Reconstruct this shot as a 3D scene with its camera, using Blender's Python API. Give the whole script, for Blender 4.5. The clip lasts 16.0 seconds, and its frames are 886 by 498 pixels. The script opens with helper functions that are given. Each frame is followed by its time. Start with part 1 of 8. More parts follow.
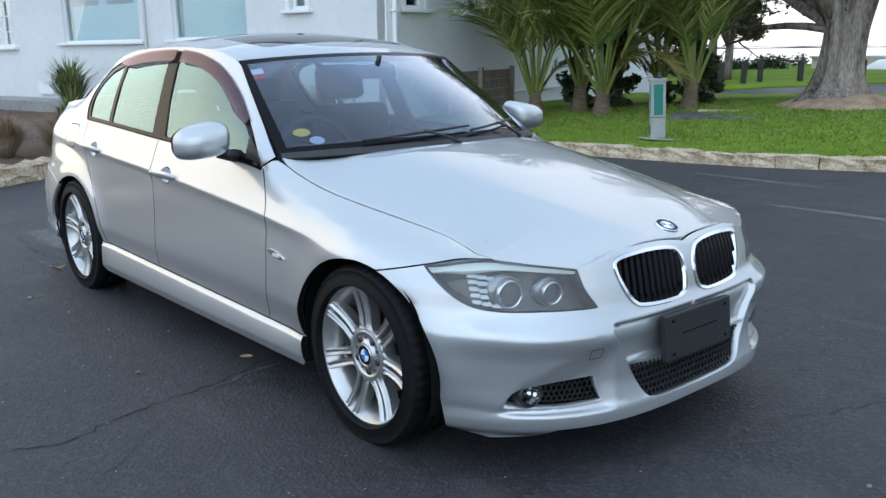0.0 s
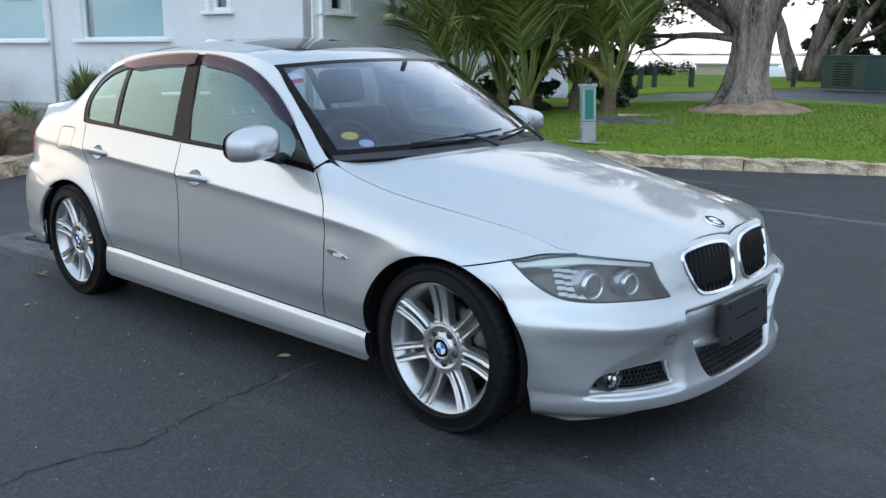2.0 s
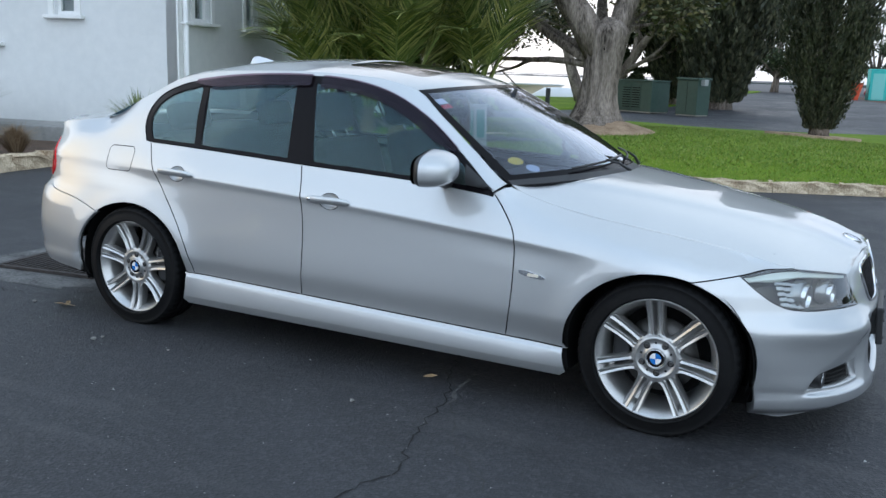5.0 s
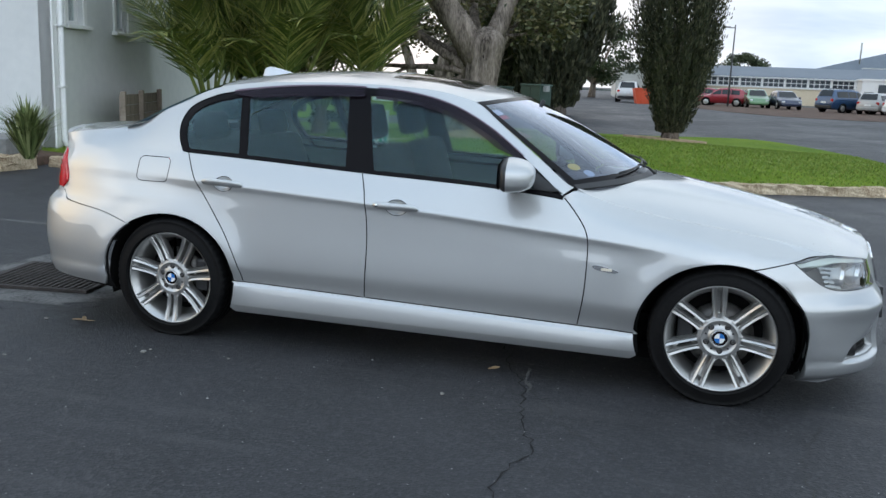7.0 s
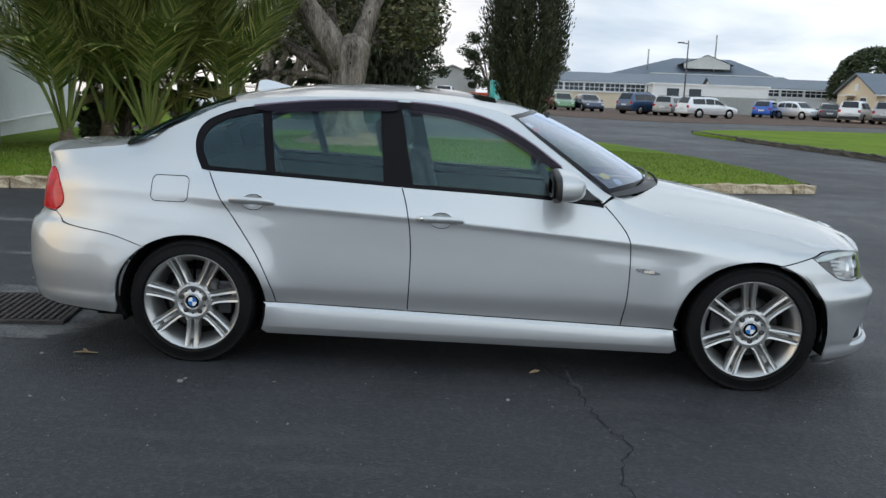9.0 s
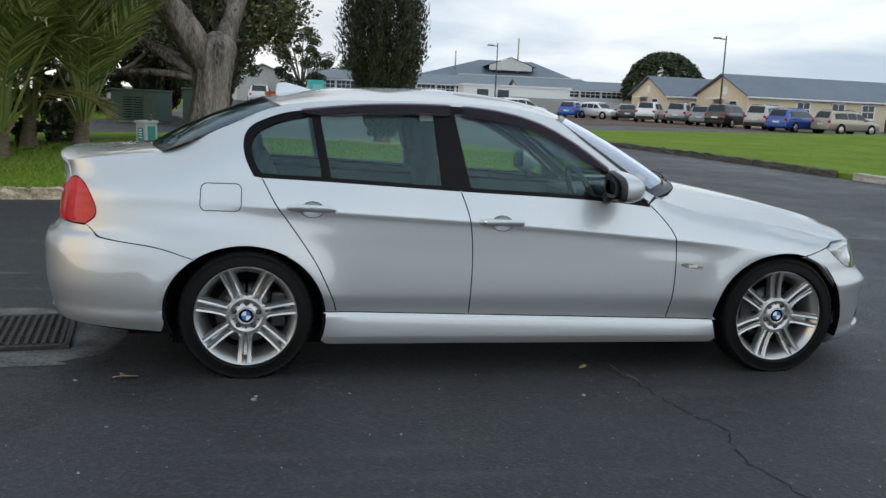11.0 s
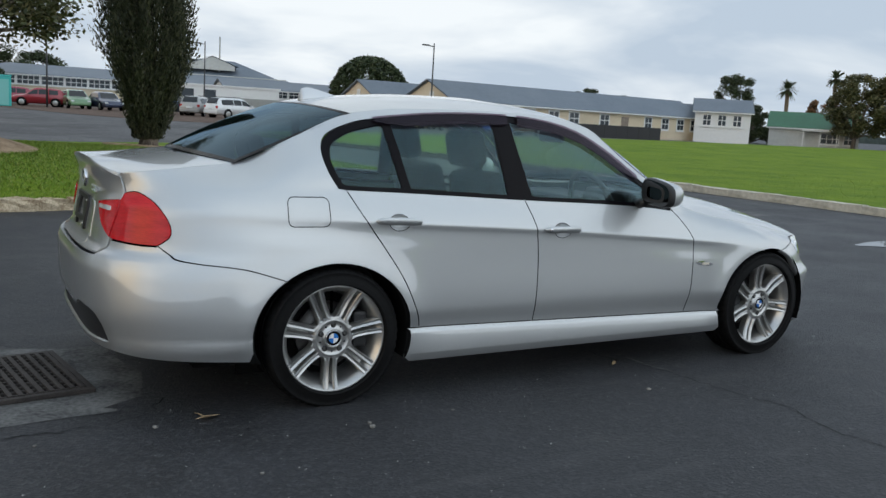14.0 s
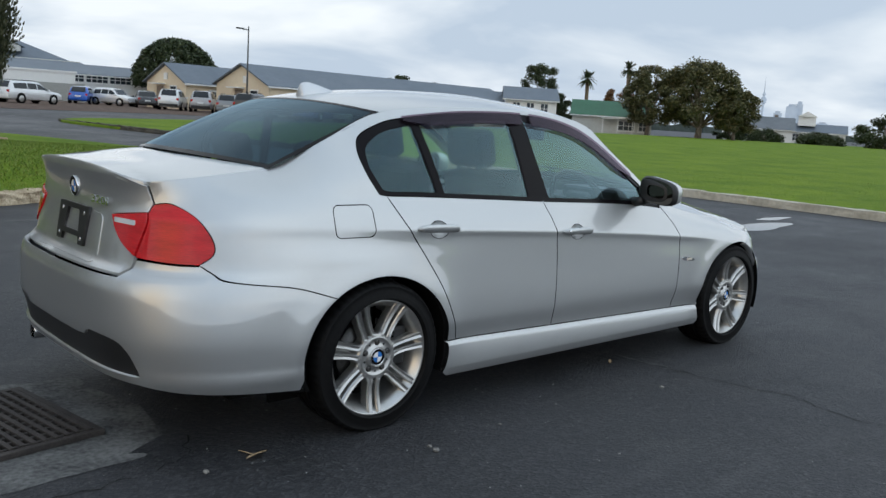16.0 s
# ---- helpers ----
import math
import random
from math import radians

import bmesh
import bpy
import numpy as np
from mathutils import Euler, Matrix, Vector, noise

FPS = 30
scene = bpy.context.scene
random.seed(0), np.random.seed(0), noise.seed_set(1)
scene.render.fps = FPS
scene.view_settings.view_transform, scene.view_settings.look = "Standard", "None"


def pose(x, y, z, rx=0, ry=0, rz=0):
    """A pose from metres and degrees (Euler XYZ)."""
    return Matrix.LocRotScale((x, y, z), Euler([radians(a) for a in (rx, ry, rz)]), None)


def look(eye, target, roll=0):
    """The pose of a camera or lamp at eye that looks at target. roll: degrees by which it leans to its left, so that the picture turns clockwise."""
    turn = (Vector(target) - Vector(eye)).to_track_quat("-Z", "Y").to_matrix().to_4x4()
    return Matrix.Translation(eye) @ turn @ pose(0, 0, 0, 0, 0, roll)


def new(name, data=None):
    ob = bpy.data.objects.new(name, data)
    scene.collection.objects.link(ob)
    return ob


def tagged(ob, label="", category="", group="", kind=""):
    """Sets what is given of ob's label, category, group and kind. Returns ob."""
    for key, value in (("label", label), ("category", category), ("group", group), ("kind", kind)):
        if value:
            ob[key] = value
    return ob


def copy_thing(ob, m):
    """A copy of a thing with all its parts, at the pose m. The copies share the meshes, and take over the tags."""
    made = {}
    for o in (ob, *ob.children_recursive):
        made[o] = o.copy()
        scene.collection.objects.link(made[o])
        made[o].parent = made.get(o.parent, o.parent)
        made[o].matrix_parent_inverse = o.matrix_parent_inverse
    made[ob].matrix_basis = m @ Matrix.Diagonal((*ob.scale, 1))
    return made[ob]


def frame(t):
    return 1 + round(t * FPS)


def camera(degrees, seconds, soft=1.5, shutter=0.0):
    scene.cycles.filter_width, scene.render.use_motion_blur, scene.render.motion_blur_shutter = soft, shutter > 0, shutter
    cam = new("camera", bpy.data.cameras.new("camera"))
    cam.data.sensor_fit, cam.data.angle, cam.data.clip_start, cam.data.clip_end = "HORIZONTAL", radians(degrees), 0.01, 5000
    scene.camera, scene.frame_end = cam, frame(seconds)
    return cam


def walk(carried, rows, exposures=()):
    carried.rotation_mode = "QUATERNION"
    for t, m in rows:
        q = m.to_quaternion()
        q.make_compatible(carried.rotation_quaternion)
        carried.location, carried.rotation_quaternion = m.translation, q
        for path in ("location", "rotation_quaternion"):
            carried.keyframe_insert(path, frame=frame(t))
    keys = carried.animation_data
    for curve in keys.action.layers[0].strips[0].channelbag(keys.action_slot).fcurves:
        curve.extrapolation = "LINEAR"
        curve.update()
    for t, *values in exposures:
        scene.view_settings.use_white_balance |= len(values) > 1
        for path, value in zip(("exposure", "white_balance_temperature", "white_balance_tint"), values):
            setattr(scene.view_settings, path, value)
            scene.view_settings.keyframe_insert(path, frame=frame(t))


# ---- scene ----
cam = camera(54.0, 16.0)
METRES = 8.850
BASE = pose(3.6909, -2.4705, 1.323, -12.9401, 0.6732, 49.0359)
ROWS = [
    (0.0, 0.0, 0.0, 0.0, 0.0, 0.0, -0.0),
    (0.5, -0.0196, -0.012, -0.0019, -0.32, 0.15, 0.09),
    (1.0, -0.0356, -0.0196, -0.0027, -1.4, 0.16, 0.27),
    (1.5, -0.0501, -0.0177, -0.0026, -3.0, 0.21, 0.61),
    (2.0, -0.0727, -0.0138, -0.0018, -7.16, 0.15, 0.89),
    (2.5, -0.1004, -0.0155, -0.0024, -8.43, 0.1, 0.96),
    (3.0, -0.1341, -0.0222, -0.0021, -9.64, 0.16, 1.24),
    (3.5, -0.1573, -0.0158, -0.0015, -13.31, 0.21, 1.34),
    (4.0, -0.1895, -0.0028, 0.0016, -15.98, 0.46, 1.57),
    (6.5, -0.3542, 0.0348, 0.0124, -31.02, 0.25, 3.7),
    (7.0, -0.3834, 0.0458, 0.0126, -33.37, 0.19, 4.23),
    (7.5, -0.4091, 0.0605, 0.0166, -36.95, -0.07, 4.58),
    (8.0, -0.4395, 0.0754, 0.02, -40.93, -0.32, 5.22),
    (8.5, -0.4681, 0.092, 0.0246, -43.28, -0.56, 5.65),
    (9.0, -0.4864, 0.1192, 0.0292, -45.83, -0.78, 6.63),
    (11.5, -0.5977, 0.254, 0.0552, -62.08, -2.91, 8.41),
    (12.0, -0.6177, 0.2826, 0.0603, -65.76, -3.46, 8.58),
    (12.5, -0.6233, 0.3127, 0.0647, -69.73, -3.97, 8.57),
    (13.0, -0.6279, 0.3436, 0.0714, -72.59, -4.45, 8.88),
    (13.5, -0.6419, 0.3817, 0.0803, -75.93, -5.03, 9.32),
    (14.0, -0.6441, 0.4142, 0.0858, -78.63, -5.47, 9.25),
    (14.5, -0.6395, 0.4466, 0.0941, -83.3, -6.39, 9.08),
    (15.0, -0.6392, 0.4777, 0.1018, -87.31, -7.2, 9.0),
    (15.5, -0.6389, 0.5057, 0.109, -89.76, -7.67, 9.24),
    (16.0, -0.6281, 0.528, 0.112, -91.39, -8.45, 9.34),
]
walk(cam, [(t, BASE @ pose(METRES * x, METRES * y, METRES * z, 90 + pitch, roll, yaw)) for t, x, y, z, yaw, pitch, roll in ROWS],
     [(0.0, 0.45, 5950, 10), (2.0, 0.38, 5950, 10), (3.2, 0.5, 5950, 10), (4.0, 0.45, 5950, 10), (6.5, 0.24, 6350, 10), (7.5, 0.27, 6500, 10), (8.5, 0.13, 6650, 10), (12.5, -0.04, 6750, 10), (15.0, -0.16, 6700, 10), (16.0, -0.08, 6650, 10)])


# ---- world and light ----
world = bpy.data.worlds.new("overcast_sky")
scene.world = world
world.use_nodes = True
SUN_AZ, SUN_EL = 196.0, 10.0  # compass of the low sun behind cloud, degrees from +x towards +y, and its height
PALE_AZ = 118.0  # thin bright cloud


def build_sky():
    nt = world.node_tree
    nt.nodes.clear()
    N = nt.nodes.new
    L = nt.links.new
    out = N("ShaderNodeOutputWorld")
    bg = N("ShaderNodeBackground")
    bg.inputs["Strength"].default_value = 0.1
    sky = N("ShaderNodeTexSky")
    sky.sky_type = "NISHITA"
    sky.sun_disc = False
    sky.sun_elevation = radians(SUN_EL)
    sky.sun_rotation = radians(90 - SUN_AZ)
    sky.dust_density = 3.0
    tc = N("ShaderNodeTexCoord")
    sep = N("ShaderNodeSeparateXYZ")
    L(tc.outputs["Generated"], sep.inputs[0])
    # flat cloud deck: direction divided by its height
    up = N("ShaderNodeMath")
    up.operation = "ADD"
    up.inputs[1].default_value = 0.22
    L(sep.outputs["Z"], up.inputs[0])
    mx = N("ShaderNodeMath")
    mx.operation = "MAXIMUM"
    mx.inputs[1].default_value = 0.15
    L(up.outputs[0], mx.inputs[0])
    div = N("ShaderNodeVectorMath")
    div.operation = "DIVIDE"
    comb = N("ShaderNodeCombineXYZ")
    for k in ("X", "Y", "Z"):
        L(mx.outputs[0], comb.inputs[k])
    L(tc.outputs["Generated"], div.inputs[0])
    L(comb.outputs[0], div.inputs[1])
    n1 = N("ShaderNodeTexNoise")
    n1.inputs["Scale"].default_value = 1.15
    n1.inputs["Detail"].default_value = 5
    n1.inputs["Roughness"].default_value = 0.48
    n1.inputs["Distortion"].default_value = 0.3
    L(div.outputs[0], n1.inputs["Vector"])
    ramp = N("ShaderNodeValToRGB")
    ramp.color_ramp.elements[0].position = 0.38
    ramp.color_ramp.elements[0].color = (5.5, 6.9, 8.5, 1)
    ramp.color_ramp.elements[1].position = 0.64
    ramp.color_ramp.elements[1].color = (9.8, 10.9, 11.7, 1)
    L(n1.outputs["Fac"], ramp.inputs[0])
    # thin bright cloud
    dot = N("ShaderNodeVectorMath")
    dot.operation = "DOT_PRODUCT"
    dot.inputs[1].default_value = (math.cos(radians(PALE_AZ)) * 0.995, math.sin(radians(PALE_AZ)) * 0.995, 0.1)
    L(tc.outputs["Generated"], dot.inputs[0])
    mr = N("ShaderNodeMapRange")
    mr.inputs["From Min"].default_value = 0.82
    mr.inputs["From Max"].default_value = 1.0
    L(dot.outputs["Value"], mr.inputs["Value"])
    warm = N("ShaderNodeMixRGB")
    warm.inputs["Color2"].default_value = (12.4, 11.8, 11.2, 1)
    L(mr.outputs[0], warm.inputs[0])
    L(ramp.outputs[0], warm.inputs["Color1"])
    # warm glow of the sun through the cloud
    dot2 = N("ShaderNodeVectorMath")
    dot2.operation = "DOT_PRODUCT"
    dot2.inputs[1].default_value = (math.cos(radians(SUN_AZ)) * 0.97, math.sin(radians(SUN_AZ)) * 0.97, 0.242)
    L(tc.outputs["Generated"], dot2.inputs[0])
    mr2 = N("ShaderNodeMapRange")
    mr2.inputs["From Min"].default_value = 0.925
    mr2.inputs["From Max"].default_value = 0.985
    L(dot2.outputs["Value"], mr2.inputs["Value"])
    pw = N("ShaderNodeMath")
    pw.operation = "POWER"
    pw.inputs[1].default_value = 1.3
    L(mr2.outputs[0], pw.inputs[0])
    bank = N("ShaderNodeMixRGB")
    bank.inputs["Color2"].default_value = (9.6, 8.3, 6.2, 1)
    L(pw.outputs[0], bank.inputs[0])
    L(warm.outputs[0], bank.inputs["Color1"])
    warm = bank
    mix = N("ShaderNodeMixRGB")
    mix.inputs[0].default_value = 0.95
    L(sky.outputs[0], mix.inputs["Color1"])
    L(warm.outputs[0], mix.inputs["Color2"])
    # bluer overhead, greyer towards the horizon
    zen = N("ShaderNodeMapRange")
    zen.inputs["From Min"].default_value = 0.12
    zen.inputs["From Max"].default_value = 0.75
    L(sep.outputs["Z"], zen.inputs["Value"])
    cool = N("ShaderNodeMixRGB")
    cool.inputs["Color1"].default_value = (1.025, 1.0, 1.0, 1)
    cool.inputs["Color2"].default_value = (0.965, 1.0, 1.045, 1)
    L(zen.outputs[0], cool.inputs[0])
    tinted = N("ShaderNodeMixRGB")
    tinted.blend_type = "MULTIPLY"
    tinted.inputs[0].default_value = 1.0
    L(mix.outputs[0], tinted.inputs["Color1"])
    L(cool.outputs[0], tinted.inputs["Color2"])
    sc = N("ShaderNodeVectorMath")
    sc.operation = "SCALE"
    L(tinted.outputs[0], sc.inputs[0])
    # added gain: unseen sky round azimuth 288 is raised to brighten the car's flank
    lit = N("ShaderNodeVectorMath")
    lit.operation = "DOT_PRODUCT"
    lit.inputs[1].default_value = (math.cos(radians(288)) * 0.94, math.sin(radians(288)) * 0.94, 0.34)
    L(tc.outputs["Generated"], lit.inputs[0])
    lr = N("ShaderNodeMapRange")
    lr.inputs["From Min"].default_value = 0.1
    lr.inputs["From Max"].default_value = 1.0
    lr.inputs["To Min"].default_value = 1.0
    lr.inputs["To Max"].default_value = 1.5
    L(lit.outputs["Value"], lr.inputs["Value"])
    L(lr.outputs[0], sc.inputs["Scale"])
    L(sc.outputs[0], bg.inputs["Color"])
    L(bg.outputs[0], out.inputs[0])


build_sky()
sun = new("sun", bpy.data.lights.new("sun", "SUN"))
sun.data.energy = 0.35
sun.data.angle = radians(60)
sun.data.color = (1.0, 0.88, 0.7)
sun.matrix_world = look((0, 0, 0), (-math.cos(radians(SUN_AZ)), -math.sin(radians(SUN_AZ)), -math.tan(radians(SUN_EL))))


# ---- materials ----
def material(name, color, rough=0.5, metal=0.0, coat=0.0, spec=0.5):
    m = bpy.data.materials.new(name)
    m.use_nodes = True
    b = m.node_tree.nodes["Principled BSDF"]
    b.inputs["Base Color"].default_value = (*color, 1)
    b.inputs["Roughness"].default_value = rough
    b.inputs["Metallic"].default_value = metal
    b.inputs["Coat Weight"].default_value = coat
    b.inputs["Coat Roughness"].default_value = 0.03
    b.inputs["Specular IOR Level"].default_value = spec
    return m


def bsdf(m):
    return m.node_tree.nodes["Principled BSDF"]


def coords(m, scale=(1, 1, 1), kind="Object"):
    nt = m.node_tree
    tc = nt.nodes.new("ShaderNodeTexCoord")
    mp = nt.nodes.new("ShaderNodeMapping")
    mp.inputs["Scale"].default_value = scale
    nt.links.new(tc.outputs[kind], mp.inputs["Vector"])
    return mp.outputs[0]


def noise_tex(m, vec, scale, detail=4, rough=0.55):
    n = m.node_tree.nodes.new("ShaderNodeTexNoise")
    n.inputs["Scale"].default_value = scale
    n.inputs["Detail"].default_value = detail
    n.inputs["Roughness"].default_value = rough
    m.node_tree.links.new(vec, n.inputs["Vector"])
    return n.outputs["Fac"]


def ramp(m, fac, stops):
    r = m.node_tree.nodes.new("ShaderNodeValToRGB")
    els = r.color_ramp.elements
    while len(els) < len(stops):
        els.new(0.5)
    for e, (p, c) in zip(els, stops):
        e.position = p
        e.color = (*c, 1) if len(c) == 3 else c
    m.node_tree.links.new(fac, r.inputs[0])
    return r.outputs[0]


def mixed(m, fac, a, b, mode="MIX"):
    n = m.node_tree.nodes.new("ShaderNodeMixRGB")
    n.blend_type = mode
    for sock, v in ((n.inputs[0], fac), (n.inputs[1], a), (n.inputs[2], b)):
        if isinstance(v, (int, float)):
            sock.default_value = v
        elif isinstance(v, tuple):
            sock.default_value = (*v, 1)
        else:
            m.node_tree.links.new(v, sock)
    return n.outputs[0]


def bump(m, height, strength=0.3, distance=0.01):
    n = m.node_tree.nodes.new("ShaderNodeBump")
    n.inputs["Strength"].default_value = strength
    n.inputs["Distance"].default_value = distance
    m.node_tree.links.new(height, n.inputs["Height"])
    m.node_tree.links.new(n.outputs[0], bsdf(m).inputs["Normal"])
    return n


def link(m, out, name):
    m.node_tree.links.new(out, bsdf(m).inputs[name])


def varied(name, c1, c2, scale, rough=0.6, metal=0.0, bump_scale=0.0, bump_strength=0.2, bump_dist=0.004, spec=0.5, stretch=(1, 1, 1)):
    """Two tones mixed by coarse and fine noise, with relief."""
    m = material(name, c1, rough, metal, spec=spec)
    v = coords(m, stretch)
    a = noise_tex(m, v, scale, 5)
    b = noise_tex(m, v, scale * 9, 3)
    f = mixed(m, 0.45, a, b)
    link(m, ramp(m, f, [(0.36, c1), (0.64, c2)]), "Base Color")
    if bump_scale:
        bump(m, noise_tex(m, v, bump_scale, 4), bump_strength, bump_dist)
    return m


def silver_paint():
    """Fine metal flake under a clear lacquer."""
    m = material("silver_paint", (0.55, 0.56, 0.57), 0.45, 0.8, coat=1.0)
    bsdf(m).inputs["Coat IOR"].default_value = 1.95
    bsdf(m).inputs["Coat Roughness"].default_value = 0.015
    v = coords(m)
    fl = m.node_tree.nodes.new("ShaderNodeTexVoronoi")
    fl.inputs["Scale"].default_value = 900
    m.node_tree.links.new(v, fl.inputs["Vector"])
    link(m, ramp(m, fl.outputs["Distance"], [(0.0, (0.545, 0.555, 0.555)), (0.8, (0.455, 0.463, 0.463))]), "Base Color")
    link(m, ramp(m, noise_tex(m, v, 3.0, 4), [(0.3, (0.43,) * 3), (0.7, (0.46,) * 3)]), "Roughness")
    return m


PAINT = silver_paint()
BLACK = material("black_plastic", (0.016, 0.016, 0.017), 0.45)
RUBBER = varied("tyre_rubber", (0.004, 0.004, 0.0045), (0.009, 0.009, 0.009), 6, 0.6, 0, 90, 0.15, 0.002, 0.12)
SHELL = material("dark_inner_shell", (0.008, 0.008, 0.008), 1.0, spec=0.05)
TRIM = material("gloss_black_trim", (0.0045, 0.0038, 0.0048), 0.2, spec=0.1)
CHROME = material("chrome", (0.75, 0.75, 0.76), 0.08, 1.0)
ALLOY = varied("silver_alloy", (0.46, 0.455, 0.44), (0.54, 0.535, 0.52), 14, 0.3, 0.85)
STEEL = varied("brake_disc_steel", (0.07, 0.068, 0.066), (0.12, 0.115, 0.11), 12, 0.4, 0.9)


def glass(name, tint, rough=0.0, gloss=1.7, sheen=(1, 1, 1), edge=3.3):
    """A thin tinted pane: part clear, part gloss."""
    m = bpy.data.materials.new(name)
    m.use_nodes = True
    nt = m.node_tree
    nt.nodes.clear()
    out = nt.nodes.new("ShaderNodeOutputMaterial")
    tr = nt.nodes.new("ShaderNodeBsdfTransparent")
    tr.inputs[0].default_value = (*tint, 1)
    gl = nt.nodes.new("ShaderNodeBsdfGlossy")
    gl.inputs["Roughness"].default_value = rough
    gl.inputs[0].default_value = (*sheen, 1)
    fr = nt.nodes.new("ShaderNodeLayerWeight")
    fr.inputs["Blend"].default_value = 0.5
    pw = nt.nodes.new("ShaderNodeMath")
    pw.operation = "POWER"
    pw.inputs[1].default_value = edge
    nt.links.new(fr.outputs["Facing"], pw.inputs[0])
    sch = nt.nodes.new("ShaderNodeMath")
    sch.operation = "MULTIPLY_ADD"
    sch.inputs[1].default_value = 0.95
    sch.inputs[2].default_value = 0.035
    nt.links.new(pw.outputs[0], sch.inputs[0])
    mul = nt.nodes.new("ShaderNodeMath")
    mul.operation = "MULTIPLY"
    mul.inputs[1].default_value = gloss
    mul.use_clamp = True
    mx = nt.nodes.new("ShaderNodeMixShader")
    nt.links.new(sch.outputs[0], mul.inputs[0])
    nt.links.new(mul.outputs[0], mx.inputs[0])
    nt.links.new(tr.outputs[0], mx.inputs[1])
    nt.links.new(gl.outputs[0], mx.inputs[2])
    nt.links.new(mx.outputs[0], out.inputs[0])
    return m


GLASS = glass("car_glass", (0.72, 0.86, 0.81), 0.0, 1.2, (0.64, 0.92, 1.0), 2.6)
SCREEN = glass("windscreen_glass", (0.55, 0.6, 0.7), 0.0, 1.5, (0.82, 0.88, 1.0))
REARGLASS = glass("rear_glass", (0.10, 0.19, 0.24), 0.0, 0.65, (0.5, 0.68, 0.8))
LENS = glass("clear_lens", (0.9, 0.92, 0.92))
VISOR = glass("smoked_acrylic", (0.30, 0.21, 0.25), 0.04, 0.95, (0.66, 0.56, 0.66))


def asphalt():
    """Dark binder with chippings of mixed tone, pale specks and broad worn areas."""
    m = material("asphalt", (0.05, 0.05, 0.052), 0.75, spec=0.5)
    v = coords(m)
    fine = noise_tex(m, v, 120, 4, 0.75)
    agg = m.node_tree.nodes.new("ShaderNodeTexVoronoi")
    agg.inputs["Scale"].default_value = 75
    m.node_tree.links.new(v, agg.inputs["Vector"])
    speck = m.node_tree.nodes.new("ShaderNodeTexVoronoi")
    speck.inputs["Scale"].default_value = 17
    m.node_tree.links.new(v, speck.inputs["Vector"])
    mid = noise_tex(m, v, 1.3, 7, 0.65)
    big = noise_tex(m, v, 0.23, 5)
    streak = noise_tex(m, coords(m, (0.5, 3.0, 1)), 1.1, 5, 0.65)
    c = ramp(m, mid, [(0.32, (0.0065, 0.007, 0.009)), (0.68, (0.028, 0.029, 0.034))])
    tone = m.node_tree.nodes.new("ShaderNodeSeparateXYZ")
    m.node_tree.links.new(agg.outputs["Color"], tone.inputs[0])
    c = mixed(m, ramp(m, tone.outputs[0], [(0.5, (0, 0, 0)), (1.0, (0.55,) * 3)]), c, (0.075, 0.076, 0.08))
    c = mixed(m, ramp(m, fine, [(0.55, (0, 0, 0)), (0.8, (0.5,) * 3)]), c, (0.07, 0.071, 0.075))
    c = mixed(m, ramp(m, big, [(0.45, (0, 0, 0)), (0.7, (0.35,) * 3)]), c, (0.034, 0.035, 0.038))
    c = mixed(m, ramp(m, streak, [(0.56, (0, 0, 0)), (0.7, (0.5,) * 3)]), c, (0.06, 0.06, 0.062))
    c = mixed(m, ramp(m, speck.outputs["Distance"], [(0.035, (0.8,) * 3), (0.06, (0, 0, 0))]), c, (0.3, 0.3, 0.29))
    link(m, c, "Base Color")
    link(m, ramp(m, mixed(m, 0.5, mid, big), [(0.35, (0.45,) * 3), (0.6, (0.72,) * 3)]), "Roughness")
    bump(m, mixed(m, 0.5, fine, agg.outputs["Distance"]), 0.8, 0.009)
    return m


ASPHALT = asphalt()
GRASS_SOIL = varied("lawn_ground", (0.05, 0.115, 0.018), (0.10, 0.19, 0.03), 0.5, 0.9, 0, 60, 0.5, 0.03, 0.2)
CONCRETE = varied("weathered_concrete", (0.22, 0.2, 0.165), (0.46, 0.43, 0.37), 2.2, 0.85, 0, 26, 0.6, 0.02)
RENDER = varied("white_render", (0.64, 0.65, 0.64), (0.71, 0.715, 0.70), 0.7, 0.8, 0, 40, 0.12, 0.004)
WHITE = varied("white_painted_wood", (0.74, 0.74, 0.72), (0.8, 0.8, 0.78), 3, 0.5)
CREAM = varied("cream_weatherboard", (0.66, 0.55, 0.39), (0.72, 0.61, 0.45), 0.4, 0.7)
ROOFGREY = varied("grey_metal_roof", (0.09, 0.118, 0.15), (0.125, 0.152, 0.185), 0.3, 0.5)
BARK = varied("tree_bark", (0.05, 0.04, 0.033), (0.36, 0.3, 0.25), 4.5, 0.95, 0, 9, 1.0, 0.12, 0.1, (1, 1, 0.22))
MULCH = varied("bark_mulch", (0.24, 0.16, 0.1), (0.5, 0.36, 0.24), 5, 0.95, 0, 50, 0.8, 0.03, 0.2)


# ---- mesh helpers ----
from mathutils.geometry import delaunay_2d_cdt


def part(name, me, mat, parent=None, label=""):
    """A mesh (or bmesh) as one object under a thing."""
    if isinstance(me, bmesh.types.BMesh):
        bm, me = me, bpy.data.meshes.new(name)
        bm.to_mesh(me)
        bm.free()
    me.name = name
    if mat and not me.materials:
        me.materials.append(mat)
        if any(f.material_index for f in me.polygons):
            me.materials.append(SHELL)
    ob = new(name, me)
    if parent:
        ob.parent = parent
    if label:
        ob["label"] = label
    return ob


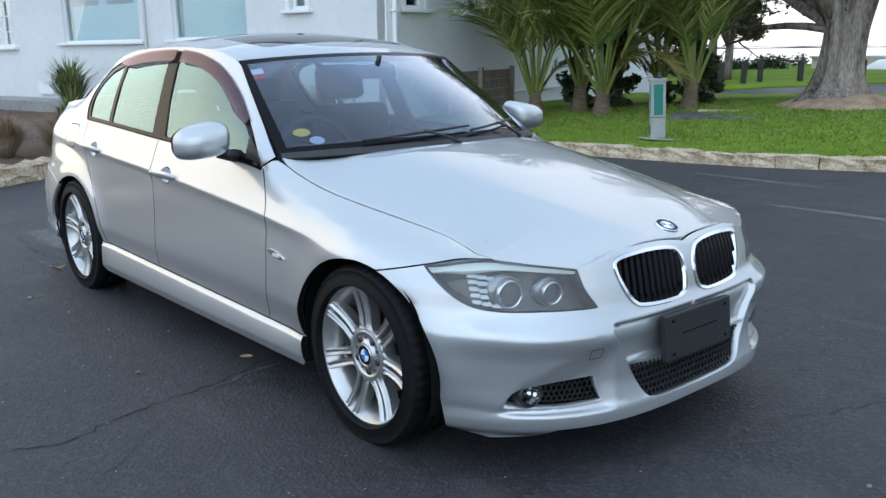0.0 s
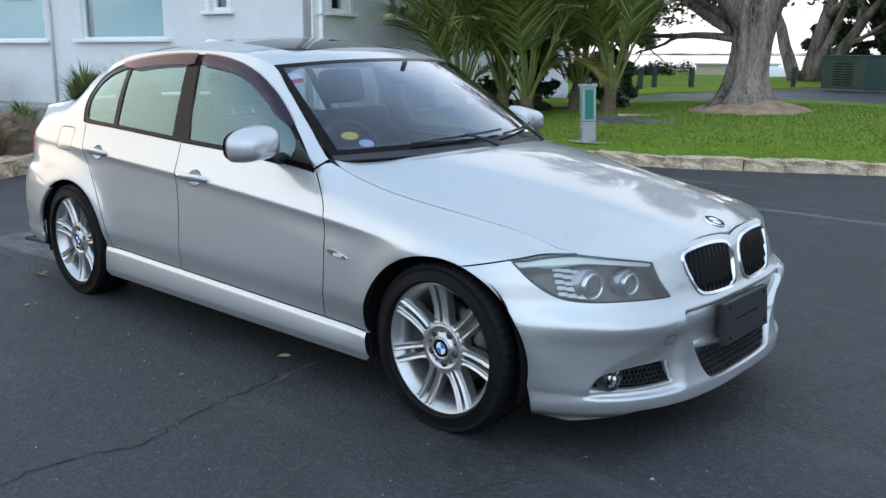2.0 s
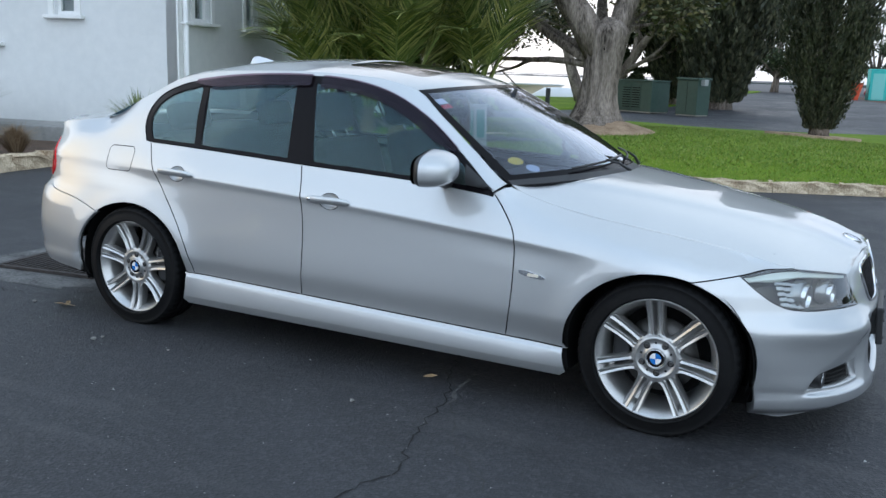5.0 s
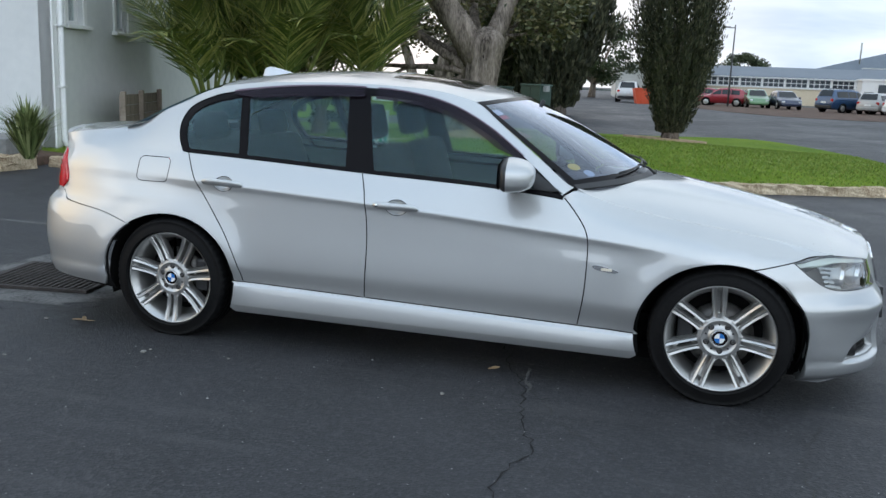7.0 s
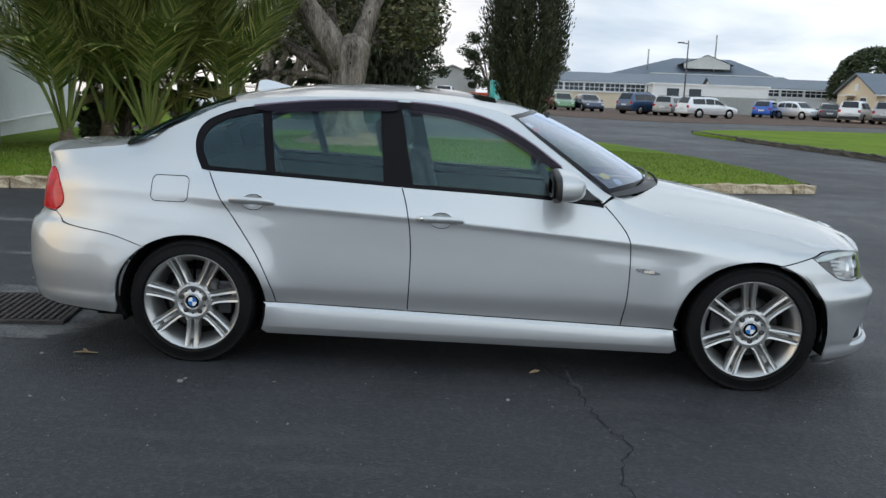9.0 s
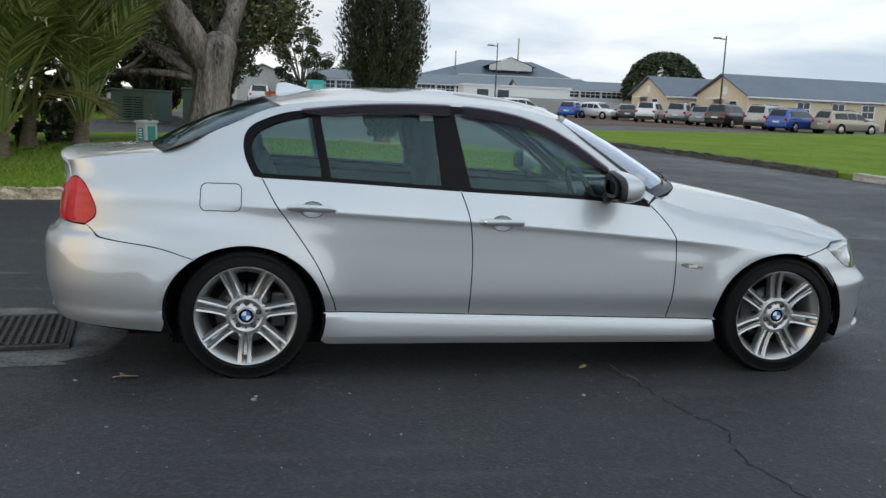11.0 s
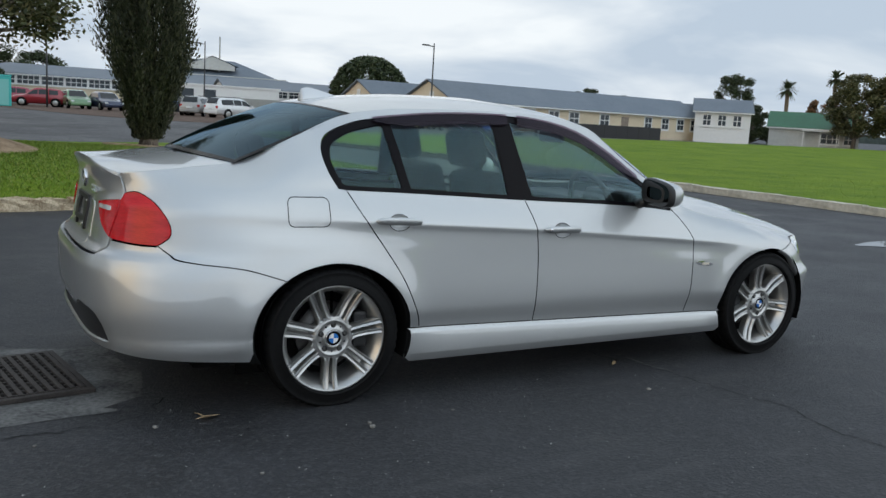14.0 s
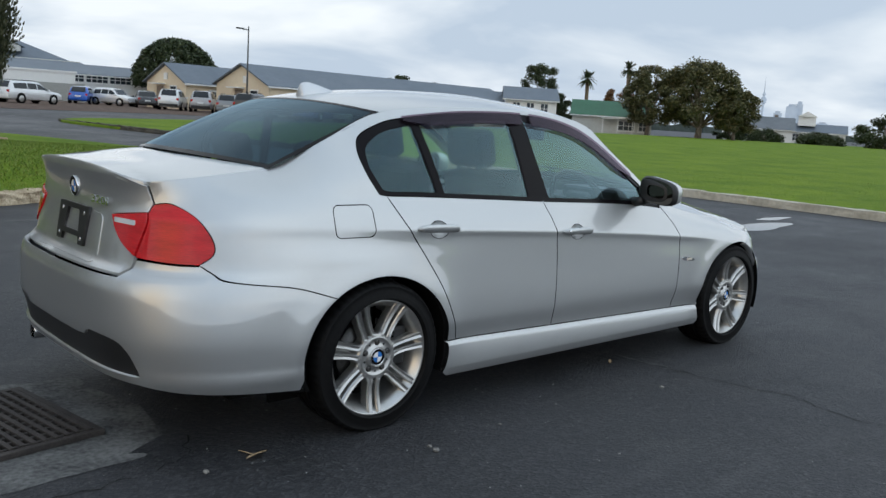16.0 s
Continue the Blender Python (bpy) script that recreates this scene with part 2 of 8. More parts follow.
def thing(name, label, category, group="", m=None, kind=""):
    ob = new(name)
    ob.empty_display_size = 0.2
    if m is not None:
        ob.matrix_world = m
    return tagged(ob, label, category, group, kind)


def mesh(verts, faces, smooth=False):
    me = bpy.data.meshes.new("mesh")
    me.from_pydata([tuple(map(float, v)) for v in verts], [], [tuple(map(int, f)) for f in faces])
    if smooth:
        me.polygons.foreach_set("use_smooth", [True] * len(me.polygons))
    me.update()
    return me


def box_bm(size, at=(0, 0, 0), bevel=0.0, seg=2, m=None):
    bm = bmesh.new()
    bmesh.ops.create_cube(bm, size=1.0, matrix=Matrix.Translation(at) @ Matrix.Diagonal((*size, 1)))
    if bevel:
        bmesh.ops.bevel(bm, geom=bm.edges[:], offset=bevel, segments=seg, affect="EDGES", profile=0.6)
    if m is not None:
        bm.transform(m)
    return bm


def join_bm(bms):
    out = bmesh.new()
    for b in bms:
        tmp = bpy.data.meshes.new("tmp")
        b.to_mesh(tmp)
        b.free()
        out.from_mesh(tmp)
        bpy.data.meshes.remove(tmp)
    return out


def lathe(profile, seg=48, axis="y"):
    """A solid of revolution from (radius, height) points about the axis."""
    vs, fs = [], []
    n = len(profile)
    for i in range(seg):
        a = 2 * math.pi * i / seg
        for r, h in profile:
            c, s = r * math.cos(a), r * math.sin(a)
            vs.append((c, h, s) if axis == "y" else (c, s, h))
    for i in range(seg):
        j = (i + 1) % seg
        for k in range(n - 1):
            f = (i * n + k, i * n + k + 1, j * n + k + 1, j * n + k)
            fs.append(f if axis == "y" else f[::-1])
    return mesh(vs, fs, True)


def tube(points, radius, seg=8, cap=True):
    """A round bar along points; radius may be a list."""
    pts = [Vector(p) for p in points]
    rad = radius if isinstance(radius, (list, tuple)) else [radius] * len(pts)
    vs, fs = [], []
    ref = Vector((0, 0, 1))
    for i, p in enumerate(pts):
        d = (pts[min(i + 1, len(pts) - 1)] - pts[max(i - 1, 0)]).normalized()
        if abs(d.dot(ref)) > 0.95:
            ref = Vector((1, 0, 0))
        u = d.cross(ref).normalized()
        w = d.cross(u).normalized()
        for k in range(seg):
            a = 2 * math.pi * k / seg
            vs.append(p + (u * math.cos(a) + w * math.sin(a)) * rad[i])
    for i in range(len(pts) - 1):
        for k in range(seg):
            l = (k + 1) % seg
            fs.append((i * seg + k, i * seg + l, (i + 1) * seg + l, (i + 1) * seg + k))
    if cap:
        fs.append(tuple(range(seg))[::-1])
        fs.append(tuple((len(pts) - 1) * seg + k for k in range(seg)))
    return mesh(vs, fs, True)


def pchip_slopes(x, y):
    """Monotone cubic slopes along the last axis."""
    h = np.diff(x, axis=-1)
    d = np.diff(y, axis=-1) / h
    m = np.zeros_like(y)
    w1 = 2 * h[..., 1:] + h[..., :-1]
    w2 = h[..., 1:] + 2 * h[..., :-1]
    a, b = d[..., :-1], d[..., 1:]
    ok = a * b > 0
    with np.errstate(divide="ignore", invalid="ignore"):
        mm = (w1 + w2) / (w1 / a + w2 / b)
    m[..., 1:-1] = np.where(ok, mm, 0)
    m[..., 0], m[..., -1] = d[..., 0], d[..., -1]
    return m


def hermite(x, y, m, q):
    n = x.shape[-1]
    i = np.clip((q[..., None] >= x).sum(-1) - 1, 0, n - 2)
    g = lambda A, k: np.take_along_axis(A, k[..., None], -1)[..., 0]
    x0, x1, y0, y1, m0, m1 = g(x, i), g(x, i + 1), g(y, i), g(y, i + 1), g(m, i), g(m, i + 1)
    h = x1 - x0
    t = np.clip((q - x0) / h, -0.5, 1.5)
    return (2 * t**3 - 3 * t**2 + 1) * y0 + (t**3 - 2 * t**2 + t) * h * m0 + (3 * t**2 - 2 * t**3) * y1 + (t**3 - t**2) * h * m1


def spline(*knots):
    """A smooth function through (x, y) knots in rising x, level beyond them."""
    kx = np.array([k[0] for k in knots], float)
    ky = np.array([k[1] for k in knots], float)
    km = pchip_slopes(kx, ky)

    def f(q):
        q = np.clip(np.asarray(q, float), kx[0], kx[-1])
        B = lambda A: np.broadcast_to(A, (*q.shape, len(kx)))
        return hermite(B(kx), B(ky), B(km), q)

    return f


def smooth_path(pts, step=0.02, closed=False):
    """Catmull-Rom through 2D points, sampled about every step."""
    P = [np.array(p, float) for p in pts]
    n = len(P)
    out = []
    for i in range(n if closed else n - 1):
        p1, p2 = P[i], P[(i + 1) % n]
        p0 = P[i - 1] if (closed or i > 0) else 2 * p1 - p2
        p3 = P[(i + 2) % n] if (closed or i < n - 2) else 2 * p2 - p1
        k = max(1, int(round(np.linalg.norm(p2 - p1) / step)))
        for j in range(k):
            t = j / k
            out.append(0.5 * (2 * p1 + (p2 - p0) * t + (2 * p0 - 5 * p1 + 4 * p2 - p3) * t**2 + (3 * p1 - p0 - 3 * p2 + p3) * t**3))
    if not closed:
        out.append(P[-1])
    return [tuple(p) for p in out]


def straight(pts, step=0.02):
    out = []
    for p, q in zip(pts, pts[1:]):
        p, q = np.array(p, float), np.array(q, float)
        k = max(1, int(round(np.linalg.norm(q - p) / step)))
        out += [tuple(p + (q - p) * j / k) for j in range(k)]
    return out + [tuple(pts[-1])]


def outline(*runs):
    """Runs of points joined into one closed loop, doubled points dropped."""
    out = []
    for r in runs:
        for p in r:
            if not out or math.dist(p, out[-1]) > 1e-4:
                out.append(tuple(p))
    if math.dist(out[0], out[-1]) < 1e-4:
        out.pop()
    return out


def arc(cx, cz, r, a0, a1, n=24):
    return [(cx + r * math.cos(radians(a0 + (a1 - a0) * i / n)), cz + r * math.sin(radians(a0 + (a1 - a0) * i / n))) for i in range(n + 1)]


def round_rect(cx, cz, w, h, r, n=5):
    out = []
    for sx, sz, a in ((1, 1, 0), (-1, 1, 90), (-1, -1, 180), (1, -1, 270)):
        out += arc(cx + sx * (w / 2 - r), cz + sz * (h / 2 - r), r, a, a + 90, n)
    return outline(out)


def inside(loop, q):
    P = np.array(loop)
    x, y = q[:, 0], q[:, 1]
    c = np.zeros(len(q), bool)
    for (x0, y0), (x1, y1) in zip(P, np.roll(P, -1, 0)):
        if y0 == y1:
            continue
        hit = ((y0 > y) != (y1 > y)) & (x < (x1 - x0) * (y - y0) / (y1 - y0) + x0)
        c ^= hit
    return c


def offset_loop(loop, d):
    """The loop moved inwards by d (for a loop run anticlockwise)."""
    P = np.array(loop)
    e = np.roll(P, -1, 0) - np.roll(P, 1, 0)
    n = np.stack([-e[:, 1], e[:, 0]], 1)
    n /= np.maximum(np.linalg.norm(n, axis=1, keepdims=True), 1e-9)
    area = 0.5 * np.sum(P[:, 0] * np.roll(P[:, 1], -1) - np.roll(P[:, 0], -1) * P[:, 1])
    return [tuple(p) for p in P + n * d * (1 if area > 0 else -1)]


def patch(surf, loop, holes=(), step=0.03, depth=0.012, lift=0.0, gap=0.0, extra=(), dark=False):
    """A skin over the 2D region inside loop, laid on surf (a function from Nx2 to points and normals), with its edges turned in by depth."""
    if gap:
        loop = offset_loop(loop, gap)
        holes = [offset_loop(h, -gap) for h in holes]
    P = np.array(loop)
    lo, hi = P.min(0), P.max(0)
    gx, gy = np.meshgrid(np.arange(lo[0] + step / 2, hi[0], step), np.arange(lo[1] + step / 2, hi[1], step))
    gx = gx + (np.arange(gx.shape[0]) % 2)[:, None] * step / 2
    G = np.stack([gx.ravel(), gy.ravel()], 1)
    G = G[inside(loop, G)] if len(G) else G
    for h in holes:
        G = G[~inside(h, G)]
    if len(extra):
        E = np.array(extra)
        E = E[inside(loop, E)]
        for h in holes:
            E = E[~inside(h, E)]
        if len(E) and len(G):
            for e in E:
                G = G[(np.abs(G[:, 0] - e[0]) > step * 0.7) | (np.abs(G[:, 1] - e[1]) > step * 0.35)]
        if len(E):
            G = np.concatenate([G, E])
    rim = np.concatenate([np.array(l) for l in (loop, *holes)])
    if len(G):
        d = np.full(len(G), 9.0)
        for r in rim:
            d = np.minimum(d, np.hypot(G[:, 0] - r[0], G[:, 1] - r[1]))
        G = G[d > 0.006 + 0.2 * step * (0 if len(extra) else 1)]
    pts = np.concatenate([rim, G]) if len(G) else rim
    edges, k = [], 0
    for l in (loop, *holes):
        n = len(l)
        edges += [(k + i, k + (i + 1) % n) for i in range(n)]
        k += n
    v2, _, tris, *_ = delaunay_2d_cdt([Vector(p) for p in pts], edges, [], 0, 1e-6)
    v2 = np.array([tuple(v) for v in v2])
    tris = np.array([tuple(t) for t in tris])
    c = v2[tris].mean(1)
    keep = inside(loop, c)
    for h in holes:
        keep &= ~inside(h, c)
    tris = tris[keep]
    X, Nn = surf(v2)
    X = X + Nn * lift
    a, b, cc = X[tris[:, 0]], X[tris[:, 1]], X[tris[:, 2]]
    fn = np.cross(b - a, cc - a)
    wrong = (fn * Nn[tris[:, 0]]).sum(1) < 0
    tris[wrong] = tris[wrong][:, ::-1]
    verts, faces = [tuple(p) for p in X], [tuple(t) for t in tris]
    normals = [Nn[i] for f in faces for i in f]
    if depth:
        count = {}
        for f in faces:
            for i, j in zip(f, f[1:] + f[:1]):
                count[(i, j)] = count.get((i, j), 0) + 1
        low = {}
        for i, j in list(count):
            if (j, i) in count:
                continue
            for q in (i, j):
                if q not in low:
                    low[q] = len(verts)
                    verts.append(tuple(X[q] - Nn[q] * depth))
            faces.append((j, i, low[i], low[j]))
            normals += [np.zeros(3)] * 4
    me = mesh(verts, faces, True)
    if dark:
        for f in me.polygons[len(tris):]:
            f.material_index = 1
    me.normals_split_custom_set([tuple(map(float, n)) for n in normals])
    return me


def with_normals(f, side=1.0):
    """Wraps f: Nx2 to Nx3 so that it gives normals too."""

    def g(q):
        q = np.asarray(q, float)
        e = 0.004
        du = f(q + [e, 0]) - f(q - [e, 0])
        dv = f(q + [0, e]) - f(q - [0, e])
        n = np.cross(du, dv) * side
        n /= np.maximum(np.linalg.norm(n, axis=1, keepdims=True), 1e-9)
        return f(q), n

    return g


# ---- ground, lawns, kerbs ----
def smoothstep(a, b, v):
    t = np.clip((v - a) / (b - a), 0, 1)
    return t * t * (3 - 2 * t)


def ground_z(x, y):
    """The yard is level; the car park beyond rises a little."""
    return 0.25 * smoothstep(30.0, 58.0, y + 0.5 * x)


def flat_surf(z):
    return with_normals(lambda q: np.stack([q[:, 0], q[:, 1], z(q[:, 0], q[:, 1])], 1), 1.0)


def ground_sheet():
    ax = [-900, -300, -120, -60, -30, -15, -6, 0, 6, 15, 25, 35, 45, 60, 90, 150, 300, 600, 1500]
    ay = [-900, -300, -100, -40, -15, -5, 0, 5, 12, 20, 28, 34, 40, 46, 52, 58, 66, 80, 120, 250, 600, 1800]
    vs = [(x, y, float(ground_z(np.float64(x), np.float64(y)))) for y in ay for x in ax]
    n = len(ax)
    fs = [(j * n + i, j * n + i + 1, (j + 1) * n + i + 1, (j + 1) * n + i) for j in range(len(ay) - 1) for i in range(n - 1)]
    return mesh(vs, fs, True)


tagged(part("ground", ground_sheet(), ASPHALT), "dark worn asphalt yard and roadway", "ground", kind="structure")

ISLAND = [(-7.6, 6.0), (-5.4, 5.78), (-2.9, 6.3), (-1.4, 6.65), (0.2, 7.4), (2.1, 8.25), (4.0, 8.95), (5.25, 9.4), (5.35, 9.75), (4.85, 13.0), (4.1, 18.0), (2.6, 21.0), (-1.5, 18.2), (-4.5, 20.0), (-8.2, 17.2), (-12.0, 16.0), (-12.0, 8.0)]


def island_z(x, y):
    d = np.hypot((x + 2.2) / 5.5, (y - 12.3) / 5.0)
    edge = np.maximum(6.2, 7.25 + 0.43 * x)
    return 0.12 + 0.33 * np.exp(-(d**2)) * smoothstep(0.0, 1.3, y - edge)


def loop_of(pts, step=0.25):
    return smooth_path(pts, step, True)


LAWN = varied("lawn_grass", (0.09, 0.16, 0.011), (0.175, 0.25, 0.02), 0.45, 0.9, 0, 45, 0.6, 0.04, 0.15)
isl = loop_of(ISLAND)
tagged(part("lawn_island", patch(flat_surf(island_z), isl, step=0.5, depth=0.2), LAWN), "mown green grass island behind a weathered kerb", "lawn", kind="structure")
FIELD = [(8.9, 33.0), (9.7, 26.0), (10.8, 19.3), (11.25, 12.6), (11.6, 8.6), (11.85, 4.0), (12.0, -6.0), (14, -25), (120, -30), (170, 40), (95, 52), (58, 49), (36, 42.5), (24, 38.5), (14, 36.5)]
fld = loop_of(FIELD, 0.8)


def field_z(x, y):
    return 0.1 + ground_z(x, y) + 0.1 * smoothstep(14, 40, x)


tagged(part("lawn_field", patch(flat_surf(field_z), fld, step=3.0, depth=0.2), LAWN), "wide mown green sports field", "lawn", kind="structure")
VERGE = [(-40, 30), (-14, 21.0), (-10.5, 24.5), (-8.5, 33.0), (-7.2, 40.0), (-8.5, 60), (-10, 90), (-13, 90), (-13.4, 54.2), (-22, 52.2), (-31, 47.2), (-40, 40)]
tagged(part("lawn_verge", patch(flat_surf(lambda x, y: 0.05 + ground_z(x, y)), loop_of(VERGE, 0.8), step=3.0, depth=0.2), LAWN), "grass verge beyond the road with bollards", "lawn", kind="structure")
GRAVEL = varied("brown_gravel", (0.075, 0.05, 0.04), (0.16, 0.11, 0.085), 1.5, 0.95, 0, 40, 0.5, 0.02, 0.2)
LOT = [(4, 50), (10, 45), (22, 47.5), (36, 47), (40, 62), (34, 84), (2, 84), (0, 66)]
tagged(part("gravel_lot", patch(flat_surf(lambda x, y: 0.012 + ground_z(x, y)), loop_of(LOT, 1.0), step=3.0, depth=0.01), GRAVEL), "brown gravel parking area", "ground", kind="structure")


def blades(loop, count, zf, seed, h=(0.018, 0.045), keep=None):
    """Grass as single narrow leaves over a region."""
    rng = np.random.default_rng(seed)
    P = np.array(loop)
    lo, hi = P.min(0), P.max(0)
    q = rng.uniform(lo, hi, (count * 3, 2))
    q = q[inside(loop, q)]
    if keep is not None:
        q = q[keep(q[:, 0], q[:, 1])]
    q = q[:count]
    z = zf(q[:, 0], q[:, 1])
    a = rng.uniform(0, 2 * math.pi, len(q))
    w = rng.uniform(0.006, 0.012, len(q))
    hh = rng.uniform(*h, len(q))
    b = np.stack([q[:, 0], q[:, 1], z - 0.005], 1)
    d = np.stack([np.cos(a) * w, np.sin(a) * w, 0 * a], 1)
    tip = b + np.stack([rng.normal(0, 0.02, len(q)), rng.normal(0, 0.02, len(q)), hh], 1)
    vs = np.stack([b - d, b + d, tip], 1).reshape(-1, 3)
    me = bpy.data.meshes.new("grass")
    me.from_pydata(vs.tolist(), [], np.arange(len(vs)).reshape(-1, 3).tolist())
    return me


BLADE = material("grass_blade", (0.06, 0.14, 0.015), 0.6)
_g = BLADE.node_tree.nodes.new("ShaderNodeNewGeometry")
link(BLADE, ramp(BLADE, _g.outputs["Random Per Island"], [(0.0, (0.085, 0.155, 0.012)), (0.6, (0.165, 0.25, 0.018)), (0.95, (0.26, 0.28, 0.06))]), "Base Color")
tagged(part("grass", blades(isl, 90000, island_z, 5, keep=lambda x, y: y < 13.5 + 0.4 * x), BLADE), "short green grass leaves on the island", "grass", kind="stuff")
tagged(part("grass", blades(fld, 60000, field_z, 6, keep=lambda x, y: (x < 22) & (y > -3) & (y < 24)), BLADE), "short green grass leaves on the field", "grass", kind="stuff")


def kerb_block(l, w, h, rough, seed):
    rng = random.Random(seed)
    bm = box_bm((l, w, h), (0, 0, h / 2))
    bmesh.ops.subdivide_edges(bm, edges=bm.edges[:], cuts=2, use_grid_fill=True)
    for v in bm.verts:
        e = rough * (1.0 if v.co.z > 0.02 else 0.3)
        v.co += Vector((rng.uniform(-e, e) * 0.5, rng.uniform(-e, e), rng.uniform(-e, e) if v.co.z > 0.02 else -0.03))
    return bm


def kerb(name, label, path, length, w, h, rough, mat, seed, lift=0.0):
    """A row of kerb blocks along a path, each its own piece."""
    k = thing(name, label, "kerb", kind="structure")
    rng = random.Random(seed)
    meshes = []
    for i in range(4):
        me = bpy.data.meshes.new("kerb_block")
        bm = kerb_block(length + 0.004, w, h, rough, seed * 10 + i)
        bm.to_mesh(me)
        bm.free()
        me.materials.append(mat)
        meshes.append(me)
    run = smooth_path(path, 0.05)
    acc, last = 0.0, run[0]
    for p, q in zip(run, run[1:]):
        acc += math.dist(p, q)
        if acc >= length:
            acc -= length
            o = new("kerb_block", rng.choice(meshes))
            o.parent = k
            mid = ((last[0] + q[0]) / 2, (last[1] + q[1]) / 2)
            o.matrix_local = pose(*mid, lift + rng.uniform(-0.012, 0.008), rng.uniform(-1.5, 1.5), rng.uniform(-1, 1), math.degrees(math.atan2(q[1] - last[1], q[0] - last[0])) + rng.uniform(-1.5, 1.5) + rng.choice((0, 180)))
            last = q
    return k


STONE = varied("pale_lichened_stone", (0.24, 0.16, 0.09), (0.74, 0.62, 0.44), 5, 0.9, 0, 22, 0.8, 0.03)
DARKSTONE = varied("dark_mossy_stone", (0.06, 0.055, 0.045), (0.14, 0.125, 0.1), 3, 0.9, 0, 22, 0.7, 0.03)
PALEKERB = varied("pale_concrete_kerb", (0.4, 0.37, 0.3), (0.62, 0.58, 0.49), 1.5, 0.85, 0, 30, 0.4, 0.01)
kerb("island_kerb", "rough weathered stone kerb round the grass island", [(-7.2, 5.35), (-6.0, 5.62), (-5.4, 5.72), (-2.9, 6.22), (-1.4, 6.57), (0.2, 7.32), (2.1, 8.17), (4.0, 8.87), (5.22, 9.28), (5.42, 9.5)], 0.44, 0.22, 0.15, 0.016, STONE, 3, -0.02)
kerb("island_kerb_far", "low dark kerb at the back of the grass island", [(5.45, 9.8), (4.95, 13.0), (4.2, 18.0), (2.7, 21.1)], 1.2, 0.14, 0.12, 0.012, DARKSTONE, 4)
kerb("field_kerb", "pale concrete kerb along the sports field", [(11.2, 12.4), (11.5, 8.6), (11.75, 4.0), (11.9, -6.0), (13.9, -25)], 0.98, 0.24, 0.15, 0.008, PALEKERB, 5)
kerb("field_kerb_old", "dark mossy stone kerb along the sports field", [(8.9, 33.0), (9.6, 26.0), (10.7, 19.3), (11.15, 12.7)], 0.8, 0.16, 0.16, 0.025, DARKSTONE, 6)
kerb("garden_kerb", "whitewashed rough stone kerb of the garden bed", [(-3.2, -4.2), (-4.9, -1.7), (-6.05, -0.15), (-6.6, 0.9), (-7.2, 2.1), (-7.45, 3.6), (-7.25, 5.2)], 0.55, 0.22, 0.18, 0.03, STONE, 7)

# garden bed and path along the building
SOIL = varied("garden_soil", (0.07, 0.055, 0.04), (0.16, 0.1, 0.075), 2, 0.95, 0, 30, 0.8, 0.04, 0.2)
BED = [(-3.3, -4.3), (-5.0, -1.75), (-6.15, -0.15), (-6.7, 0.9), (-7.3, 2.1), (-7.55, 3.6), (-7.4, 5.5), (-8.0, 6.3), (-14, 4.9), (-24, 2.5), (-22, -10), (-8, -12)]
tagged(part("garden_bed", patch(flat_surf(lambda x, y: 0.12 + 0 * x), loop_of(BED, 0.4), step=0.8, depth=0.15), SOIL), "brown soil garden bed beside the building", "garden bed", kind="structure")
PATHM = varied("grey_path_concrete", (0.2, 0.2, 0.19), (0.33, 0.32, 0.3), 1.2, 0.9, 0, 30, 0.3, 0.01)
pth = part("garden_path", box_bm((16, 1.0, 0.34), (-8.1, -0.75, 0.17), 0.02), PATHM)
pth.matrix_world = pose(-8.05, 6.5, 0, 0, 0, 13)
tagged(pth, "low grey concrete ledge along the building", "path", kind="structure")

# ---- marks and small things on the yard ----
PATCHM = varied("grey_worn_concrete", (0.022, 0.0225, 0.024), (0.17, 0.17, 0.165), 5, 0.8, 0, 60, 0.6, 0.008)
CRACKM = varied("crack_grit", (0.03, 0.03, 0.03), (0.075, 0.073, 0.07), 5, 0.95)


def blob(cx, cy, rx, ry, seed, n=30):
    rng = random.Random(seed)
    ph = [rng.uniform(0, 6.28) for _ in range(5)]
    out = []
    for i in range(n):
        a = 2 * math.pi * i / n
        k = 1 + sum(0.16 / (j + 1) * math.sin((j + 2) * a + ph[j]) for j in range(5))
        out.append((cx + rx * k * math.cos(a), cy + ry * k * math.sin(a)))
    return out


def lay(name, label, loop, mat, z, cat="patch"):
    return tagged(part(name, patch(flat_surf(lambda x, y: z + 0 * x), loop, step=0.15, depth=0), mat), label, cat, kind="structure")


# worn concrete collar round the drain
lay("drain_collar", "worn grey concrete collar round the drain grate", [(-3.35, -0.62), (-2.72, -0.66), (-2.38, -0.60), (-2.12, -0.44), (-2.06, -0.1), (-2.14, 0.24), (-2.3, 0.42), (-2.7, 0.56), (-3.3, 0.55)], PATCHM, 0.0015)
for cx, cy, rx, ry, sd in ((-2.31, 0.33, 0.16, 0.12, 1), (-2.16, -0.18, 0.085, 0.17, 2), (-2.52, -0.575, 0.22, 0.07, 3)):
    lay("asphalt_stain", "pale worn stain in the asphalt", blob(cx, cy, rx, ry, sd), PATCHM, 0.0025)
IRON = varied("rusty_iron", (0.024, 0.020, 0.019), (0.06, 0.05, 0.045), 10, 0.7, 0.3, 60, 0.5, 0.003)


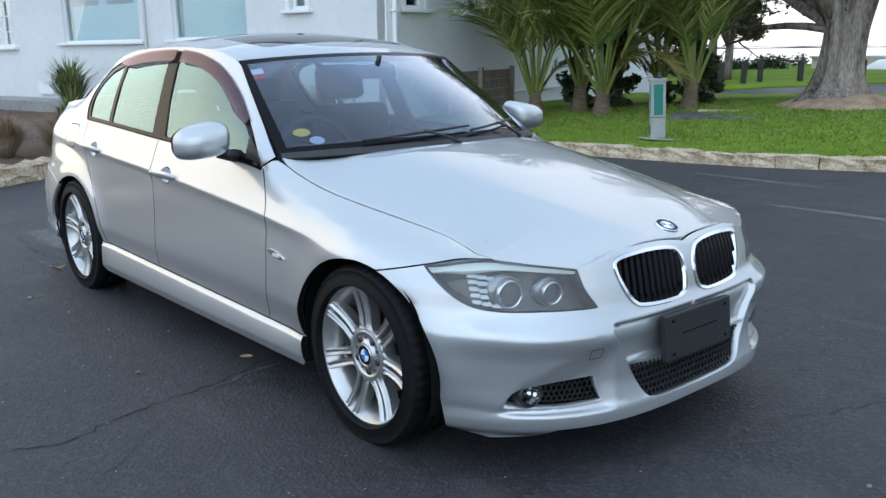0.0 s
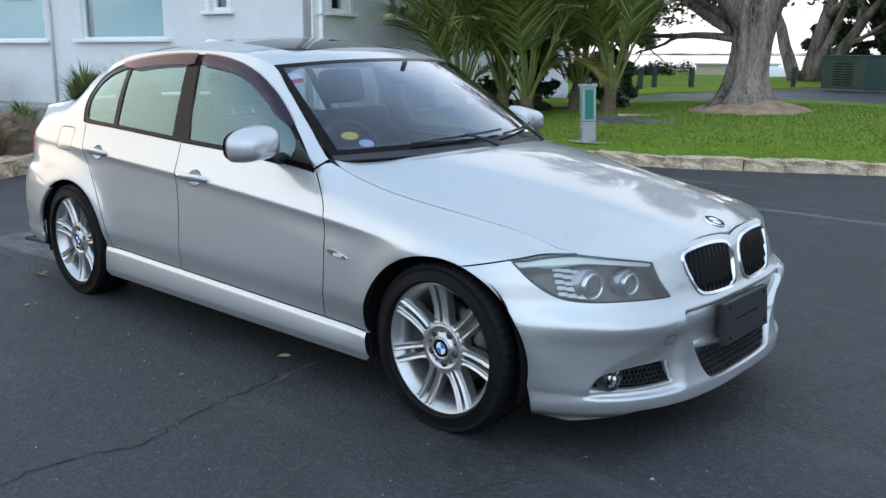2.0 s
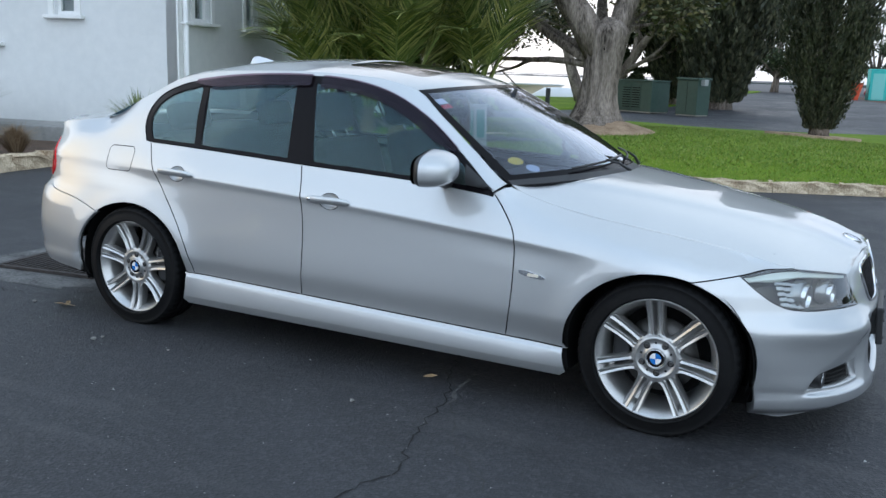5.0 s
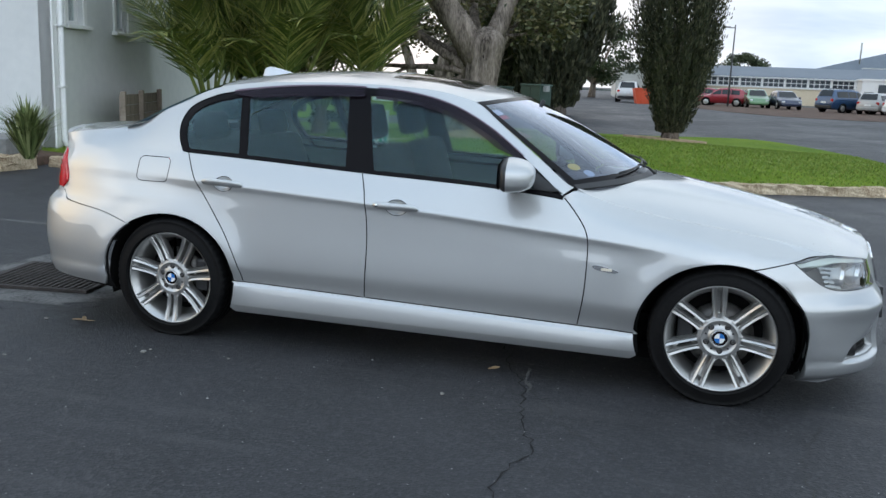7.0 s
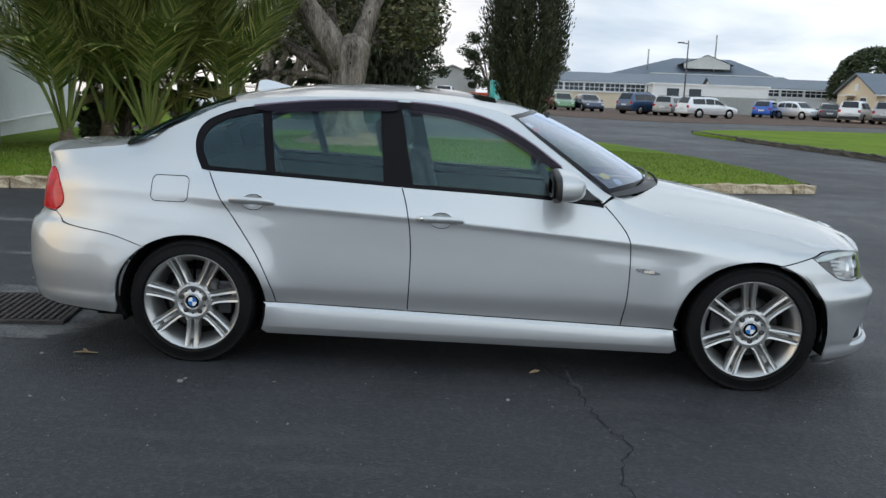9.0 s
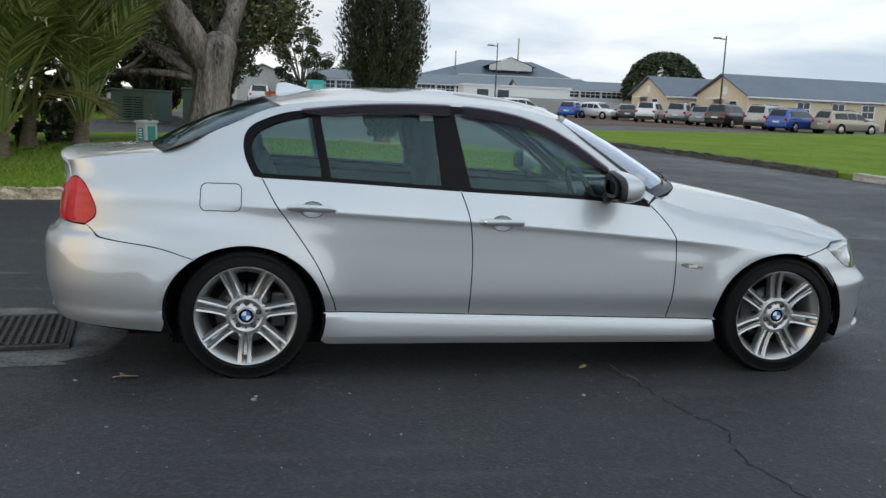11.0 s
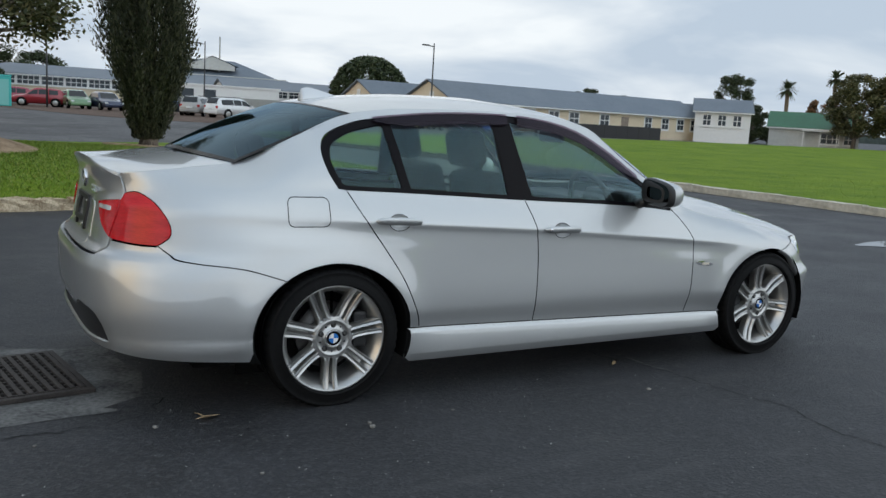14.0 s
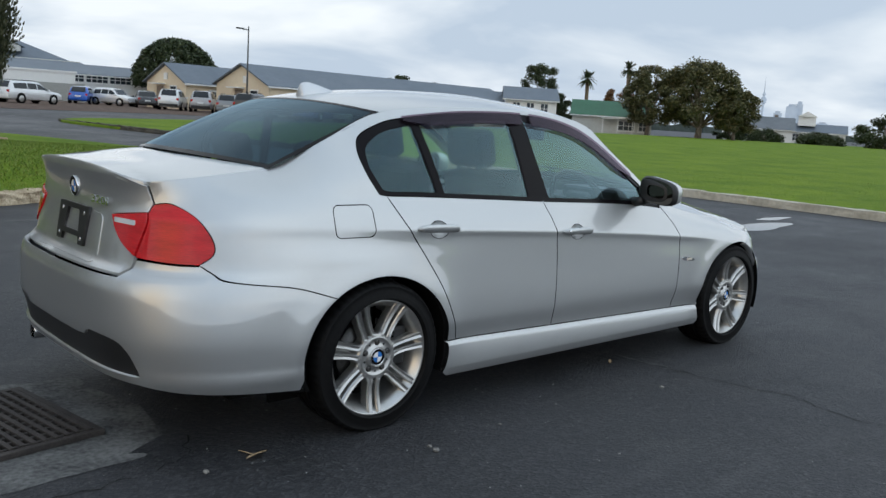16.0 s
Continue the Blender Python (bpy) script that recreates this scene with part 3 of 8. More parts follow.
def drain():
    d = thing("drain_grate", "rusty iron drain grate set in worn concrete", "drain", m=pose(-2.735, -0.045, 0.0, 0, 0, 9))
    # flat near-black sheet on the ground paints the shade below the bars
    part("pit", box_bm((0.72, 0.62, 0.004), (0, 0, 0.007)), SHELL, d)
    for sx in (-1, 1):
        part("frame_bar", box_bm((0.03, 0.66, 0.022), (sx * 0.37, 0, 0.012), 0.004), IRON, d)
        part("frame_bar", box_bm((0.77, 0.03, 0.022), (0, sx * 0.33, 0.012), 0.004), IRON, d)
    for i in range(17):
        part("grate_bar", box_bm((0.022, 0.62, 0.02), (-0.34 + 0.0425 * i, 0, 0.016), 0.004), IRON, d)
    for j in range(12):
        part("cross_bar", box_bm((0.72, 0.014, 0.014), (0, -0.29 + 0.053 * j, 0.013), 0.003), IRON, d)


drain()


def crack(pts, w, seed):
    """A thin ragged line of grit across the asphalt."""
    rng = random.Random(seed)
    run = smooth_path(pts, 0.04)
    up, dn = [], []
    for i, p in enumerate(run):
        q = run[min(i + 1, len(run) - 1)]
        r = run[max(i - 1, 0)]
        d = np.array(q) - np.array(r)
        n = np.array([-d[1], d[0]]) / max(np.linalg.norm(d), 1e-6)
        off = rng.uniform(-0.018, 0.018)
        ww = 0.55 * w * rng.uniform(0.1, 1.2)
        up.append(tuple(np.array(p) + n * (off + ww)))
        dn.append(tuple(np.array(p) + n * (off - ww)))
    vs = [(*p, 0.0028) for p in up] + [(*p, 0.0028) for p in dn]
    m = len(up)
    return mesh(vs, [(i, m + i, m + i + 1, i + 1) for i in range(m - 1)])


DARKCRACK = material("dark_crack", (0.008, 0.008, 0.008), 0.95)
for pts, w, mt, sd in (
    ([(0.25, -0.1), (0.36, -0.47), (0.45, -0.75), (0.53, -0.95), (0.61, -1.38), (0.69, -1.64), (0.61, -1.9), (0.66, -2.2), (0.72, -2.8)], 0.008, DARKCRACK, 1),
    ([(0.5, -0.6), (0.53, -0.85), (0.58, -1.02)], 0.02, PATCHM, 2),
    ([(0.3, 0.3), (0.30, -0.45), (0.52, -0.85), (0.75, -1.3), (1.1, -1.75), (1.3, -2.5)], 0.006, CRACKM, 3),
    ([(2.25, 0.3), (2.5, 0.9), (2.75, 1.3), (3.3, 2.0), (4.2, 3.1)], 0.008, CRACKM, 4),
    ([(-2.05, -0.5), (-2.2, -0.72), (-2.6, -0.78), (-3.2, -0.72)], 0.006, DARKCRACK, 5),
    ([(1.85, -0.9), (1.7, -1.4), (1.75, -2.2), (2.0, -3.0)], 0.005, CRACKM, 6),
    ([(-3.6, -2.2), (-2.4, -2.55), (-1.6, -2.5), (-0.7, -2.75)], 0.006, DARKCRACK, 7),
):
    tagged(part("asphalt_crack", crack(pts, w, sd), mt), "thin ragged crack across the asphalt", "crack", kind="structure")
for cx, cy, rx, ry, sd in ((0.95, 4.4, 1.0, 0.06, 11), (-0.8, 5.6, 0.7, 0.05, 12), (2.6, 6.6, 0.9, 0.05, 13), (4.2, 1.6, 0.3, 0.12, 16), (5.6, 4.0, 0.8, 0.2, 17), (-3.9, 1.6, 0.8, 0.05, 18), (-4.6, 3.2, 0.7, 0.08, 19), (8.4, 5.6, 0.8, 0.3, 20)):
    lay("asphalt_stain", "pale worn stain in the asphalt", blob(cx, cy, rx, ry, sd), PATCHM, 0.002)
PUDDLE = material("rain_water", (0.02, 0.022, 0.025), 0.02)
for cx, cy, rx, ry, sd in ((8.15, 2.5, 1.0, 0.24, 31), (9.6, 3.0, 0.5, 0.12, 32)):
    lay("puddle", "shallow rain puddle reflecting the grey sky", blob(cx, cy, rx, ry, sd), PUDDLE, 0.006, "puddle")
PEBBLE = varied("pale_pebble", (0.14, 0.135, 0.125), (0.28, 0.27, 0.25), 40, 0.9)


def pebble(x, y, r, seed):
    rng = random.Random(seed)
    bm = bmesh.new()
    bmesh.ops.create_icosphere(bm, subdivisions=1, radius=r)
    for v in bm.verts:
        v.co *= rng.uniform(0.7, 1.2)
        v.co.z *= 0.6
    o = part("stone", bm, PEBBLE)
    o.matrix_world = pose(x, y, r * 0.4, 0, 0, rng.uniform(0, 360))
    return tagged(o, "small pale loose stone on the asphalt", "stone", "loose stones")


for i, (x, y, r) in enumerate(((-1.33, -1.17, 0.016), (-2.15, -0.86, 0.013), (-1.32, -1.12, 0.011), (0.21, -1.18, 0.013), (-0.9, -1.1, 0.009), (-1.9, -1.45, 0.009), (2.7, 0.1, 0.01), (-2.6, -0.9, 0.01))):
    pebble(x, y, r, i)
LEAFM = varied("dry_leaf", (0.3, 0.2, 0.1), (0.45, 0.33, 0.2), 30, 0.8)


def dead_leaf(x, y, a, s):
    vs = [(-0.05, 0, 0.004), (-0.02, 0.014, 0.012), (0.02, 0.017, 0.02), (0.06, 0.004, 0.012), (0.02, -0.012, 0.006), (-0.02, -0.01, 0.004), (0.0, 0.0, 0.006)]
    me = mesh([Vector(v) * s for v in vs], [(6, 0, 5), (6, 5, 4), (6, 4, 3), (6, 3, 2), (6, 2, 1), (6, 1, 0)])
    o = part("dead_leaf", me, LEAFM)
    o.matrix_world = pose(x, y, 0.004, 0, 0, a)
    sol = o.modifiers.new("thick", "SOLIDIFY")
    sol.thickness = 0.002
    return tagged(o, "curled dry brown leaf on the asphalt", "leaf", "fallen leaves")


for x, y, a, s in ((-1.93, -0.83, 200, 1.1), (-1.95, -0.80, 120, 0.7), (0.35, -0.75, 30, 0.6), (-2.9, -1.2, 80, 0.5)):
    dead_leaf(x, y, a, s)
GRIT = material("pale_grit", (0.35, 0.35, 0.34), 0.9)
_rng = np.random.default_rng(4)
_q = _rng.uniform((-5, -4.2), (5.5, 6), (2600, 2))
_s = _rng.uniform(0.0012, 0.0042, 2600) * (1 + (_rng.random(2600) > 0.95))
_vs = np.concatenate([np.stack([_q[:, 0] + _s * c, _q[:, 1] + _s * d, np.full(2600, 0.0) + h * _s], 1)[:, None] for c, d, h in ((1, 0, 0), (-0.5, 0.8, 0), (-0.5, -0.8, 0), (0, 0, 1.0))], 1).reshape(-1, 3)
tagged(part("grit", mesh(_vs, [(4 * i + a, 4 * i + b, 4 * i + c) for i in range(2600) for a, b, c in ((0, 1, 3), (1, 2, 3), (2, 0, 3))]), GRIT), "scattered pale grit on the asphalt", "grit", kind="stuff")


# ---- the white building ----
BLDG = pose(-8.05, 6.5, 0, 0, 0, 13)
TEALGLASS = glass("window_glass", (0.75, 0.85, 0.85))
BLIND = varied("pale_teal_blind", (0.42, 0.56, 0.57), (0.55, 0.67, 0.67), 0.8, 0.8)
# the dimness of the rooms, put into a dark colour
ROOMSHADE = material("dim_room", (0.12, 0.16, 0.165), 0.9)


def wall_plane(axis):
    """Front wall: x and height; side wall: depth and height."""
    if axis == "front":
        return with_normals(lambda q: np.stack([q[:, 0], 0 * q[:, 0], q[:, 1]], 1), 1.0)
    return with_normals(lambda q: np.stack([0 * q[:, 0], q[:, 0], q[:, 1]], 1), 1.0)


def rect(x0, x1, z0, z1):
    return [(x0, z0), (x1, z0), (x1, z1), (x0, z1)]


def white_building():
    b = thing("white_building", "white rendered building with teal-tinted windows", "building", m=BLDG)
    front_w = [(-13.6, -11.66, 1.5, 3.3, "sash"), (-9.5, -6.66, 1.57, 3.4, "plain"), (-5.58, -3.38, 1.58, 3.4, "plain"), (-2.2, -1.84, 2.04, 3.0, "frame")]
    side_w = [(0.52, 1.02, 2.0, 3.1, "frame"), (2.32, 2.8, 1.98, 3.1, "frame")]
    part("front_wall", patch(wall_plane("front"), rect(-16, 0, 0, 6.5), [rect(a, c, d, e) for a, c, d, e, _ in front_w], step=1.0, depth=0.2), RENDER, b)
    part("side_wall", patch(wall_plane("side"), rect(0, 3.9, 0, 6.5), [rect(a, c, d, e) for a, c, d, e, _ in side_w], step=1.0, depth=0.2), RENDER, b)
    part("side_wing", box_bm((6.0, 8.7, 5.6), (-3.35, 8.25, 2.8)), RENDER, b)
    part("rear_wall", box_bm((0.25, 11.8, 6.4), (-15.8, 6.2, 3.2)), RENDER, b)
    part("roof", box_bm((16.4, 13.0, 0.2), (-8.0, 6.3, 6.6)), ROOFGREY, b)
    part("base_course", box_bm((0.05, 8.6, 0.3), (-0.32, 8.25, 0.28)), RENDER, b)
    for (x0, x1, z0, z1, kind), axis in [(w, "front") for w in front_w] + [(w, "side") for w in side_w]:
        turn = Matrix.Identity(4) if axis == "front" else Matrix.Rotation(math.pi / 2, 4, "Z")
        w = thing("window", "", "")
        for k in ("label", "category"):
            if k in w:
                del w[k]
        w.parent = b
        w.matrix_local = turn
        g = part("pane", box_bm((x1 - x0, 0.006, z1 - z0), ((x0 + x1) / 2, 0.11, (z0 + z1) / 2)), TEALGLASS, w)
        g.visible_shadow = False
        fw = 0.06 if kind != "plain" else 0.035
        for nm, sz, c in (("jamb", (fw, 0.08, z1 - z0), (x0 + fw / 2, 0.1, (z0 + z1) / 2)), ("jamb", (fw, 0.08, z1 - z0), (x1 - fw / 2, 0.1, (z0 + z1) / 2)), ("lower_rail", (x1 - x0 - 2 * fw, 0.08, fw), ((x0 + x1) / 2, 0.1, z0 + fw / 2)), ("upper_rail", (x1 - x0 - 2 * fw, 0.08, fw), ((x0 + x1) / 2, 0.1, z1 - fw / 2))):
            part(nm, box_bm(sz, c, 0.006), WHITE, w)
        part("sill", box_bm((x1 - x0 + 0.36, 0.12, 0.06), ((x0 + x1) / 2, -0.04, z0 - 0.035), 0.01), WHITE, w)
        if kind == "frame":
            for sx in (x0 - 0.07, x1 + 0.07):
                part("architrave", box_bm((0.1, 0.03, z1 - z0), (sx, -0.014, (z0 + z1) / 2), 0.005), WHITE, w)
        if kind == "sash":
            for i in range(1, 4):
                part("glazing_bar", box_bm((0.025, 0.03, z1 - z0 - 0.1), (x0 + (x1 - x0) * i / 4, 0.085, (z0 + z1) / 2)), WHITE, w)
            for i in range(1, 5):
                part("glazing_bar", box_bm((x1 - x0 - 0.1, 0.028, 0.025), ((x0 + x1) / 2, 0.084, z0 + (z1 - z0) * i / 5)), WHITE, w)
        # added sheet behind the pane, coloured dark for the unlit room
        part("room_back", box_bm((x1 - x0 + 0.6, 0.02, z1 - z0 + 0.6), ((x0 + x1) / 2, 1.2, (z0 + z1) / 2)), ROOMSHADE, w)
        if kind == "plain":
            part("blind", box_bm((x1 - x0 - 0.1, 0.01, (z1 - z0) * 0.42), ((x0 + x1) / 2, 0.26, z0 + (z1 - z0) * 0.22)), BLIND, w, "pale teal frosted lower blind")
            for k in range(2):
                part("curtain", box_bm((0.3, 0.03, z1 - z0), (x0 + (x1 - x0) * (0.33 + 0.45 * k), 0.45, (z0 + z1) / 2), 0.01), BLIND, w)
    # pipes
    p = part("downpipe", tube([(0.07, 0.12, 6.3), (0.07, 0.12, 0.25), (0.16, 0.10, 0.12)], 0.045, 12), WHITE, b)
    for z in (1.05, 1.95, 2.9, 3.9):
        part("pipe_bracket", box_bm((0.11, 0.16, 0.03), (0.06, 0.12, z), 0.005), WHITE, p)
    part("corner_board", box_bm((0.03, 0.16, 6.2), (0.018, -0.06 + 0.1, 3.1)), WHITE, b)
    part("waste_pipe", tube([(-0.3, 4.15, 4.5), (-0.3, 4.15, 0.95), (-0.28, 4.1, 0.75), (-0.28, 4.1, 0.2)], 0.035, 10), WHITE, b)
    part("waste_pipe", tube([(-0.28, 4.2, 0.42), (-0.26, 7.5, 0.5), (-0.26, 12.2, 0.55)], 0.03, 10), WHITE, b)
    part("vent_pipe", tube([(-6.43, -0.04, 0.3), (-6.43, -0.04, 6.3)], 0.03, 10), WHITE, b)
    # meter cover on the front wall
    part("vent_cover", box_bm((0.6, 0.06, 0.3), (-10.4, -0.03, 0.55), 0.01), WHITE, b)


white_building()
BOARDM = varied("grey_weathered_board", (0.19, 0.15, 0.12), (0.36, 0.3, 0.25), 3, 0.9, 0, 20, 0.4, 0.01, 0.3, (1, 4, 1))


def screen_fence():
    f = thing("board_screen", "grey weathered timber screen beside the wall", "screen", m=BLDG @ pose(0.5, 2.05, 0.25, 0, 0, 8))
    for i in range(4):
        part("plank", box_bm((0.03, 2.6, 0.165), (0, 0, 0.09 + 0.172 * i), 0.006), BOARDM, f)
    for y in (-1.28, -0.1, 1.28):
        part("post", box_bm((0.08, 0.09, 0.78), (0.05, y, 0.36), 0.008), BOARDM, f)


screen_fence()

# ---- green plate post on the lawn ----
GREYMETAL = varied("grey_painted_steel", (0.28, 0.29, 0.27), (0.36, 0.37, 0.35), 5, 0.6)
GREENPLATE = material("green_notice_plate", (0.01, 0.17, 0.12), 0.4)


def notice_post():
    p = thing("notice_post", "grey steel service pillar with green notice plates", "pillar", m=pose(-3.0, 6.98, 0.13, 2.0, 0, -47) @ Matrix.Diagonal((0.76, 0.76, 0.96, 1)))
    part("body", box_bm((0.27, 0.24, 0.80), (0, 0, 0.40), 0.012), GREYMETAL, p)
    part("cap", box_bm((0.31, 0.28, 0.035), (0, 0, 0.815), 0.008), GREYMETAL, p)
    part("lid_knob", lathe([(0.0, 0.09), (0.03, 0.085), (0.036, 0.0)], 16, "z"), BLACK, p).matrix_local = pose(0.08, 0.02, 0.83)
    pl = part("notice_plate", box_bm((0.165, 0.006, 0.36), (0, -0.124, 0.56), 0.002), GREENPLATE, p, "green notice plate with white lines")
    rng = random.Random(3)
    for i in range(9):
        if i != 4:
            part("text_bar", box_bm((rng.uniform(0.07, 0.13), 0.002, 0.011), (0, -0.1285, 0.71 - 0.034 * i)), ENAMELW, pl)
    pr = part("dark_plate", box_bm((0.006, 0.15, 0.4), (0.138, 0.0, 0.56), 0.002), GREENPLATE, p)
    o = part("round_port", lathe([(0.0, -0.01), (0.05, -0.01), (0.055, 0.004), (0.06, 0.004), (0.06, -0.01)], 28, "z"), SHELL, p)
    o.matrix_local = pose(0.0, -0.122, 0.16, 90, 0, 0)
    part("seam", box_bm((0.274, 0.244, 0.008), (0, 0, 0.33)), BLACK, p)


ENAMELW = material("white_lettering_bar", (0.75, 0.78, 0.75), 0.5)
notice_post()
lay("post_pad", "worn concrete pad under the pillar", blob(-2.95, 6.92, 0.3, 0.22, 41), CONCRETE, float(island_z(np.float64(-2.95), np.float64(6.9))) + 0.006)
sl = thing("service_cover", "flat grey concrete service cover in the lawn", "cover")
sz_ = float(island_z(np.float64(-3.4), np.float64(9.1)))
part("slab", box_bm((1.25, 1.0, 0.06), (0, 0, -0.02), 0.01), PATCHM, sl)
part("edge_stone", box_bm((0.7, 0.2, 0.07), (0.05, 0.62, 0.0), 0.03), STONE, sl)
sl.matrix_world = pose(-3.45, 9.05, sz_ - 0.0, 0, 0, 30)

# ---- bollards and cabinets across the road ----
POSTWOOD = varied("dark_timber_post", (0.022, 0.025, 0.022), (0.05, 0.054, 0.048), 8, 0.9)
first = None
for x, y in ((-11.2, 19.9), (-11.9, 22.0), (-12.4, 23.6), (-12.5, 25.2), (-12.9, 27.0), (-12.0, 28.2), (-10.4, 29.6), (-9.2, 31.0), (-16.0, 20.6), (-19.5, 21.6), (-23, 23)):
    if first is None:
        first = part("bollard", join_bm([box_bm((0.16, 0.16, 0.8), (0, 0, 0.37), 0.02), box_bm((0.17, 0.17, 0.03), (0, 0, 0.66))]), POSTWOOD)
        first.matrix_world = pose(x, y, 0.02)
        tagged(first, "short dark timber bollard along the road", "bollard", "roadside bollards")
    else:
        copy_thing(first, pose(x, y, 0.02, random.Random(int(x * 10)).uniform(-3, 3), 0, x * 17))
CABGREEN = varied("dark_green_cabinet", (0.02, 0.05, 0.035), (0.035, 0.07, 0.05), 3, 0.5)


def cabinets():
    c = thing("utility_cabinet", "tall dark green steel utility cabinet", "cabinet", m=pose(-4.5, 28.9, 0.03, 0, 0, -28))
    part("body", box_bm((0.95, 0.7, 1.25), (0, 0, 0.66), 0.02), CABGREEN, c)
    part("lid", box_bm((1.02, 0.78, 0.09), (0, 0, 1.32), 0.03), CABGREEN, c)
    part("plinth", box_bm((0.9, 0.66, 0.05), (0, 0, 0.02)), CONCRETE, c)
    part("side_box", box_bm((0.18, 0.2, 0.22), (0.56, -0.1, 1.2), 0.01), GREYMETAL, c)
    part("door_seam", box_bm((0.008, 0.01, 1.1), (0, -0.352, 0.68)), SHELL, c)
    d = thing("substation_cabinet", "wide dark green substation cabinet with louvred doors", "cabinet", m=pose(-6.7, 29.9, 0.03, 0, 0, -28))
    part("body", box_bm((2.0, 1.0, 1.12), (0, 0, 0.6), 0.015), CABGREEN, d)
    part("lid", box_bm((2.08, 1.08, 0.06), (0, 0, 1.19), 0.02), CABGREEN, d)
    for sx in (-0.24, 0.24):
        dr = part("louvred_door", box_bm((0.44, 0.02, 0.95), (sx, -0.508, 0.6)), CABGREEN, d)
        for i in range(9):
            part("louvre", box_bm((0.38, 0.02, 0.03), (sx, -0.522, 0.2 + 0.09 * i)), SHELL, dr)
    part("plinth", box_bm((1.9, 0.95, 0.05), (0, 0, 0.02)), CONCRETE, d)


cabinets()


# ---- plants ----
def leaf_material(name, a, b, c, rough=0.5):
    m = material(name, a, rough, spec=0.3)
    g = m.node_tree.nodes.new("ShaderNodeNewGeometry")
    link(m, ramp(m, g.outputs["Random Per Island"], [(0.0, a), (0.55, b), (1.0, c)]), "Base Color")
    return m


PALMLEAF = leaf_material("palm_leaflet", (0.05, 0.085, 0.02), (0.15, 0.19, 0.048), (0.46, 0.43, 0.15), 0.35)
PALMDRY = leaf_material("yellowing_leaflet", (0.12, 0.11, 0.03), (0.2, 0.18, 0.05), (0.3, 0.25, 0.09), 0.5)
PALMTRUNK = varied("palm_trunk_fibre", (0.1, 0.075, 0.05), (0.26, 0.2, 0.14), 8, 0.95, 0, 30, 0.8, 0.03, 0.2, (1, 1, 4))
DARKLEAF = leaf_material("dark_cypress_spray", (0.022, 0.027, 0.015), (0.05, 0.056, 0.03), (0.12, 0.115, 0.065))
OAKLEAF = leaf_material("evergreen_leaf", (0.035, 0.045, 0.018), (0.08, 0.085, 0.034), (0.2, 0.17, 0.08))
FARLEAF = leaf_material("far_tree_leaf", (0.02, 0.034, 0.014), (0.042, 0.062, 0.024), (0.08, 0.095, 0.042))
RUSTLEAF = leaf_material("rust_leaf", (0.1, 0.045, 0.015), (0.16, 0.075, 0.025), (0.2, 0.12, 0.05))
FLAX = leaf_material("flax_blade", (0.07, 0.1, 0.03), (0.16, 0.2, 0.07), (0.33, 0.36, 0.16))
TUSSOCK = leaf_material("red_tussock_blade", (0.13, 0.085, 0.05), (0.24, 0.17, 0.1), (0.36, 0.28, 0.19))


def frond_mesh(length, bend, seed, hang=0.5):
    """One feather leaf: a stout stalk that bows over, with two close rows of long narrow leaflets; it grows along +x."""
    rng = random.Random(seed)
    vs, fs = [], []
    n = 44
    pts, a, p = [Vector((0, 0, 0))], 0.0, Vector((0, 0, 0))
    for i in range(n):
        a = radians(bend) * ((i + 1) / n) ** 1.6
        p = p + Vector((math.cos(a), 0, -math.sin(a))) * (length / n)
        pts.append(p)
    for i, q in enumerate(pts):
        wa = 0.034 * (1.05 - i / n) ** 1.3
        vs += [q + Vector((0, wa, 0)), q - Vector((0, wa, 0)), q - Vector((0, 0, wa * 1.3))]
    for i in range(n):
        k = 3 * i
        fs += [(k, k + 1, k + 4, k + 3), (k + 1, k + 2, k + 5, k + 4), (k + 2, k, k + 3, k + 5)]
    for i in range(n):
        t0 = i / n
        a, b = pts[i], pts[i + 1]
        if t0 < 0.27:
            continue
        d = (b - a).normalized()
        up = Vector((-d.z, 0, d.x))
        for s in (-1, 1):
            for rep in range(2):
                L = length * 0.34 * min(1.0, 0.55 + (t0 - 0.27) * 4) * (1 - 0.62 * t0**2.5) * rng.uniform(0.85, 1.1)
                o = a + (b - a) * (rep * 0.5)
                q = (d * rng.uniform(0.72, 0.85) + Vector((0, s, 0)) * rng.uniform(0.5, 0.72) + up * rng.uniform(-0.05, 0.3)).normalized()
                drop = hang * rng.uniform(0.3, 1.4)
                mid = o + q * L * 0.5 + Vector((0, 0, -0.06 * L * drop))
                tip = o + q * L + Vector((0, 0, -0.42 * L * drop))
                side = q.cross(up).normalized() * 0.014
                k = len(vs)
                vs += [o + side * 0.5, o - side * 0.5, mid - side, mid + side, tip]
                fs += [(k, k + 1, k + 2, k + 3), (k + 3, k + 2, k + 4)]
    return mesh(vs, fs)


FRONDS = [frond_mesh(2.8, 30, 1), frond_mesh(3.0, 48, 2), frond_mesh(2.7, 72, 3, 0.8), frond_mesh(3.1, 40, 4)]
for f in FRONDS:
    f.materials.append(PALMLEAF)
FROND_DRY = frond_mesh(1.7, 120, 9, 1.2)
FROND_DRY.materials.append(PALMDRY)


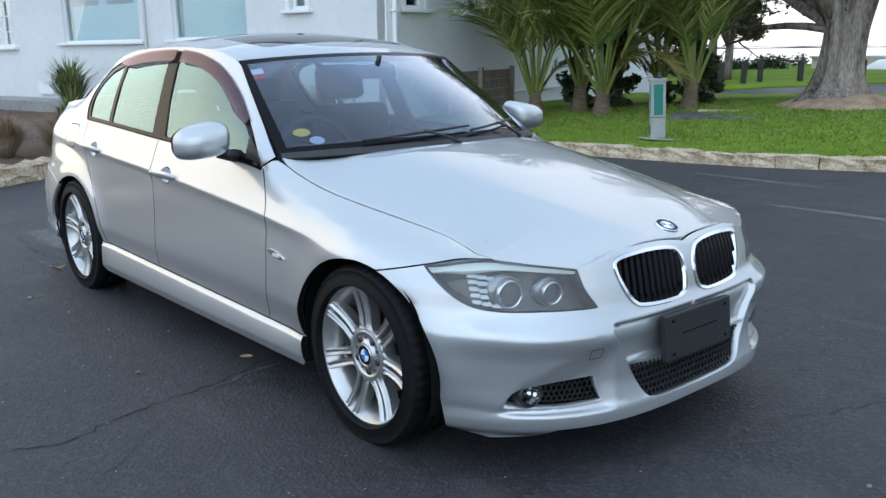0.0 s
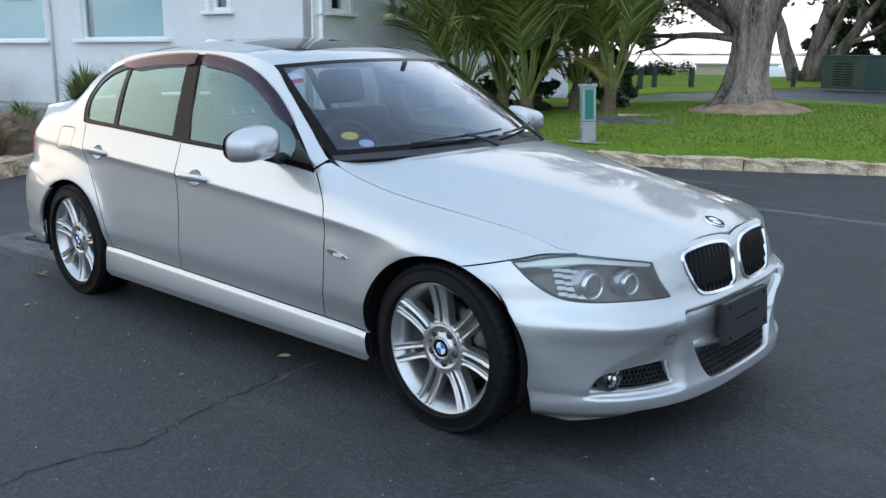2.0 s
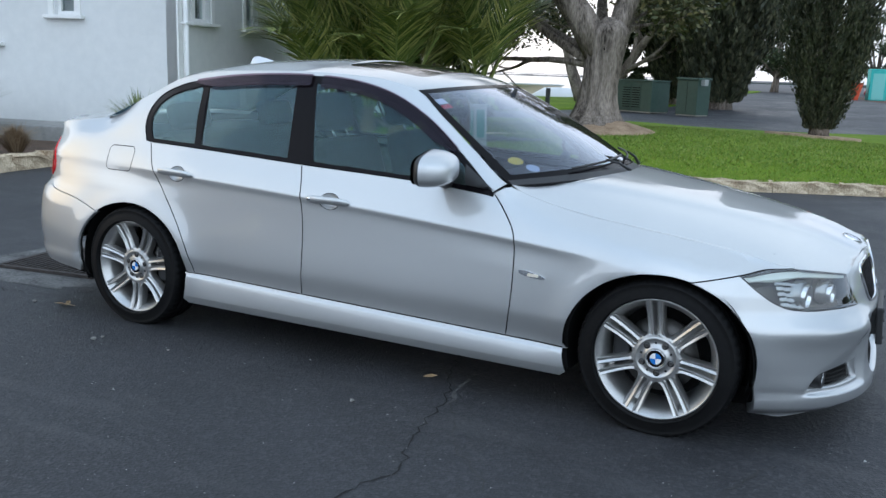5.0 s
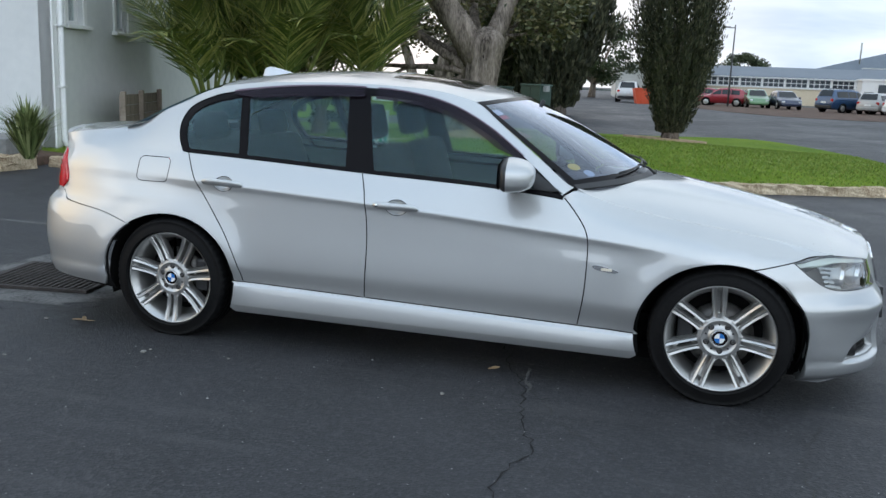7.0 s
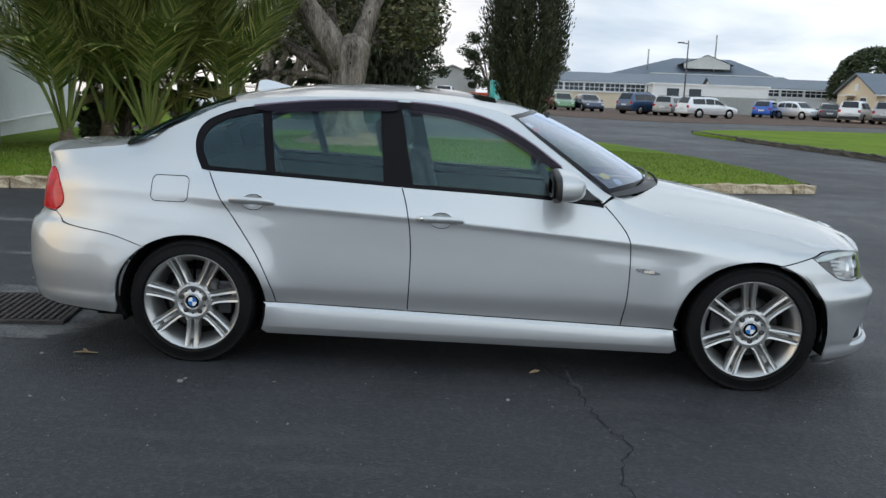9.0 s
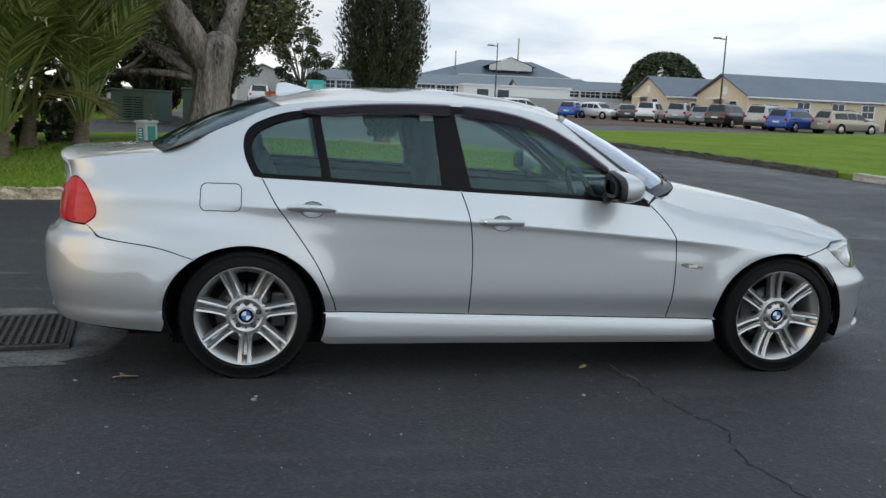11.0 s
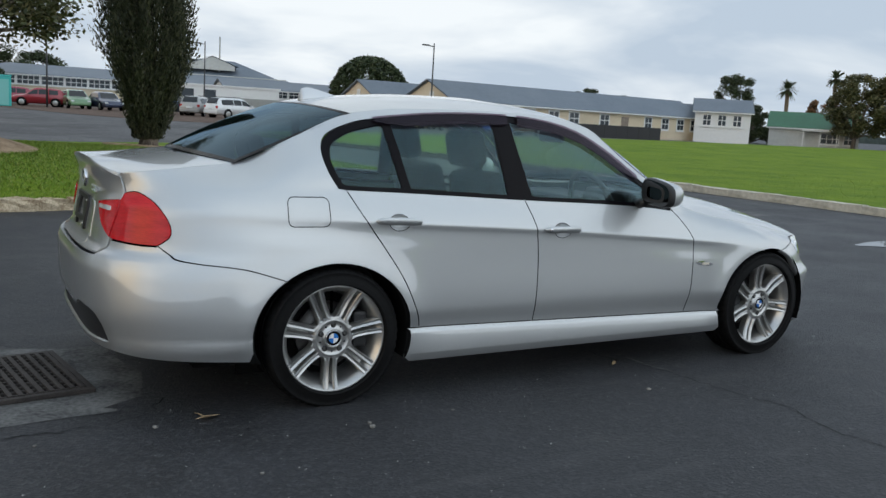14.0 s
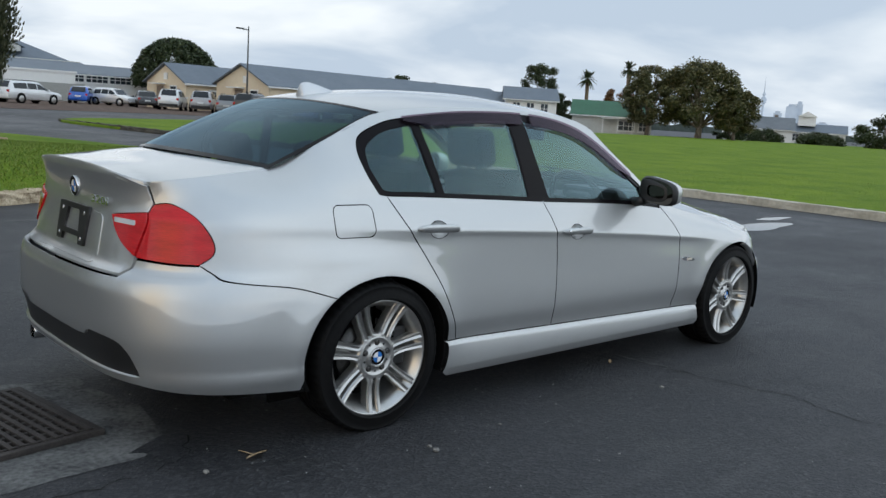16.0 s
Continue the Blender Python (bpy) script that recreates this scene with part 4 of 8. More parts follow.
def palm(x, y, z, h, count, seed, lean=(0, 0), label="green feather palm with a short fibrous trunk"):
    rng = random.Random(seed)
    p = thing("palm", label, "palm tree", "palms by the building", pose(x, y, z))
    pts, rad = [], []
    for i in range(13):
        t = i / 12
        pts.append((lean[0] * t * h, lean[1] * t * h, t * h - 0.08 * (i == 0)))
        rad.append(0.085 + 0.075 * (1 - t) ** 1.5 + 0.014 * (i % 2))
    part("trunk", tube(pts, rad, 12), PALMTRUNK, p)
    top = Vector(pts[-1])
    for i in range(count):
        t = i / count
        me = FRONDS[i % 4] if t < 0.88 else FROND_DRY
        o = new("frond", me)
        o.parent = p
        tilt = -85 + 27 * t + rng.uniform(-5, 5)
        s = rng.uniform(0.85, 1.12)
        o.matrix_local = Matrix.Translation(top - Vector((0, 0, 0.12 * t))) @ pose(0, 0, 0, 0, 0, i * 137.5 + rng.uniform(-12, 12)) @ pose(0.05, 0, 0, rng.uniform(-20, 20), tilt, 0) @ Matrix.Diagonal((s, s, s, 1))


for x, y, z, h, c, sd, ln in ((-6.5, 8.45, 0.2, 0.42, 12, 1, (-0.1, 0)), (-5.35, 8.75, 0.24, 0.45, 14, 2, (0.05, 0)), (-6.2, 9.2, 0.24, 0.5, 12, 3, (-0.05, 0.1)), (-5.4, 10.3, 0.28, 0.6, 13, 4, (0.1, 0)), (-4.5, 9.9, 0.28, 0.55, 13, 5, (0.12, 0)), (-6.45, 10.55, 0.28, 0.6, 11, 6, (-0.1, 0.05))):
    palm(x, y, z, h, c, sd, ln)


def leaves(centres, radius, count, size, seed, flat=0.5, tall=1.0):
    """Small four-cornered leaves thrown round each centre."""
    rng = np.random.default_rng(seed)
    C = np.asarray(centres, float)
    R = np.broadcast_to(np.asarray(radius, float), (len(C),))
    idx = rng.integers(0, len(C), count)
    d = rng.normal(size=(count, 3))
    d /= np.linalg.norm(d, axis=1, keepdims=True)
    r = rng.random(count) ** 0.5
    p = C[idx] + d * (r * R[idx])[:, None] * [1, 1, tall]
    u = rng.normal(size=(count, 3))
    u[:, 2] *= flat
    u /= np.linalg.norm(u, axis=1, keepdims=True)
    v = np.cross(u, rng.normal(size=(count, 3)))
    v /= np.linalg.norm(v, axis=1, keepdims=True)
    s = (size * rng.uniform(0.6, 1.3, count))[:, None]
    q = np.stack([p - u * s, p + v * s * 0.45, p + u * s, p - v * s * 0.45], 1).reshape(-1, 3)
    me = bpy.data.meshes.new("leaves")
    me.from_pydata(q.tolist(), [], np.arange(len(q)).reshape(-1, 4).tolist())
    return me


def shrub(x, y, z, r, h, count, mat, seed, name, label, cat, width=0.018):
    """A tuft of long arching blades from one root."""
    rng = random.Random(seed)
    vs, fs = [], []
    for i in range(count):
        a = rng.uniform(0, 2 * math.pi)
        out = rng.uniform(0.15, 1.0)
        hh = h * rng.uniform(0.6, 1.05) * (1.15 - 0.35 * out)
        d = Vector((math.cos(a), math.sin(a), 0))
        n = Vector((-d.y, d.x, 0)) * width * rng.uniform(0.6, 1.1)
        b = d * rng.uniform(0, 0.12 * r)
        m = b + d * r * out * 0.5 + Vector((0, 0, hh * 0.72))
        t = b + d * r * out * 1.1 + Vector((0, 0, hh * rng.uniform(0.75, 1.0)))
        k = len(vs)
        vs += [b - n, b + n, m + n * 0.8, m - n * 0.8, t]
        fs += [(k, k + 1, k + 2, k + 3), (k + 3, k + 2, k + 4)]
    o = part(name, mesh(vs, fs), mat)
    o.matrix_world = pose(x, y, z)
    return tagged(o, label, cat, cat + " in the garden bed")


for i, (x, y, r, h) in enumerate(((-10.4, 4.4, 0.8, 1.1), (-11.4, 4.2, 0.65, 1.0), (-6.75, 4.4, 0.5, 0.8), (-15.5, 3.8, 0.8, 1.15))):
    shrub(x, y, 0.2, r, h, 420, FLAX, 20 + i, "flax_bush", "tall green flax bush against the white wall", "flax bush", 0.016)
for i, (x, y, r, h) in enumerate(((-7.0, 0.9, 0.55, 0.55), (-7.6, 1.9, 0.55, 0.6), (-6.5, -0.2, 0.5, 0.5), (-7.6, 0.4, 0.5, 0.6), (-8.2, 1.2, 0.5, 0.55), (-8.3, 2.6, 0.5, 0.5), (-9.0, 1.9, 0.5, 0.5), (-7.2, -0.9, 0.5, 0.5), (-7.9, 3.4, 0.4, 0.45))):
    shrub(x, y, 0.1, r, h, 900, TUSSOCK, 40 + i, "tussock", "russet tussock grass in the garden bed", "tussock", 0.004)
for i, (x, y) in enumerate(((-10.2, 2.6), (-9.6, 3.4), (-11.4, 2.4))):
    shrub(x, y, 0.12, 0.5, 0.55, 160, FLAX, 60 + i, "yucca", "spiky yellow-green rosette in the garden bed", "yucca", 0.022)
GROUNDCOVER = leaf_material("low_shrub_leaf", (0.03, 0.05, 0.015), (0.06, 0.09, 0.03), (0.12, 0.13, 0.05))
for i, (x, y, r) in enumerate(((-8.9, 3.3, 0.35), (-10.6, 3.6, 0.4), (-7.9, 4.5, 0.3))):
    o = part("low_shrub", leaves([(0, 0, r * 0.5)], r, 900, 0.035, 70 + i, 0.6, 0.7), GROUNDCOVER)
    o.matrix_world = pose(x, y, 0.12)
    tagged(o, "low leafy green shrub in the garden bed", "shrub", "low shrubs")


def limb_tree(name, x, y, z, label, trunk_r, limbs, seed, leaf_mat, leaf_count, leaf_size, depth=3):
    """A trunk with roots and forking limbs; leaves cluster round the twigs."""
    rng = random.Random(seed)
    t = thing(name, label, "tree", m=pose(x, y, z))
    tips = []

    def grow(p, d, r, length, lvl, parent_name):
        pts, rad = [p], [r]
        n = 6
        q = p.copy()
        dd = d.copy()
        for i in range(n):
            dd = (dd + Vector((rng.uniform(-1, 1), rng.uniform(-1, 1), rng.uniform(-0.6, 0.8))) * 0.16).normalized()
            q = q + dd * (length / n)
            pts.append(q.copy())
            rad.append(r * (1 - 0.62 * (i + 1) / n))
        part(parent_name, tube(pts, rad, 10 if lvl < 2 else 6), BARK, t)
        if lvl >= 1:
            for k in (3, 4, 5, 6):
                tips.append(tuple(pts[k] + Vector((rng.uniform(-0.25, 0.25), rng.uniform(-0.25, 0.25), rng.uniform(-0.1, 0.3)))))
        if lvl < depth:
            for k in (3, 4, 5, 6):
                if rng.random() < (0.9 if lvl < 2 else 0.6):
                    nd = (dd + Vector((rng.uniform(-1, 1), rng.uniform(-1, 1), rng.uniform(-0.7, 0.5))) * 0.9).normalized()
                    grow(pts[k], nd, rad[k] * 0.75, length * rng.uniform(0.5, 0.75), lvl + 1, "branch")

    for base, d, r, l in limbs:
        grow(Vector(base), Vector(d).normalized(), r, l, 0, "limb")
    return t, tips


def big_tree():
    t, tips = limb_tree("pohutukawa_tree", -2.64, 11.0, 0.36, "old spreading tree with a gnarled grey trunk and a knot hole", 0.4,
                        [((0.04, 0, 1.42), (-0.52, -0.05, 0.9), 0.29, 4.2), ((0.2, 0.0, 1.5), (0.42, 0.1, 0.95), 0.2, 3.4), ((0.22, 0.08, 1.4), (0.5, 0.6, 0.7), 0.08, 1.4), ((0, 0.15, 1.4), (-0.1, 0.9, 0.8), 0.15, 3.0), ((-0.2, -0.02, 1.3), (-0.95, 0.3, 0.42), 0.09, 2.8), ((-0.25, 0.1, 1.45), (-1.0, 0.8, 0.5), 0.09, 3.2), ((-0.2, 0.0, 1.2), (-1.0, 0.25, 0.16), 0.07, 2.3)], 7, OAKLEAF, 0, 0.05)
    # trunk with buttressed foot
    vs, fs, n, seg = [], [], 26, 40
    for i in range(n + 1):
        h = -0.25 + 2.25 * i / n
        flare = 0.335 + 0.46 * math.exp(-max(h, -0.1) / 0.22) - 0.03 * math.sin(h * 2)
        if h > 1.7:
            flare *= max(0.25, 1 - 0.75 * ((h - 1.7) / 0.3) ** 2)
        for k in range(seg):
            a = 2 * math.pi * k / seg
            ridge = 1 + 0.10 * math.sin(5 * a + 1.5 * h) * math.exp(-max(h, 0) / 0.5) + 0.045 * math.sin(11 * a + 2 * h) + 0.03 * math.sin(17 * a - 3 * h)
            r = flare * ridge * (1.0 + 0.12 * math.cos(a - 0.4) * (h > 1.2) * (h - 1.2))
            vs.append((r * math.cos(a) + 0.1 * h, r * math.sin(a), h))
    for i in range(n):
        for k in range(seg):
            l = (k + 1) % seg
            fs.append((i * seg + k, i * seg + l, (i + 1) * seg + l, (i + 1) * seg + k))
    fs.append(tuple(n * seg + k for k in range(seg)))
    part("trunk", mesh(vs, fs, True), BARK, t)
    # no hollow: a near-black cap carries the knot hole's shade as colour
    kn = part("knot_hole", lathe([(0.0, 0.0), (0.06, 0.004), (0.1, -0.01), (0.11, -0.05)], 20, "z"), varied("charred_wood", (0.006, 0.005, 0.005), (0.02, 0.017, 0.015), 8, 1.0, spec=0.05), t)
    kn.matrix_local = stand_pose((0.25, -0.31, 1.5), (0.4, -1, 0.05)) @ Matrix.Diagonal((0.6, 1.0, 1, 1))
    tips = [p for p in tips if (p[2] > 1.9 and p[0] < 1.5) or (p[0] < -1.4 and p[2] > 1.6)]
    part("crown", leaves(tips, 0.55, 40000, 0.06, 11, 0.6, 0.6), OAKLEAF, t)


def stand_pose(P, N, up=(0, 0, 1)):
    z = Vector(N).normalized()
    x = Vector(up).cross(z).normalized()
    m = Matrix((x, z.cross(x), z)).transposed().to_4x4()
    m.translation = Vector(P)
    return m


big_tree()
lay("mulch_ring", "brown bark mulch mound at the foot of the tree", blob(-2.5, 11.0, 1.25, 1.15, 51, 60), MULCH, 0.0, "mulch")
for o in [o for o in scene.objects if o.name.startswith("mulch_ring")]:
    for v in o.data.vertices:
        d = math.hypot((v.co.x + 2.5) / 1.12, (v.co.y - 11.0) / 1.05)
        v.co.z = float(island_z(np.float64(v.co.x), np.float64(v.co.y))) - 0.06 + 0.32 * max(0.0, 1 - d) ** 0.8


def cypress(x, y, z, h, r, count, seed, label, size=0.12, foot=0.35):
    """A dense dark column of upright sprays with a ragged edge."""
    rng = np.random.default_rng(seed)
    t = thing("cypress_tree", label, "tree", m=pose(x, y, z))
    part("trunk", tube([(0, 0, -0.1), (0.02, 0, foot), (0.0, 0.03, h * 0.6)], [0.28 * r, 0.22 * r, 0.08 * r], 10), BARK, t)
    for k in range(9):
        a = k * 0.7
        part("stem", tube([(0.12 * r * math.cos(a), 0.12 * r * math.sin(a), 0.0), (0.35 * r * math.cos(a), 0.35 * r * math.sin(a), foot * 2.2), (0.5 * r * math.cos(a), 0.5 * r * math.sin(a), h * 0.5)], [0.05 * r, 0.035 * r, 0.02 * r], 6), BARK, t)
    u = rng.random(count)
    zz = foot * 0.6 + (h - foot * 0.6) * u
    f = zz / h
    prof = np.clip(np.minimum(0.32 + 2.4 * (f - 0.04), 1.0), 0, 1) * np.clip(1.18 - f**2.2 * 1.12, 0.05, 1.0)
    a = rng.uniform(0, 2 * math.pi, count)
    lump = 1 + 0.10 * np.sin(3 * a + 2 * f * h) + 0.16 * np.sin(9 * a + 1.2 * np.sin(1.7 * zz)) + 0.09 * np.sin(17 * a + 3.1 * zz) + 0.09 * rng.normal(size=count)
    rr = r * prof * lump * (1 - 0.5 * rng.random(count) ** 2.0)
    p = np.stack([rr * np.cos(a), rr * np.sin(a), zz], 1)
    up = np.stack([0.45 * np.cos(a) + 0.25 * rng.normal(size=count), 0.45 * np.sin(a) + 0.25 * rng.normal(size=count), np.full(count, 1.0)], 1)
    up /= np.linalg.norm(up, axis=1, keepdims=True)
    sd = np.cross(up, rng.normal(size=(count, 3)))
    sd /= np.linalg.norm(sd, axis=1, keepdims=True)
    s = (size * rng.uniform(0.5, 1.4, count))[:, None]
    q = np.stack([p - up * s * 0.6, p + sd * s * 0.28, p + up * s, p - sd * s * 0.28], 1).reshape(-1, 3)
    me = bpy.data.meshes.new("crown")
    me.from_pydata(q.tolist(), [], np.arange(len(q)).reshape(-1, 4).tolist())
    part("crown", me, DARKLEAF, t)
    return t


cypress(0.84, 14.45, 0.33, 6.2, 0.78, 95000, 1, "dark column-shaped cypress on the grass island", 0.05, 0.3)
cypress(-5.0, 37.5, 0.05, 13.0, 2.2, 70000, 2, "tall dark cypress behind the utility cabinets", 0.19, 0.6)
cypress(-7.5, 40.1, 0.05, 13.0, 2.1, 60000, 3, "tall dark cypress behind the utility cabinets", 0.19, 0.6)


MULCH_SPOT = blob(0.84, 14.4, 0.75, 0.7, 57, 40)
tagged(part("mulch_spot", patch(flat_surf(lambda x, y: island_z(x, y) + 0.05), MULCH_SPOT, step=0.15, depth=0.06), MULCH), "brown leaf litter at the foot of the cypress", "mulch", kind="structure")


def stemmed_tree():
    """An old tree of several leaning stems with thin foliage."""
    t, tips = limb_tree("pohutukawa_tree", -11.4, 38.6, 0.05, "old grey tree of several leaning stems beyond the road", 0.4,
                        [((-0.5, 0, -0.1), (-0.35, 0.1, 1.0), 0.34, 5.5), ((0.0, 0.1, -0.1), (0.12, 0.2, 1.0), 0.4, 6.0), ((0.45, 0, -0.1), (0.5, 0.0, 0.9), 0.32, 5.5), ((0.2, -0.3, -0.1), (0.25, -0.2, 1.0), 0.26, 5.0), ((0.6, 0.1, 1.2), (0.95, 0.0, 0.4), 0.14, 4.2)], 21, OAKLEAF, 0, 0.05, 2)
    part("crown", leaves([p for p in tips if p[2] > 2.4], 0.7, 9000, 0.1, 22, 0.6, 0.6), OAKLEAF, t)


stemmed_tree()


def round_tree(x, y, z, h, w, seed, label, mat=FARLEAF, trunk=0.3, leaf=0.22, count=5000, clumps=34, name="tree"):
    """A broad tree of many leaf clumps with gaps between them."""
    rng = random.Random(seed)
    t = thing(name, label, "tree", m=pose(x, y, z))
    part("trunk", tube([(0, 0, -0.1), (0.1, 0, h * trunk * 0.6), (0.15, 0.1, h * 0.6)], [w * 0.05, w * 0.035, w * 0.015], 8), BARK, t)
    cs, rs = [], []
    for i in range(clumps):
        a, u = rng.uniform(0, 6.283), rng.random()
        zz = h * (trunk + (1 - trunk) * u * 0.93)
        rad = w * 0.5 * math.sqrt(max(0.05, 1 - (2 * u - 0.85) ** 2 / 1.4)) * rng.uniform(0.55, 1.0)
        cs.append((rad * math.cos(a), rad * math.sin(a), zz))
        rs.append(w * rng.uniform(0.08, 0.16))
        if i % 4 == 0:
            part("limb", tube([(0.1, 0, h * trunk * 0.7), (cs[-1][0] * 0.5, cs[-1][1] * 0.5, zz * 0.8), cs[-1]], [w * 0.02, w * 0.012, w * 0.006], 6), BARK, t)
    part("crown", leaves(cs, rs, count, leaf, seed, 0.6, 0.75), mat, t)
    return t


round_tree(-28.5, 48.5, 0.05, 11.0, 7.5, 301, "dark spreading evergreen beyond the road", OAKLEAF, 0.25, 0.16, 16000, 46)
round_tree(-15.0, 28.2, 0.05, 8.0, 4.4, 302, "dark spreading evergreen beyond the road", OAKLEAF, 0.2, 0.12, 16000, 46)
round_tree(-10.5, 40.3, 0.05, 3.6, 3.2, 303, "dense dark evergreen beyond the road", FARLEAF, 0.06, 0.12, 12000, 46)
for i, (x, y, h, w) in enumerate(((-6.3, 9.9, 1.5, 1.3), (-5.2, 10.9, 1.3, 1.2))):
    round_tree(x, y, 0.25, h, w, 310 + i, "dark glossy shrub behind the palms", FARLEAF, 0.03, 0.06, 5000, 34, "shrub")


# ---- the far side of the car park and the field ----
GREENROOF = varied("green_metal_roof", (0.02, 0.1, 0.05), (0.03, 0.14, 0.07), 0.4, 0.5)
DARKGLASS = material("dark_window_pane", (0.03, 0.04, 0.05), 0.1)
PALEGREY = varied("pale_grey_wall", (0.5, 0.5, 0.47), (0.6, 0.6, 0.56), 0.3, 0.8)
BROWNROOF = varied("slate_roof", (0.1, 0.115, 0.13), (0.15, 0.165, 0.18), 0.4, 0.6)


def house(name, label, m, length, depth, eave, ridge, wall, roof, windows=(), gable_end=True, overhang=0.3, extra=None, win_h=1.1, win_z=None):
    """A gabled block: length along x, ridge along x, front towards -y; windows: x places, width."""
    b = thing(name, label, "building", m=m)
    L, D = length, depth
    part("wall", mesh([(0, 0, -0.3), (L, 0, -0.3), (L, D, -0.3), (0, D, -0.3), (0, 0, eave), (L, 0, eave), (L, D, eave), (0, D, eave), (0, D / 2, ridge - 0.06), (L, D / 2, ridge - 0.06)],
                      [(0, 1, 5, 4), (1, 2, 6, 9, 5), (2, 3, 7, 6), (3, 0, 4, 8, 7)]), wall, b)
    o, k = overhang, (ridge - eave) / (D / 2)
    for s in (0, 1):
        y0, y1 = (-o, D / 2) if s == 0 else (D + o, D / 2)
        z0 = eave - o * k
        vs = [(-o, y0, z0), (L + o, y0, z0), (L + o, y1, ridge), (-o, y1, ridge)]
        vs += [(x, y, z + 0.12) for x, y, z in vs]
        part("roof", mesh(vs, [(0, 1, 2, 3), (7, 6, 5, 4), (0, 4, 5, 1), (1, 5, 6, 2), (2, 6, 7, 3), (3, 7, 4, 0)]), roof, b)
    part("gutter", box_bm((L + 2 * o, 0.12, 0.12), (L / 2, -o - 0.03, eave - o * k)), WHITE, b)
    wz = win_z if win_z is not None else eave * 0.52
    for x, w in windows:
        wd = part("window", box_bm((w + 0.2, 0.06, win_h + 0.2), (x, -0.03, wz)), WHITE, b)
        n = max(2, int(round(w / 0.55)))
        for i in range(n):
            for j in range(2):
                part("pane", box_bm((w / n - 0.07, 0.03, win_h / 2 - 0.07), (x - w / 2 + (i + 0.5) * w / n, -0.06, wz + (j - 0.5) * win_h / 2)), DARKGLASS, wd)
        part("sill", box_bm((w + 0.3, 0.14, 0.06), (x, -0.07, wz - win_h / 2 - 0.12)), WHITE, wd)
    if extra:
        extra(b)
    return b


GZ = 0.25


def board_lines(L, eave):
    def f(b):
        for i in range(10):
            part("weatherboard", box_bm((L, 0.025, 0.04), (L / 2, -0.012, 0.15 + i * eave / 10.5)), CREAM, b)
    return f


def gable_end(b):
    """Vent, door with a small hood and a window in the end wall."""
    D = 6.5
    part("gable_vent", box_bm((0.06, 0.6, 0.6), (-0.03, D / 2, 2.9)), WHITE, b)
    part("door", box_bm((0.06, 1.1, 2.0), (-0.03, D / 2 + 0.9, 1.0)), BOARDM, b)
    part("door_hood", box_bm((0.8, 1.6, 0.1), (-0.4, D / 2 + 0.9, 2.2)), WHITE, b)
    part("window_frame", box_bm((0.06, 1.1, 1.2), (-0.03, D / 2 - 1.3, 1.5)), WHITE, b)
    part("window_pane", box_bm((0.08, 0.9, 1.0), (-0.03, D / 2 - 1.3, 1.5)), DARKGLASS, b)


# cream barracks: two gabled porches and a long wing
def barracks():
    wing = house("cream_wing", "long cream weatherboard wing with a grey roof", pose(34.9, 60.3, GZ, 0, 0, 6), 33.5, 7.5, 2.5, 4.15, CREAM, ROOFGREY, [(5.2, 1.2), (8.6, 1.2), (11.6, 1.2), (14.2, 1.2), (18.3, 1.2), (24.6, 1.0), (27.2, 1.0), (29.6, 1.0), (31.8, 1.0)], win_z=1.6, extra=lambda b: (board_lines(33.5, 2.5)(b), gable_end(b), part("doorway", box_bm((1.0, 0.05, 2.1), (21.2, -0.03, 1.0)), BOARDM, b)))
    house("cream_rear_wing", "cream weatherboard wing with a gable end", pose(32.1, 69.6, GZ, 0, 0, 6), 14, 6.5, 2.4, 4.0, CREAM, ROOFGREY, [(3, 1.0), (6, 1.0)], extra=gable_end)
    f = thing("black_fence", "low black panel fence before the cream wing", "fence", m=pose(45.3, 57.6, GZ, 0, 0, -2))
    for i in range(8):
        part("panel", box_bm((1.3, 0.05, 1.15), (0.65 + 1.32 * i, 0, 0.57)), BLACK, f)


barracks()


